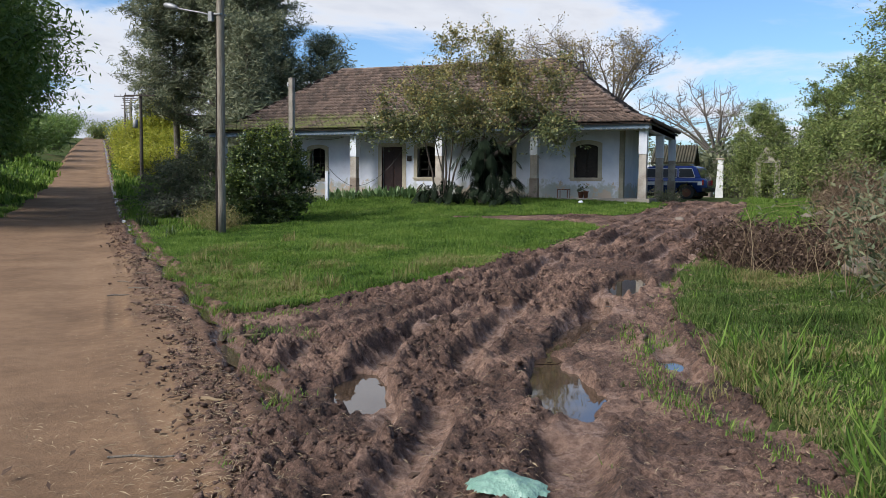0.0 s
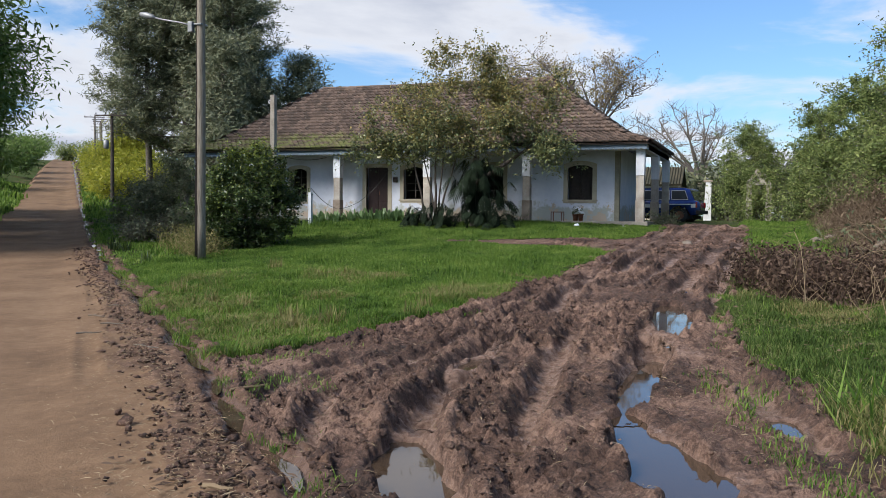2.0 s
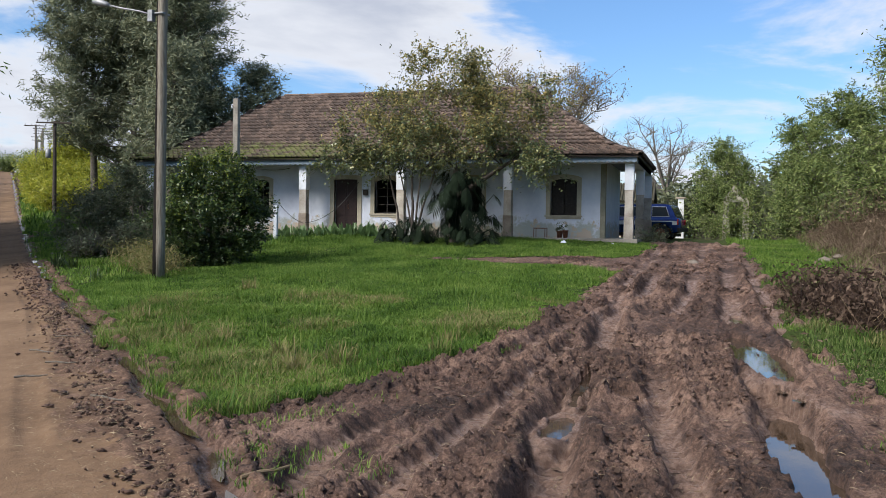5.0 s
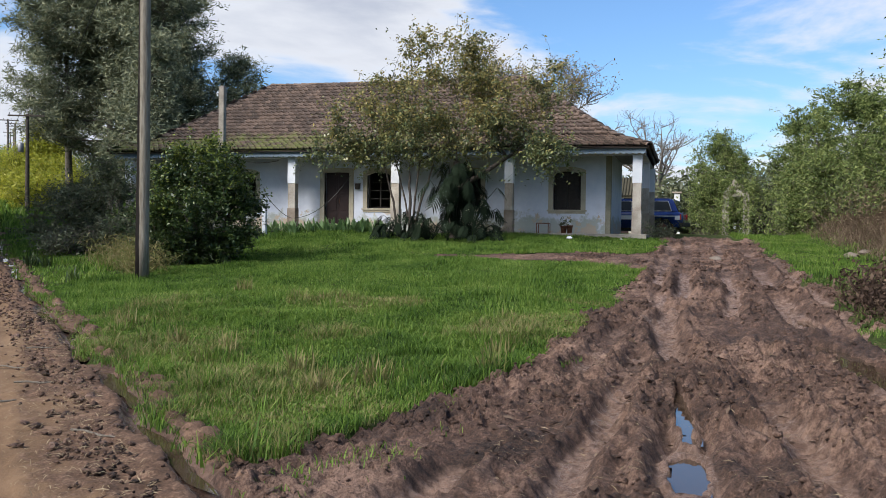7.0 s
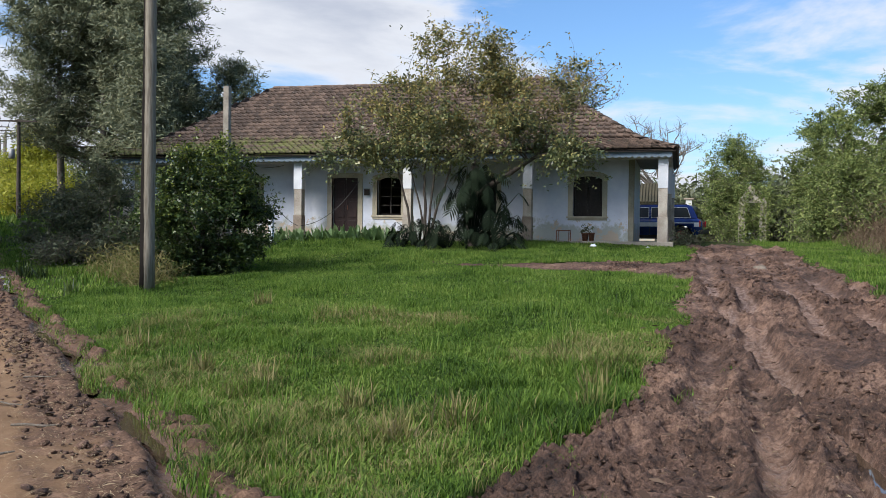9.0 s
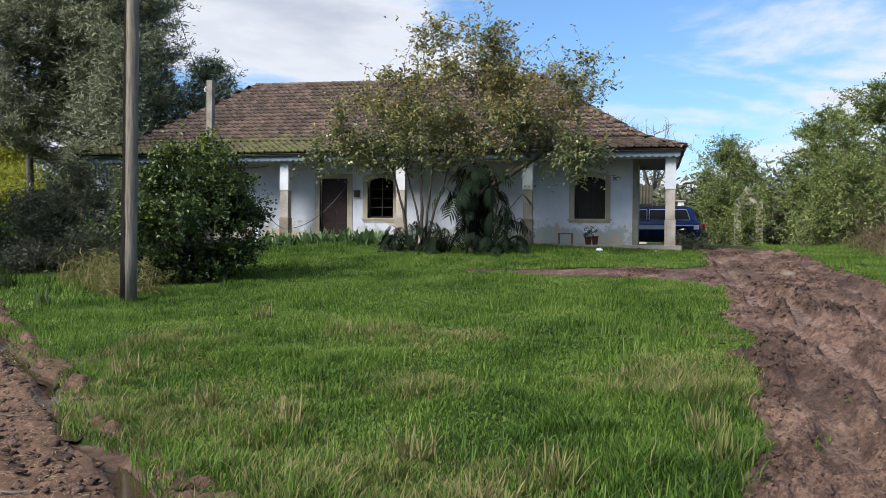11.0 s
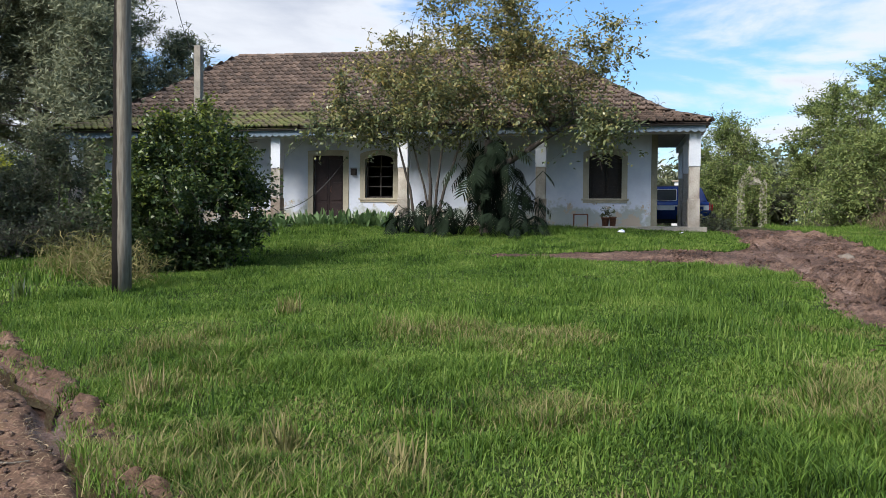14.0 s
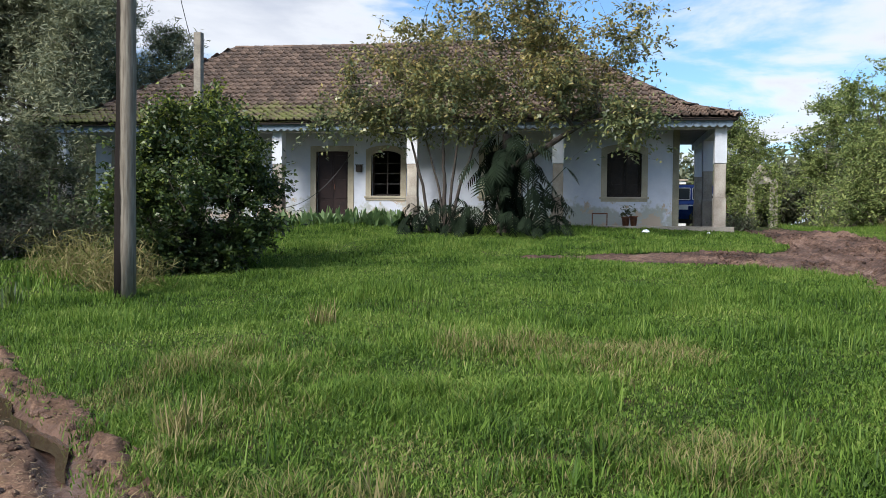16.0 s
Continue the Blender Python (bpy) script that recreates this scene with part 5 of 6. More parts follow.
# ---------- grass and low growth ----------
def blades(name, label, seed, region, density, height, width, mat, mask, lean=0.5, cat="grass", far=False):
    """Bent blades of three faces, or of one where far, over a rectangle, where mask(x, y) is the chance to grow and the relative height."""
    rng = np.random.RandomState(seed)
    x0, x1, y0, y1 = region
    n = int((x1 - x0) * (y1 - y0) * density)
    x, y = rng.uniform(x0, x1, n), rng.uniform(y0, y1, n)
    chance, tall = mask(x, y)
    ok = rng.uniform(size=n) < chance
    x, y, tall = x[ok], y[ok], tall[ok]
    n = len(x)
    z = land(x, y) + 0.035
    h = height * tall * rng.uniform(0.45, 1.25, n)
    a = rng.uniform(0, 2 * math.pi, n)
    w = width * rng.uniform(0.6, 1.3, n)
    ln = lean * h * rng.uniform(0.2, 1.4, n)
    dx, dy = np.cos(a), np.sin(a)
    sx, sy = -dy * w, dx * w
    base = np.stack([x, y, z], 1)
    def pt(t_out, t_up, side):
        return base + np.stack([dx * ln * t_out + sx * side, dy * ln * t_out + sy * side, h * t_up], 1)
    V = np.stack([pt(0, -0.05, -0.5), pt(0, -0.05, 0.5), pt(0.3, 0.6, 0.42), pt(0.3, 0.6, -0.42), pt(1.0, 0.95, 0.0)], 1).reshape(-1, 3)
    k = np.arange(n)[:, None] * 5
    F = np.concatenate([k + np.array([[0, 1, 2]]), k + np.array([[0, 2, 3]]), k + np.array([[3, 2, 4]])])
    if far:
        V = np.stack([pt(0, -0.05, -0.5), pt(0, -0.05, 0.5), pt(0.8, 0.95, 0.0)], 1).reshape(-1, 3)
        F = np.arange(3 * n).reshape(n, 3)
    ob = new(name, np_mesh(name, V, F, mat))
    return tagged(ob, label, cat, "", "stuff")


def lawn(x, y):
    u, v = uv(x, y)
    out = np.maximum(road_zone(x, y), mud_zone(x, y)) + np.where((u < 8.6) & (v > 1.2) & (v < 2.3), 0.4, 0)
    c = np.maximum(sstep(out, 0.1, -0.16), 0.5 * sstep(road_zone(x, y), 0.2, 0.02) * sstep(mud_zone(x, y), 0, -0.3) * (v > 0) * (u > 8.6))
    bare = sstep(fbm(x * 1.3 + 7, y * 1.3, 3), 0.6, 0.7)
    inside = (x > EX0 + 0.2) & (x < EX1 - 0.15) & (y > COL_Y - 0.3)
    tall = 0.75 + 0.9 * sstep(fbm(x * 0.55 + 3, y * 0.55 + 1, 3), 0.5, 0.75) + 0.8 * sstep(fbm(x * 2.2 + 13, y * 2.2, 2), 0.68, 0.85)
    tall = tall * (1 + 0.5 * sstep(out, -0.9, -0.2) * sstep(y, 14, 8)) * (0.3 + 1.4 * fbm(x * 4 + 2, y * 4, 2)) * (0.5 + 1.1 * sstep(fbm(x * 0.9 + 20, y * 0.9, 3), 0.3, 0.7))
    return np.where(inside, 0, c * (1 - 0.35 * bare)), np.clip(tall * (1 - 0.4 * bare), 0.42, 2.3)


def grow_grass():
    blades("lawn_grass", "fresh green lawn grass with taller tufts", 200, (-9.5, -2.8, 7.4, 15), 4800, 0.062, 0.008, M_GRASS, lawn, 1.0)
    blades("lawn_grass", "fresh green lawn grass with taller tufts", 201, (-13.5, -2.4, 15, 22), 2600, 0.06, 0.016, M_GRASS, lawn, 0.9, far=True)
    blades("lawn_grass", "fresh green lawn grass with taller tufts", 202, (-20, -2.2, 22, 31), 1400, 0.062, 0.024, M_GRASS, lawn, 0.8, far=True)
    blades("lawn_grass", "fresh green lawn grass with taller tufts", 203, (-16.5, -9.5, 8, 15), 1700, 0.085, 0.011, M_GRASS, lawn, 0.9, far=True)
    blades("verge_grass", "green roadside verge grass", 204, (-32, -13.5, 13, 34), 300, 0.12, 0.03, M_GRASS, lawn, 0.6, far=True)
    blades("verge_grass", "sunny roadside verge grass", 206, (-75, -32, 30, 80), 22, 0.3, 0.12, M_GRASS, lawn)
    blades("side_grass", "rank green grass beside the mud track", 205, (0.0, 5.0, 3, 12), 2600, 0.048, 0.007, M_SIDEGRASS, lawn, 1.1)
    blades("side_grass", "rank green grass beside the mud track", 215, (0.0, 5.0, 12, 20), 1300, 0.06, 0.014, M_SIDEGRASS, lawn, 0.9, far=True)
    blades("bank_grass", "green grass on the foot of the bank", 207, (-0.4, 7.0, 20, 40), 600, 0.075, 0.02, M_GRASS, lawn, 0.6, far=True)

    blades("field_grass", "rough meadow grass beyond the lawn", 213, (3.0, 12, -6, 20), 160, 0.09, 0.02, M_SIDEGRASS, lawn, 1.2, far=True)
    blades("field_grass", "rough meadow grass across the road", 214, (-16, 4, -12, 8), 120, 0.2, 0.025, M_GRASS, lawn, 1.2, far=True)

    def dry(x, y):
        c, t = lawn(x, y)
        u, v = uv(x, y)
        verge = sstep(v, 4.6, 2.4) * sstep(fbm(x * 1.6 + 21, y * 1.6, 3), 0.4, 0.6)
        return c * np.maximum(verge, sstep(fbm(x * 0.8 + 50, y * 0.8, 3), 0.5, 0.68)), t * 0.9
    blades("dry_grass", "dry yellowish grass among the green", 208, (-10, -2.8, 7.4, 16), 1600, 0.1, 0.006, M_DRYGRASS, dry, 1.0)
    blades("dry_grass", "dry yellowish grass among the green", 209, (0.2, 5.0, 3, 20), 2600, 0.07, 0.008, M_DRYGRASS, dry, 1.0)

    def bank(x, y):
        return sstep(x, 1.9, 3.2) * sstep(y, 16, 21), 1 + 0 * x
    blades("bank_straw", "matted dry brown grass covering the bank", 210, (1.6, 7.5, 16, 38), 1000, 0.26, 0.012, M_BANK, bank, 1.8, far=True)

    def mudtuft(x, y):
        m = mud_zone(x, y)
        strip = np.exp(-((x - np.interp(y, (3.4, 4.6, 5.6, 6.8, 8.4), (1.95, 1.42, 0.87, 0.46, -0.02)) - 0.1 * np.sin(y * 2)) / 0.15) ** 2) * sstep(y, 9, 8) * sstep(y, 2.6, 3.4)
        c = sstep(fbm(x * 1.6 + 90, y * 1.6, 3), 0.6, 0.72) * sstep(m, 1.2, 0.1) * 0.5 + 0.75 * strip * sstep(fbm(x * 2 + 4, y * 2, 2), 0.3, 0.55)
        return np.where(m > -0.1, c * (1 - puddle_field(x, y)[1]), 0), 0.8 + 0 * x
    blades("track_grass", "trampled grass growing in the mud", 211, (-4.5, 2.8, 2, 14), 1500, 0.065, 0.008, M_GRASS, mudtuft, 1.0)


    # small broad leaves between the blades
    rng = np.random.RandomState(212)
    for x0, x1, y0, y1, n in ((-10.5, -2.8, 8, 17, 26000), (0.2, 4.8, 3, 17, 12000), (-14, -2.5, 17, 28, 12000)):
        x, y = rng.uniform(x0, x1, n), rng.uniform(y0, y1, n)
        c, _ = lawn(x, y)
        ok = (rng.uniform(size=n) < c) & (fbm(x * 1.7 + 33, y * 1.7, 3) > 0.48)
        x, y = x[ok], y[ok]
        at = np.stack([x, y, land(x, y) + 0.035 + rng.uniform(0.01, 0.06, len(x))], 1)
        V, F = np_leaves(rng, at, 0.032, 0.02, -0.1, 0.1, 1.2)
        tagged(new("lawn_herb", np_mesh("lawn_herb", V, F, M_HERB)), "small broad-leaved herbs among the grass", "weeds", "", "stuff")


grow_grass()


def weeds(name, label, seed, spots, n_stalks, h, leafn, mat, stalk, size, cat="weeds"):
    """Tangled stalks with withered or green leaves, over several spots (x, y, radius)."""
    rng = np.random.RandomState(seed)
    lines, at = [], []
    for x, y, r in spots:
        for _ in range(n_stalks):
            a, q = rng.uniform(0, 2 * math.pi), r * math.sqrt(rng.uniform())
            px, py = x + q * math.cos(a), y + q * math.sin(a)
            p = np.array([px, py, gz(px, py) - 0.03])
            e = p + np.array([rng.normal() * 0.4 * h, rng.normal() * 0.4 * h, h * rng.uniform(0.3, 1.1)])
            l = bend(rng, p, e, 6, 0.22)
            lines.append((l, np.linspace(0.006, 0.002, 6)))
            k = rng.randint(1, 6, leafn)
            at.append(l[k] + rng.normal(size=(leafn, 3)) * 0.06)
    V, F = np_tubes(lines, 3)
    ob = empty(name, (spots[0][0], spots[0][1], gz(spots[0][0], spots[0][1])), label, cat, "", "stuff")
    o = np.array(ob.matrix_world.translation)
    hang("stalks", np_mesh("stalks", V - o, F, stalk), ob)
    V, F = np_leaves(rng, np.concatenate(at), size[0], size[1], 0.6)
    hang("leaves", np_mesh("leaves", V - o, F, mat), ob)
    return ob


weeds("withered_weeds", "heap of withered brown weeds beside the track", 220, [(0.9, 15.2, 0.8), (1.8, 16.0, 1.0), (2.4, 14.6, 0.9), (1.4, 13.9, 0.7), (3.0, 16.6, 1.0), (0.8, 16.6, 0.6)], 240, 0.62, 8, M_WEED_BROWN, M_WEED_BROWN, (0.085, 0.042))
weeds("dry_stalks", "long pale dead stalks leaning out of the weeds", 226, [(1.4, 13.4, 0.9), (2.4, 12.4, 1.0), (1.9, 15.2, 1.0), (3.2, 14.0, 0.8)], 26, 0.95, 2, M_WEED_BROWN, M_STRAW, (0.07, 0.02))
weeds("green_weeds", "tall tangled green weeds at the edge of the bank", 221, [(3.2, 12.6, 0.9), (3.9, 14.2, 0.9), (3.0, 10.9, 0.8), (4.2, 16.0, 1.0), (3.6, 18.2, 1.0)], 70, 1.35, 12, M_LEAF_SHRUB, M_STRAW, (0.13, 0.04))
weeds("dead_brush", "dead brown brushwood on the bank", 222, [(4.0, 30.5, 1.2), (3.4, 33.5, 1.2), (4.2, 26.5, 1.3), (3.8, 23.0, 1.2), (4.6, 20.0, 1.2)], 120, 1.25, 6, M_BANK, M_BANK, (0.12, 0.03), "brushwood")
weeds("undergrowth", "tangled green undergrowth below the trees", 225, [(-0.6, 49.0, 1.0), (2.9, 45.6, 1.0), (3.5, 43.5, 1.3), (2.2, 40.5, 1.1), (3.6, 37.5, 1.2), (4.4, 34.5, 1.2)], 110, 1.6, 16, M_LEAF_RIGHT, M_BARK, (0.16, 0.06), "undergrowth")
weeds("hedge_weeds", "low weeds along the porch front", 223, [(-8.2, 29.7, 0.6), (-2.9, 32.6, 0.4)], 60, 0.5, 14, M_LEAF_SHRUB, M_BARK, (0.09, 0.04))
weeds("straw_clump", "dry straw-coloured grass by the lamp pole", 224, [(-13.9, 19.9, 0.55), (-12.9, 18.8, 0.3), (-14.6, 20.3, 0.5)], 130, 0.7, 5, M_DRYGRASS, M_DRYGRASS, (0.2, 0.015))


# ---------- things by the road ----------
def utility_pole(x, y, h, r, label, lamp=False, arms=0, mat=None, lean=(0.0, 0.0), rz=0):
    z = gz(x, y)
    ob = empty("lamp_pole" if lamp else "utility_pole", (x, y, z - 0.1), label, "pole", "" if lamp else "poles along the road", rz=rz)
    bm = bmesh.new()
    n = 10
    rng = random.Random(int(x * 10))
    pts = [(lean[0] * k / n + rng.uniform(-0.006, 0.006), lean[1] * k / n, h * k / n) for k in range(n + 1)]
    tube(bm, pts, [r * (1 - 0.28 * k / n) * rng.uniform(0.98, 1.02) for k in range(n + 1)], 14)
    part("shaft", bm, mat or M_POLE, ob, "round weathered wooden shaft", True)
    for k in range(arms):
        zz = h - 0.15 - 0.55 * k
        part("crossarm", boxes(((-1.2, -r - 0.1, zz - 0.05), (1.2, -r + 0.0, zz + 0.05)), bevel=0.008), M_DARKBARK, ob, "wooden crossarm")
        for xx in (-1.1, -0.4, 0.4, 1.1):
            bm = bmesh.new()
            tube(bm, [(xx, -r - 0.05, zz + 0.05), (xx, -r - 0.05, zz + 0.1), (xx, -r - 0.05, zz + 0.12), (xx, -r - 0.05, zz + 0.2)], [0.015, 0.015, 0.04, 0.03], 8)
            part("insulator", bm, M_CABLE, ob, "dark insulator")
    return ob


lamp_pole = utility_pole(-12.42, 18.1, 8.6, 0.135, "tall weathered pole carrying a street lamp, shade and wet stain painted down one side", lamp=True, lean=(0.06, 0.0))
LP = 6.05 - gz(-12.42, 18.1) + 0.1
bm = bmesh.new()
tube(bm, [(-0.1, -0.05, LP), (-0.5, -0.06, LP + 0.12), (-1.0, -0.07, LP + 0.22), (-1.3, -0.08, LP + 0.3)], [0.022] * 4, 8)
arm = part("lamp_arm", bm, M_METAL, lamp_pole, "thin galvanised bracket", True)
bm = bmesh.new()
tube(bm, [(-1.25, -0.08, LP + 0.29), (-1.33, -0.08, LP + 0.31), (-1.5, -0.085, LP + 0.36), (-1.66, -0.09, LP + 0.4), (-1.7, -0.09, LP + 0.41)], [0.03, 0.065, 0.085, 0.06, 0.02], 10)
part("lamp_head", bm, M_METAL, arm, "grey street lamp head", True)
part("junction_box", boxes(((-0.2, -0.2, LP - 0.15), (-0.08, -0.08, LP + 0.1)), bevel=0.01), M_METAL, lamp_pole, "small grey switch box")
part("collar", boxes(((-0.14, -0.14, LP + 0.02), (0.14, 0.14, LP + 0.06)), bevel=0.01), M_METAL, lamp_pole, "steel strap")

far = utility_pole(-45.0, 52.0, 6.9, 0.15, "dark wooden utility pole with a crossarm and transformer beside the road", arms=1, mat=M_DARKBARK, rz=20)
bm = bmesh.new()
tube(bm, [(-0.4, -0.1, 4.3), (-0.4, -0.1, 4.35), (-0.4, -0.1, 4.9), (-0.4, -0.1, 4.95)], [0.15, 0.19, 0.19, 0.1], 12)
part("transformer", bm, M_METAL, far, "grey transformer can", True)
for u, v, h in ((112, 3.6, 8.0), (132, 5.0, 8.0), (150, 5.5, 8.0), (170, 6.0, 8.0), (196, 6.2, 8.0), (225, 7, 8)):
    x, y = xy(u, v)
    utility_pole(x, y, h, 0.14, "grey utility pole with a crossarm along the climbing road", arms=1, mat=M_BARK, rz=25)

# square post with the service cable before the porch
post = empty("service_post", (-15.58, 26.6, gz(-15.58, 26.6) - 0.1), "slim grey concrete post carrying the house cable", "post")
ph = 5.65 - gz(-15.58, 26.6) + 0.1
part("shaft", boxes(((-0.085, -0.085, 0), (0.085, 0.085, ph)), bevel=0.012), M_SLAB, post, "slim concrete shaft")
part("bracket", boxes(((-0.16, -0.03, ph - 0.25), (-0.085, 0.03, ph - 0.2))), M_METAL, post, "steel bracket")
bm = bmesh.new()
tube(bm, [(-0.16, 0, ph - 0.3), (-0.16, 0, ph - 0.24), (-0.16, 0, ph - 0.16)], [0.025, 0.04, 0.025], 8)
part("insulator", bm, M_SLEEVE, post, "white insulator")

stump = empty("fence_post", (-14.62, 27.5, gz(-14.62, 27.5) - 0.1), "short pale concrete fence post with a bolt", "post")
part("shaft", boxes(((-0.06, -0.06, 0), (0.06, 0.06, 1.3)), bevel=0.01), M_SLEEVE, stump, "pale shaft")
bm = bmesh.new()
tube(bm, [(-0.09, 0, 1.22), (0.09, 0, 1.22)], [0.02, 0.02], 8)
part("bolt", bm, M_CABLE, stump, "dark bolt")


def cable(p, q, sag, label, r=0.012, name="cable"):
    n = 24
    o = Vector(p)
    bm = bmesh.new()
    pts = []
    for k in range(n + 1):
        t = k / n
        c = Vector(p).lerp(Vector(q), t)
        c.z -= 4 * sag * t * (1 - t)
        pts.append(c - o)
    tube(bm, pts, [r] * (n + 1), 5)
    me = bpy.data.meshes.new(name)
    bm.to_mesh(me)
    bm.free()
    me.materials.append(M_CABLE)
    ob = new(name, me)
    ob.location = p
    tagged(ob, label, "cable")


cable((-15.74, 26.6, 5.42), (-12.4, 18.1, 8.2), 0.5, "thin black service cable from pole to post", 0.008)
cable((-15.5, 26.6, 3.6), (-16.4, 32.0, 3.85), 0.15, "black cable from the post to the house wall")
cable((-14.6, 27.5, 2.45), (-15.3, 30.8, 1.75), 0.12, "black cable hanging from the fence post to a column", 0.01)
cable((-15.2, 30.82, 1.75), (-13.55, 31.9, 3.3), 0.35, "slack black cable from a column to the door", 0.01)
far_top = gz(-45, 52) + 6.9
px, py = xy(112, 3.6)
cable((-45.6, 52, far_top), (px, py, gz(px, py) + 7.9), 0.8, "power line along the road", 0.02)
cable((-44.4, 52, far_top), (-12.4, 18.1, 8.35), 1.2, "power line along the road", 0.012)

# ---------- things on and before the porch ----------
meter = empty("meter_box", (-13.33, 32.06, 2.92), "small dark electricity meter on the wall by the door", "meter")
part("case", boxes(((-0.085, -0.08, -0.11), (0.085, 0.028, 0.09)), bevel=0.012), M_DARKWOOD, meter, "dark case")
part("hood", boxes(((-0.1, -0.1, 0.092), (0.1, 0.028, 0.115))), M_METAL, meter, "small grey hood")

stool = empty("stool_frame", (-6.55, 31.25, FLOOR), "rusty square iron stool frame on the porch", "stool")
for sx in (-0.19, 0.19):
    for sy in (-0.19, 0.19):
        part("leg", boxes(((sx - 0.012, sy - 0.012, 0), (sx + 0.012, sy + 0.012, 0.3))), M_RUST, stool)
for sy in (-0.19, 0.19):
    part("rail", boxes(((-0.2, sy - 0.013, 0.3), (0.2, sy + 0.013, 0.33))), M_RUST, stool)
    part("rail", boxes(((sy - 0.013, -0.175, 0.3), (sy + 0.013, 0.175, 0.33))), M_RUST, stool)


def potted(x, y, r, h, n, label):
    ob = empty("plant_pot", (x, y, FLOOR), label, "plant pot")
    bm = bmesh.new()
    tube(bm, [(0, 0, 0), (0, 0, h * 0.85), (0, 0, h * 0.86), (0, 0, h)], [r * 0.72, r * 0.95, r * 1.08, r * 1.08], 16)
    part("pot", bm, M_RUST, ob, "reddish clay pot", True)
    rng = np.random.RandomState(int(abs(x) * 10))
    V, F = np_leaves(rng, np.array([0, 0, h + 0.12]) + rng.normal(size=(n, 3)) * np.array([0.06, 0.06, 0.09]), 0.12, 0.05)
    hang("plant", np_mesh("plant", V, F, M_LEAF_SHRUB), ob, "small straggly plant")


potted(-5.88, 31.2, 0.11, 0.24, 40, "reddish clay pot with a straggly plant on the porch")
potted(-5.68, 31.15, 0.1, 0.26, 10, "small rusty pot on the porch")


def rag(name, x, y, sx, sy, h, mat, label, seed, cat="plastic bag"):
    rng = np.random.RandomState(seed)
    n = 26
    a = np.linspace(-1, 1, n)
    X, Y = np.meshgrid(a, a, indexing="ij")
    R = np.sqrt(X ** 2 + Y ** 2) + 0.25 * (fbm(X * 2 + seed, Y * 2, 3) - 0.5)
    crease = np.abs(fbm(X * 3 + seed, Y * 2.2, 3) - 0.5)
    Z = h * (np.clip(1 - R ** 2, -0.15, 1) ** 1.0) * 1.0 + h * 0.9 * (crease - 0.1) * (R < 1)
    keep = (R[:-1, :-1] < 1) & (R[1:, 1:] < 1)
    me = sheet(name, X * sx, Y * sy, Z, mat, keep)
    ob = new(name, me)
    ob.location = (x, y, gz(x, y) + 0.035)
    tagged(ob, label, cat)


M_BAG = simple("thin_green_plastic", (0.1, 0.2, 0.155), (0.19, 0.31, 0.25), 5.0, 0.35, relief=0.5, depth=0.02)
M_WHITEBAG = simple("white_plastic", (0.45, 0.5, 0.6), (0.75, 0.78, 0.82), 9.0, 0.4)
rag("plastic_bag", 0.4, 3.2, 0.22, 0.15, 0.07, M_BAG, "crumpled pale green plastic bag lying in the mud", 3)
rag("plastic_wrapper", -5.45, 29.4, 0.1, 0.08, 0.07, M_WHITEBAG, "crumpled white and blue plastic wrapper on the grass", 5)
rag("plastic_wrapper", -3.95, 29.8, 0.06, 0.045, 0.03, M_WHITEBAG, "small white plastic scrap on the grass", 6)


M_STONE = simple("muddy_stone", (0.08, 0.06, 0.045), (0.22, 0.185, 0.15), 4.0, 0.9, relief=0.5)


def stone(x, y, r, seed, label):
    bm = bmesh.new()
    bmesh.ops.create_icosphere(bm, subdivisions=3, radius=1)
    for v in bm.verts:
        k = 1 + 0.35 * noise.noise(v.co * 1.3 + Vector((seed, 0, 0))) + 0.1 * noise.noise(v.co * 4)
        v.co = Vector((v.co.x * r * 1.2, v.co.y * r, v.co.z * r * 0.65)) * k
    me = bpy.data.meshes.new("stone")
    bm.to_mesh(me)
    bm.free()
    me.materials.append(M_STONE)
    for p in me.polygons:
        p.use_smooth = True
    ob = new("stone", me)
    ob.location = (x, y, gz(x, y) + r * 0.3)
    tagged(ob, label, "stone")


stone(1.9, 26.8, 0.15, 1, "grey stone at the foot of the bank")
stone(2.3, 27.2, 0.12, 2, "grey stone at the foot of the bank")
stone(-1.4, 24.2, 0.12, 3, "muddy lump of stone beside the track")
stone(2.6, 13.0, 0.25, 4, "rounded brown stone half hidden in weeds")
stone(3.2, 22.5, 0.25, 5, "pale stone on the bank")


# ---------- large-leaved plants under the tree ----------
def split_leaf(rng, size):
    """A feather-cut blade: pairs of narrow pointed fingers along an arching midrib."""
    verts, faces = [], []
    n = 8
    for k in range(n):
        t = 0.08 + 0.84 * k / (n - 1)
        half = 0.46 * math.sin(math.pi * (0.2 + 0.68 * t)) ** 0.8 * rng.uniform(0.85, 1.1)
        w = 0.032
        for side in (-1, 1):
            b = len(verts)
            for along, out in ((t - w, 0.0), (t + w, 0.0), (t + w * 1.1 + 0.16, 0.55), (t + 0.3, 1.0), (t - w * 0.9 + 0.12, 0.55)):
                sag = -0.3 * along * along - 0.55 * (half * out) ** 2 - 0.05 * out
                verts.append((side * half * out * size, along * size, sag * size))
            for f in ((0, 1, 2), (0, 2, 4), (4, 2, 3)):
                faces.append(tuple(b + i for i in (f if side > 0 else f[::-1])))
    return verts, faces


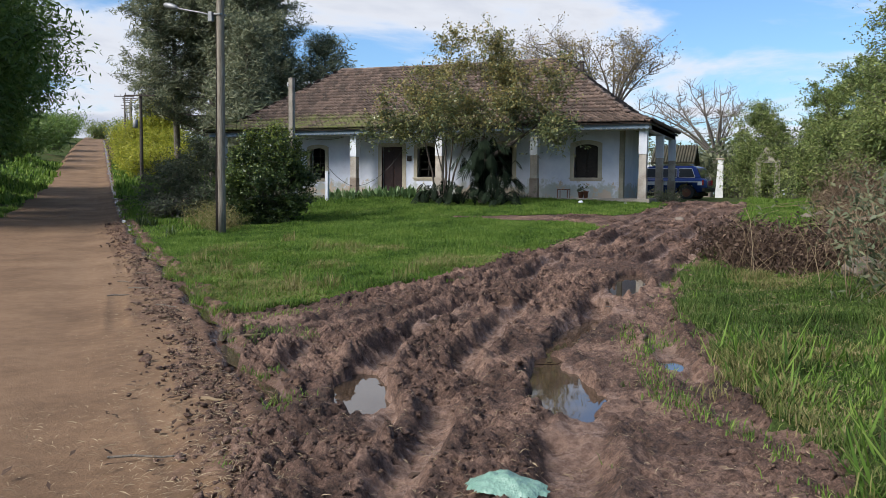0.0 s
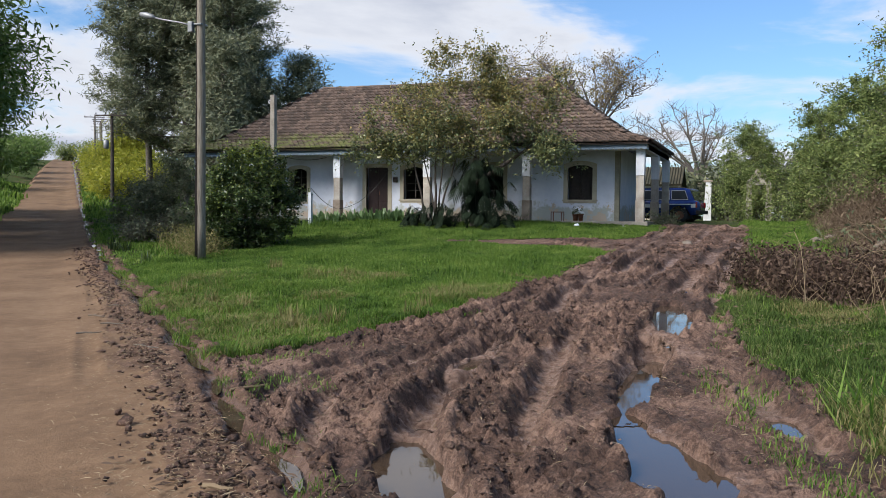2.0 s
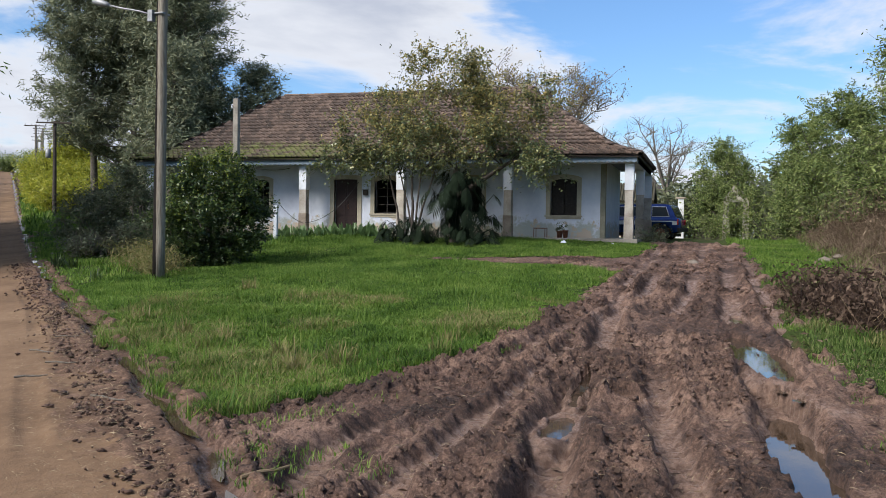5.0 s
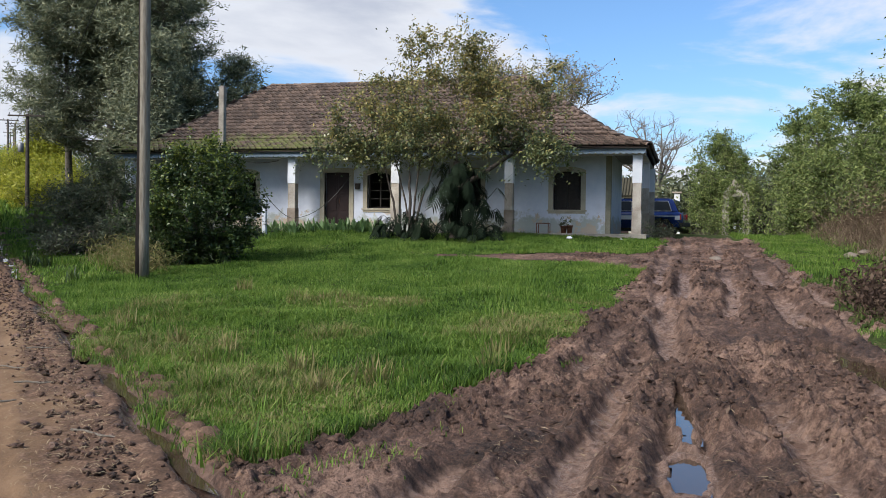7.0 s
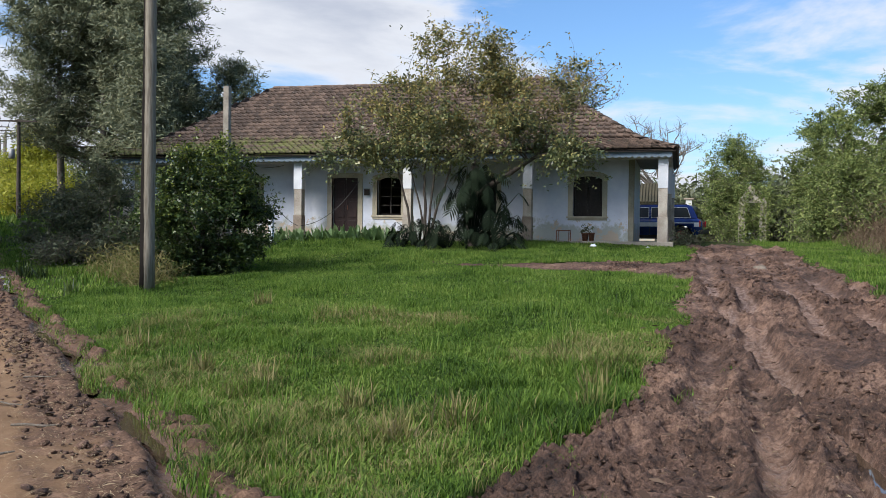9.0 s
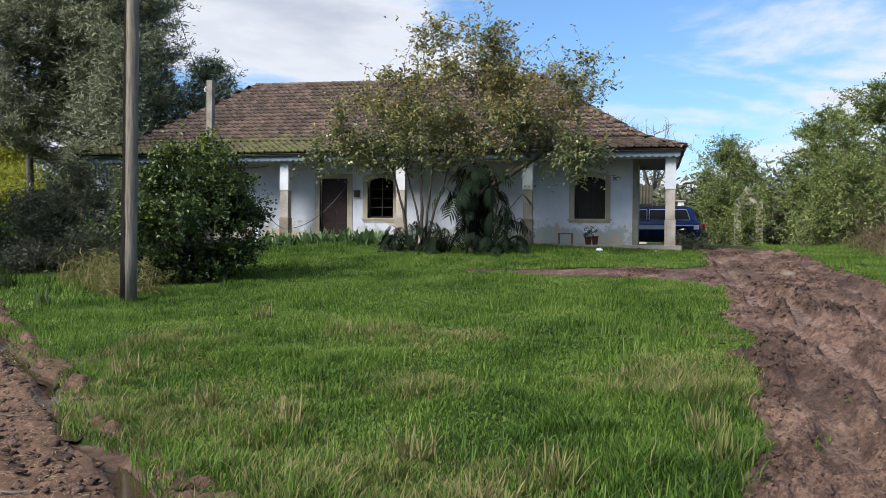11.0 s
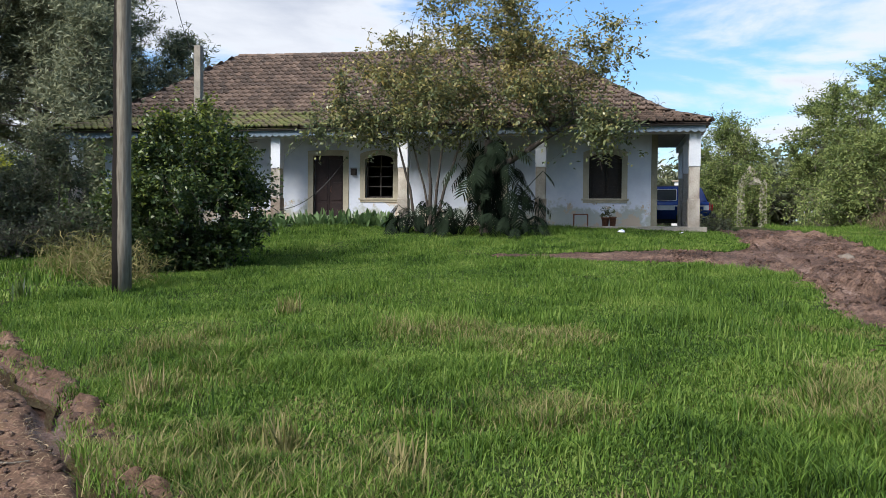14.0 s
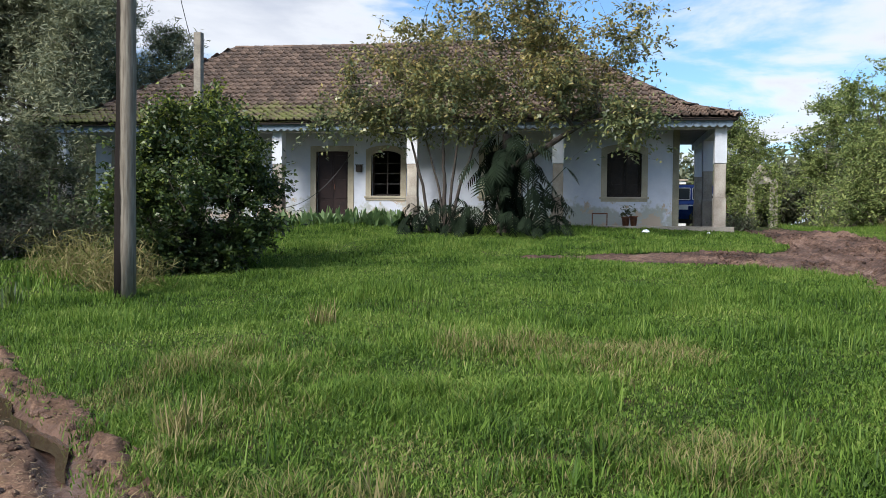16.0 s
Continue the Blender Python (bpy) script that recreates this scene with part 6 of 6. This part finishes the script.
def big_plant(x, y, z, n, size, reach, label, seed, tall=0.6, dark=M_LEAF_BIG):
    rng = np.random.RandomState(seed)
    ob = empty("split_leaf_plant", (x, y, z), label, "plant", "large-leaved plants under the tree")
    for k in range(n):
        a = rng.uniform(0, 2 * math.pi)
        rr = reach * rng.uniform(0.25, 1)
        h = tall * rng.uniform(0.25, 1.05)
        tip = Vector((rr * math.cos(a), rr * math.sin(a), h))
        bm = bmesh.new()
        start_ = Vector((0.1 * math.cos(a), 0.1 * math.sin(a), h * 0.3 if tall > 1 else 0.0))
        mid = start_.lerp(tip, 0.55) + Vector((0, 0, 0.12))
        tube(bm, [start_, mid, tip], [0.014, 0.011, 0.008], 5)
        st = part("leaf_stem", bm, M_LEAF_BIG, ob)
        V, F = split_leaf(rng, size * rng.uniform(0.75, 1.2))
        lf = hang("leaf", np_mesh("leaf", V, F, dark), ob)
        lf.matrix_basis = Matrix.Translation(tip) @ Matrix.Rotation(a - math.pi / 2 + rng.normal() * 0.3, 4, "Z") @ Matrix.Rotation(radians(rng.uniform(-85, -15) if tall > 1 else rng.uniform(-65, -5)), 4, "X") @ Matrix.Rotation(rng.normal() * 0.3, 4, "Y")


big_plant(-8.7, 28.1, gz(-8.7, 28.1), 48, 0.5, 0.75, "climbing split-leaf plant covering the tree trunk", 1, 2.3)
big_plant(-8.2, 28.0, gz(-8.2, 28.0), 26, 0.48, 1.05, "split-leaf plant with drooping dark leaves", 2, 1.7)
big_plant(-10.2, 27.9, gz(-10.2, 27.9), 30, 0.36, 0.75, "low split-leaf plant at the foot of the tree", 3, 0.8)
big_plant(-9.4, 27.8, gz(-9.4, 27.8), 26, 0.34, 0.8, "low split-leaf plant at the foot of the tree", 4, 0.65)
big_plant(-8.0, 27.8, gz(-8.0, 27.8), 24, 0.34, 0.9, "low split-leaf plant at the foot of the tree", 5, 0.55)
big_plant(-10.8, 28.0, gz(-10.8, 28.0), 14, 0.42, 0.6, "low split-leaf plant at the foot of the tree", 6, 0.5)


def strap_shape(n, length, width, seed):
    """A tuft of long arching strap leaves from one root."""
    rng = np.random.RandomState(seed)
    V, F = [], []
    for k in range(n):
        a = rng.uniform(0, 2 * math.pi)
        L = length * rng.uniform(0.6, 1.15)
        w = width * rng.uniform(0.8, 1.2)
        out = rng.uniform(0.12, 0.6)
        dx, dy = math.cos(a), math.sin(a)
        bx, by = rng.normal() * 0.06, rng.normal() * 0.06
        b = len(V)
        m = 6
        for i in range(m + 1):
            t = i / m
            r = L * out * t
            z = L * (1 - 0.35 * out) * (t - 0.55 * out * t * t)
            ww = w * (math.sin(math.pi * (0.15 + 0.85 * t)) ** 0.6 if t < 1 else 0.05)
            for s in (-1, 0, 1):
                V.append((bx + dx * r - dy * s * ww / 2, by + dy * r + dx * s * ww / 2, z - 0.03 + (0.15 * ww if s else 0)))
        for i in range(m):
            for s in (0, 1):
                F.append((b + 3 * i + s, b + 3 * i + s + 1, b + 3 * i + s + 4, b + 3 * i + s + 3))
    return np.array(V), np.array(F)


def strap_clump(name, x, y, n, length, width, mat, label, seed, cat, group=""):
    ob = new(name, np_mesh(name, *strap_shape(n, length, width, seed), mat, True))
    ob.location = (x, y, gz(x, y))
    tagged(ob, label, cat, group)


def tuft_field(name, label, mat, tufts):
    """Many tufts (x, y, leaves, length, width) as one growth."""
    VV, FF, base = [], [], 0
    for i, (x, y, n, length, width) in enumerate(tufts):
        V, F = strap_shape(n, length, width, 700 + i)
        VV.append(V + np.array([x, y, gz(x, y)]))
        FF.append(F + base)
        base += len(V)
    tagged(new(name, np_mesh(name, np.concatenate(VV), np.concatenate(FF), mat, True)), label, "grass", "", "stuff")


rl = random.Random(4)
for k in range(26):
    x = -15.4 + 3.9 * k / 25 + rl.uniform(-0.12, 0.12)
    strap_clump("lily_plant", x, 29.55 + rl.uniform(-0.3, 0.35), 14, 0.62, 0.12, M_LEAF_LOW, "low light green lily plant before the porch", 300 + k, "plant", "row of lily plants before the porch")
for x, y, L, n in ((-16.9, 20.3, 0.5, 40), (-16.4, 20.1, 0.45, 36), (-17.3, 20.6, 0.45, 34), (-13.6, 17.6, 0.38, 20)):
    strap_clump("iris_clump", x, y, n, L, 0.03, M_LEAF_BUSH, "clump of dark green strap leaves in the grass", int(abs(x * 10)), "plant", "dark strap-leaved clumps")
tufts = []
for k in range(420):
    x, y = rl.uniform(-11.5, -3.3), 8.0 + 12 * rl.random() ** 1.5
    if mud_zone(np.array(x), np.array(y)) < -0.3 and road_zone(np.array(x), np.array(y)) < -0.2:
        tufts.append((x, y, 24, 0.17 * rl.uniform(0.6, 1.8), 0.008))
for k in range(70):
    x, y = rl.uniform(0.3, 4.2), 4.5 + 11 * rl.random()
    if mud_zone(np.array(x), np.array(y)) < -0.3:
        tufts.append((x, y, 24, 0.14 * rl.uniform(0.6, 1.4), 0.009))
tuft_field("tall_grass", "coarse taller grass tufts standing in the lawn", M_GRASS, tufts)
dry_tufts = [(x, y, 60, 0.36, 0.011) for x, y in ((-4.9, 9.7), (-3.75, 11.3), (-8.9, 12.7), (-4.6, 10.2), (-3.7, 10.6), (-9.3, 16.5), (-6.6, 11.2), (-5.5, 10.6), (-7.4, 11.6))]
dry_tufts += [(rl.uniform(1.0, 4.0), 5 + 9 * rl.random(), 30, 0.12 * rl.uniform(0.6, 1.3), 0.007) for k in range(60)]
tuft_field("tall_dry_grass", "half-dry coarse grass tufts", M_DRYGRASS, dry_tufts)


# ---------- straw, sticks and clods lying about ----------
def litter(name, label, seed, n, where, length, width, mat):
    rng = np.random.RandomState(seed)
    x, y = where(rng, n)
    H, wetf, _ = mud_height(x, y)
    onmud = mud_zone(x, y) > 0.1
    ok = wetf < 0.05
    x, y, H, onmud = x[ok], y[ok], H[ok], onmud[ok]
    z = land(x, y) + 0.03 + np.where(onmud, H, 0.02) + 0.012
    n = len(x)
    a = rng.uniform(0, math.pi, n)
    L, W = length * rng.uniform(0.4, 1.3, n), width * rng.uniform(0.6, 1.4, n)
    d = np.stack([np.cos(a), np.sin(a), rng.normal(size=n) * 0.15], 1)
    s = np.stack([-np.sin(a), np.cos(a), rng.normal(size=n) * 0.3], 1)
    c = np.stack([x, y, z], 1)
    V = np.stack([c - d * L[:, None] / 2, c + s * W[:, None] / 2 + [0, 0, 0.006], c + d * L[:, None] / 2, c - s * W[:, None] / 2 + [0, 0, 0.006]], 1).reshape(-1, 3)
    ob = new(name, np_mesh(name, V, np.arange(4 * n).reshape(n, 4), mat))
    tagged(ob, label, "litter", "", "stuff")


litter("straw_litter", "bits of pale straw and cane leaves trodden into the mud", 500, 6500, lambda r, n: (r.uniform(-3.2, 2.2, n), 2.0 + 10 * r.uniform(size=n) ** 1.4), 0.075, 0.006, M_STRAW)
litter("straw_litter", "bits of pale straw scattered on the road edge", 501, 5200, lambda r, n: xy(r.uniform(2, 18, n), 1.62 - 0.85 * np.abs(r.normal(size=n)) * 0.6), 0.07, 0.005, M_STRAW)
litter("leaf_litter", "dark dead leaves lying on the mud", 502, 500, lambda r, n: (r.uniform(-3.5, 2.0, n), r.uniform(2.5, 20, n)), 0.1, 0.035, M_WEED_BROWN)


def stick(x, y, L, turn, r, label):
    z = gz(x, y)
    bm = bmesh.new()
    tube(bm, [(-L / 2, 0, 0), (-L / 6, 0.02 * L, 0.008), (L / 5, -0.02 * L, 0.004), (L / 2, 0.01, 0.01)], [r, r * 0.95, r * 0.8, r * 0.5], 7)
    me = bpy.data.meshes.new("stick")
    bm.to_mesh(me)
    bm.free()
    me.materials.append(M_STRAW if r > 0.012 else M_BARK)
    ob = new("stick", me)
    ob.matrix_world = pose(x, y, z + r + 0.012, 0, 0, turn)
    tagged(ob, label, "stick", "sticks on the road")


stick(-2.2, 4.3, 0.2, -5, 0.016, "short pale stick on the road edge")
for x, y, L, turn, r in ((-1.75, 3.1, 0.45, 25, 0.008), (-5.9, 8.2, 0.45, -15, 0.009), (-7.6, 9.6, 0.35, 10, 0.01), (-7.35, 8.9, 0.3, 35, 0.012), (-3.5, 6.6, 0.35, 60, 0.013), (-8.4, 10.2, 0.4, -10, 0.009), (-8.9, 11.2, 0.3, 20, 0.008)):
    stick(x, y, L, turn, r, "thin fallen stick on the dirt road")


# ---------- vehicle parked behind the porch ----------
M_CARBLUE = simple("dark_blue_car_paint", (0.012, 0.03, 0.15), (0.022, 0.055, 0.24), 3.0, 0.25, relief=0.02, coat=0.6)
M_CARSILVER = simple("silver_white_stripe", (0.5, 0.52, 0.55), (0.66, 0.68, 0.7), 4.0, 0.4, relief=0.02)
M_RUBBER = simple("black_rubber", (0.01, 0.01, 0.01), (0.03, 0.028, 0.026), 20.0, 0.85)
M_TAIL = simple("red_tail_lens", (0.25, 0.01, 0.01), (0.4, 0.02, 0.02), 8.0, 0.25)


def glass_mat():
    m, nt, bsdf, pos, isl = start("tinted_glass")
    bsdf.inputs["Base Color"].default_value = (0.03, 0.035, 0.04, 1)
    bsdf.inputs["Roughness"].default_value = 0.04
    bsdf.inputs["Specular IOR Level"].default_value = 0.8
    return m


M_GLASS = glass_mat()


def vehicle(x, y, z):
    """Station wagon, nose to -x; its tail at +x."""
    ob = empty("station_wagon", (x, y, z), "dark blue four-wheel-drive wagon with a white side stripe", "car", rz=-9)
    ob.scale = (1, 1, 0.93)
    w = 1.8
    lower = [(-2.35, 0.45), (-2.3, 0.95), (-0.95, 1.05), (2.12, 1.05), (2.2, 0.95), (2.22, 0.45), (1.98, 0.36), (1.88, 0.62), (1.72, 0.78), (1.5, 0.84), (1.24, 0.78), (1.08, 0.62), (1.0, 0.36),
             (-0.85, 0.36), (-0.95, 0.62), (-1.12, 0.78), (-1.35, 0.84), (-1.6, 0.78), (-1.75, 0.62), (-1.85, 0.36)]
    bm = bmesh.new()
    prism(bm, lower, "y", 0.0, w)
    bmesh.ops.bevel(bm, geom=[e for e in bm.edges if abs(e.verts[0].co.y - e.verts[1].co.y) < 1e-5], offset=0.03, segments=2, affect="EDGES")
    part("body", bm, M_CARBLUE, ob, "dark blue lower body", True)
    bm = bmesh.new()
    roofl = [(-0.95, 1.052), (-0.35, 1.58), (-0.2, 1.64), (1.75, 1.64), (1.9, 1.58), (2.12, 1.052)]
    prism(bm, roofl, "y", 0.06, w - 0.06)
    bmesh.ops.bevel(bm, geom=[e for e in bm.edges if abs(e.verts[0].co.y - e.verts[1].co.y) < 1e-5], offset=0.04, segments=2, affect="EDGES")
    part("cabin", bm, M_CARBLUE, ob, "dark blue cabin")
    part("underbody", boxes(((-1.95, 0.1, 0.2), (2.05, w - 0.1, 0.355))), M_RUBBER, ob, "dark underbody")
    for pts in ([(-0.78, 1.1), (-0.3, 1.53), (0.25, 1.53), (0.25, 1.1)], [(0.34, 1.1), (0.34, 1.53), (1.05, 1.53), (1.05, 1.1)], [(1.14, 1.1), (1.14, 1.53), (1.72, 1.53), (1.86, 1.1)]):
        bm = bmesh.new()
        prism(bm, pts, "y", 0.045, 0.066)
        part("side_window", bm, M_GLASS, ob, "tinted side window")
        bm = bmesh.new()
        for a, b in zip(pts, pts[1:] + pts[:1]):
            tube(bm, [(a[0], 0.05, a[1]), (b[0], 0.05, b[1])], [0.012, 0.012], 5)
        part("window_trim", bm, M_CARSILVER, ob, "bright window trim")
    bm = bmesh.new()
    prism(bm, [(1.935, 1.5), (1.945, 1.505), (2.13, 1.1), (2.115, 1.1)], "y", 0.15, w - 0.15)
    part("rear_window", bm, M_GLASS, ob, "tinted rear window")
    part("stripe", boxes(((-2.28, -0.006, 0.72), (-1.87, 0.004, 0.88)), ((-0.8, -0.006, 0.72), (1.0, 0.004, 0.88)), ((2.0, -0.006, 0.72), (2.19, 0.004, 0.88)), ((-0.83, -0.006, 0.86), (2.19, 0.004, 0.9))), M_CARSILVER, ob, "white side stripe")
    part("door_seam", boxes(((0.285, -0.004, 0.42), (0.3, 0.003, 1.04))), M_CABLE, ob)
    part("bumper", boxes(((2.2, 0.0, 0.42), (2.34, w, 0.6)), bevel=0.03), M_RUBBER, ob, "black rear bumper")
    part("bumper", boxes(((-2.48, 0.0, 0.42), (-2.33, w, 0.6)), bevel=0.03), M_RUBBER, ob, "black front bumper")
    for yy in (0.03, w - 0.17):
        part("tail_light", boxes(((2.19, yy - 0.035, 0.72), (2.235, yy + 0.14, 0.98)), bevel=0.01), M_TAIL, ob, "red tail light")
    for xx in (-1.35, 1.5):
        for yy in (0.02, w - 0.24):
            bm = bmesh.new()
            tube(bm, [(xx, yy, 0.36), (xx, yy + 0.02, 0.36), (xx, yy + 0.2, 0.36), (xx, yy + 0.22, 0.36)], [0.31, 0.36, 0.36, 0.31], 24)
            wh = part("wheel", bm, M_RUBBER, ob, "muddy black tyre")
            bm = bmesh.new()
            tube(bm, [(xx, yy - 0.012, 0.36), (xx, yy - 0.004, 0.36), (xx, yy + 0.03, 0.36)], [0.12, 0.2, 0.21], 20)
            part("rim", bm, M_RUST, wh, "dull brown rim")
    for yy in (0.12, w - 0.15):
        part("roof_rail", boxes(((-0.1, yy, 1.64), (1.7, yy + 0.03, 1.68))), M_CABLE, ob, "black roof rail")


vehicle(-4.5, 39.6, gz(-4.0, 39.5) - 0.05)


# ---------- buildings beyond the yard ----------
M_MOSSTILE = simple("mossy_old_tile", (0.02, 0.022, 0.012), (0.07, 0.058, 0.034), 1.8, 0.9, relief=0.6)


def outbuilding():
    x0, x1, y0, y1 = -6.3, -4.3, 52.0, 54.6
    z = gz(-4, 53)
    ob = empty("outbuilding", (x0, y0, z - 0.2), "small whitewashed outbuilding with an old mossy tile roof", "shed")
    w, d, h = x1 - x0, y1 - y0, 2.2
    part("wall", boxes(((0, 0, 0), (w, 0.2, h))), M_WALL, ob)
    part("wall", boxes(((0, 0.202, 0), (0.2, d, h))), M_WALL, ob)
    part("wall", boxes(((w - 0.2, 0.202, 0), (w, d, h))), M_WALL, ob)
    part("wall", boxes(((0.202, d - 0.2, 0), (w - 0.202, d, h))), M_WALL, ob)
    bm = bmesh.new()
    prism(bm, [(-0.3, h - 0.05), (d / 2, h + 1.0), (d + 0.3, h - 0.05), (d + 0.3, h + 0.05), (d / 2, h + 1.12), (-0.3, h + 0.05)], "x", -0.25, w + 0.25)
    rf = part("roof", bm, M_MOSSTILE, ob, "old mossy tile roof")
    for k in range(16):
        bm = bmesh.new()
        xx = -0.2 + k * (w + 0.4) / 15
        tube(bm, [(xx, -0.35, h + 0.05), (xx, d / 2, h + 1.13)], [0.07, 0.07], 6)
        part("cover_tile", bm, M_MOSSTILE, rf)
    part("door", boxes(((0.45, -0.02, 0.2), (1.15, -0.002, 1.95))), M_DOOR, ob, "dark wooden door")


outbuilding()


def gate_pillar():
    z = gz(-2.62, 52)
    ob = empty("gate_pillar", (-2.62, 52, z - 0.1), "old whitewashed brick gate pillar behind the yard", "pillar")
    bm = bmesh.new()
    prism(bm, [(-0.24, 0), (0.2, 0), (0.18, 2.25), (-0.12, 2.3)], "y", -0.18, 0.18)
    part("shaft", bm, M_BEAM, ob, "tapering whitewashed shaft")
    part("cap", boxes(((-0.24, -0.24, 2.3), (0.27, 0.24, 2.38)), bevel=0.015), M_PIERBASE, ob, "weathered flat cap")


gate_pillar()


def ruin():
    ob = empty("ruined_gate", (0.05, 46.4, gz(0, 46.4) - 0.1), "ruined pale gateway overgrown with creeper", "ruin")
    rnd = random.Random(9)
    for x0 in (-0.5, 0.42):
        bm = bmesh.new()
        pts = [(x0, 0.0), (x0 + 0.3, 0.0), (x0 + 0.28, 1.9), (x0 + 0.2, 2.25), (x0 + 0.03, 2.15)]
        prism(bm, pts, "y", -0.15, 0.15)
        part("pillar", bm, M_PIER, ob, "crumbling pale pillar")
    bm = bmesh.new()
    prism(bm, [(-0.52, 1.95), (0.74, 1.95), (0.35, 2.55), (0.0, 2.75), (-0.25, 2.4)], "y", -0.13, 0.13)
    part("gable", bm, M_PIER, ob, "broken brick gable")
    rng = np.random.RandomState(77)
    at = np.stack([rng.uniform(-0.7, 0.9, 4000), rng.uniform(-0.26, -0.14, 4000), rng.uniform(0, 2.8, 4000)], 1)
    at = at[(np.abs(at[:, 0] + 0.35) < 0.25) | (np.abs(at[:, 0] - 0.57) < 0.25) | (at[:, 2] > 2.0)]
    at = at[rng.uniform(size=len(at)) < 0.55]
    V, F = np_leaves(rng, at, 0.1, 0.07)
    hang("creeper", np_mesh("creeper", V, F, M_LEAF_RIGHT), ob, "green creeper leaves")


ruin()


# ---------- clods thrown up in the track and along the road edge ----------
def clods(name, label, seed, x, y, z, size, mat):
    """Angular lumps of earth, each a distorted twenty-sided solid."""
    rng = np.random.RandomState(seed)
    g = (1 + 5 ** 0.5) / 2
    iv = np.array([(-1, g, 0), (1, g, 0), (-1, -g, 0), (1, -g, 0), (0, -1, g), (0, 1, g), (0, -1, -g), (0, 1, -g), (g, 0, -1), (g, 0, 1), (-g, 0, -1), (-g, 0, 1)]) / 1.9
    it = np.array([(0, 11, 5), (0, 5, 1), (0, 1, 7), (0, 7, 10), (0, 10, 11), (1, 5, 9), (5, 11, 4), (11, 10, 2), (10, 7, 6), (7, 1, 8),
                   (3, 9, 4), (3, 4, 2), (3, 2, 6), (3, 6, 8), (3, 8, 9), (4, 9, 5), (2, 4, 11), (6, 2, 10), (8, 6, 7), (9, 8, 1)])
    n = len(x)
    s = size * np.exp(rng.normal(size=n) * 0.45)
    V = iv[None] * rng.uniform(0.35, 1.5, (n, 12, 1)) + rng.normal(size=(n, 12, 3)) * 0.22
    ang = rng.uniform(0, 2 * math.pi, n)
    ca, sa = np.cos(ang)[:, None], np.sin(ang)[:, None]
    st = rng.uniform(0.7, 1.5, (n, 1))
    vx, vy, vz = V[..., 0] * st, V[..., 1], V[..., 2] * 0.7
    P = np.stack([(vx * ca - vy * sa) * s[:, None] + x[:, None], (vx * sa + vy * ca) * s[:, None] + y[:, None], vz * s[:, None] + (z + 0.05 * s)[:, None]], 2)
    F = (it[None] + 12 * np.arange(n)[:, None, None]).reshape(-1, 3)
    ob = new(name, np_mesh(name, P.reshape(-1, 3), F, mat, False, ("wet", np.repeat(rng.uniform(0, 0.45, n), 12))))
    tagged(ob, label, "mud", "", "stuff")


def scatter_clods():
    rng = np.random.RandomState(600)
    n = 130000
    y = 1.0 + 30 * rng.uniform(size=n) ** 1.5
    x = rng.uniform(-4.6, 2.6, n)
    zone = mud_zone(x, y)
    H, wetf, floor = mud_height(x, y)
    rough = sstep(fbm(x * 0.9 + 11, y * 0.6 + 4, 3), 0.36, 0.6) * (1 - floor)
    edge = sstep(zone, 0.5, 0.1)
    keep = (zone > 0.02) & (wetf < 0.06) & (rng.uniform(size=n) < (0.12 + 0.55 * rough + 0.3 * edge) * sstep(H, -0.07, 0.02)) & (fbm(x * 3 + 8, y * 3, 2) > 0.36)
    x, y, H = x[keep], y[keep], H[keep]
    clods("mud_clods", "dark crumbling clods of churned mud", 601, x, y, land(x, y) + 0.03 + H, 0.011 + 0.006 * sstep(y, 6, 20), M_MUD)
    n = 9000
    u = 2.5 + 26 * rng.uniform(size=n) ** 1.4
    v = ditch_v(u) + np.where(rng.uniform(size=n) < 0.7, 0.2 + 0.06 * rng.normal(size=n), -0.35 + 0.2 * rng.normal(size=n))
    x, y = xy(u, v)
    keep = (mud_zone(x, y) < 0.1) & (np.abs(v - ditch_v(u)) > 0.12)
    x, y = x[keep], y[keep]
    clods("mud_clods", "dark clods of earth along the ditch", 602, x, y, land(x, y) + 0.045, 0.016, M_MUD)


scatter_clods()
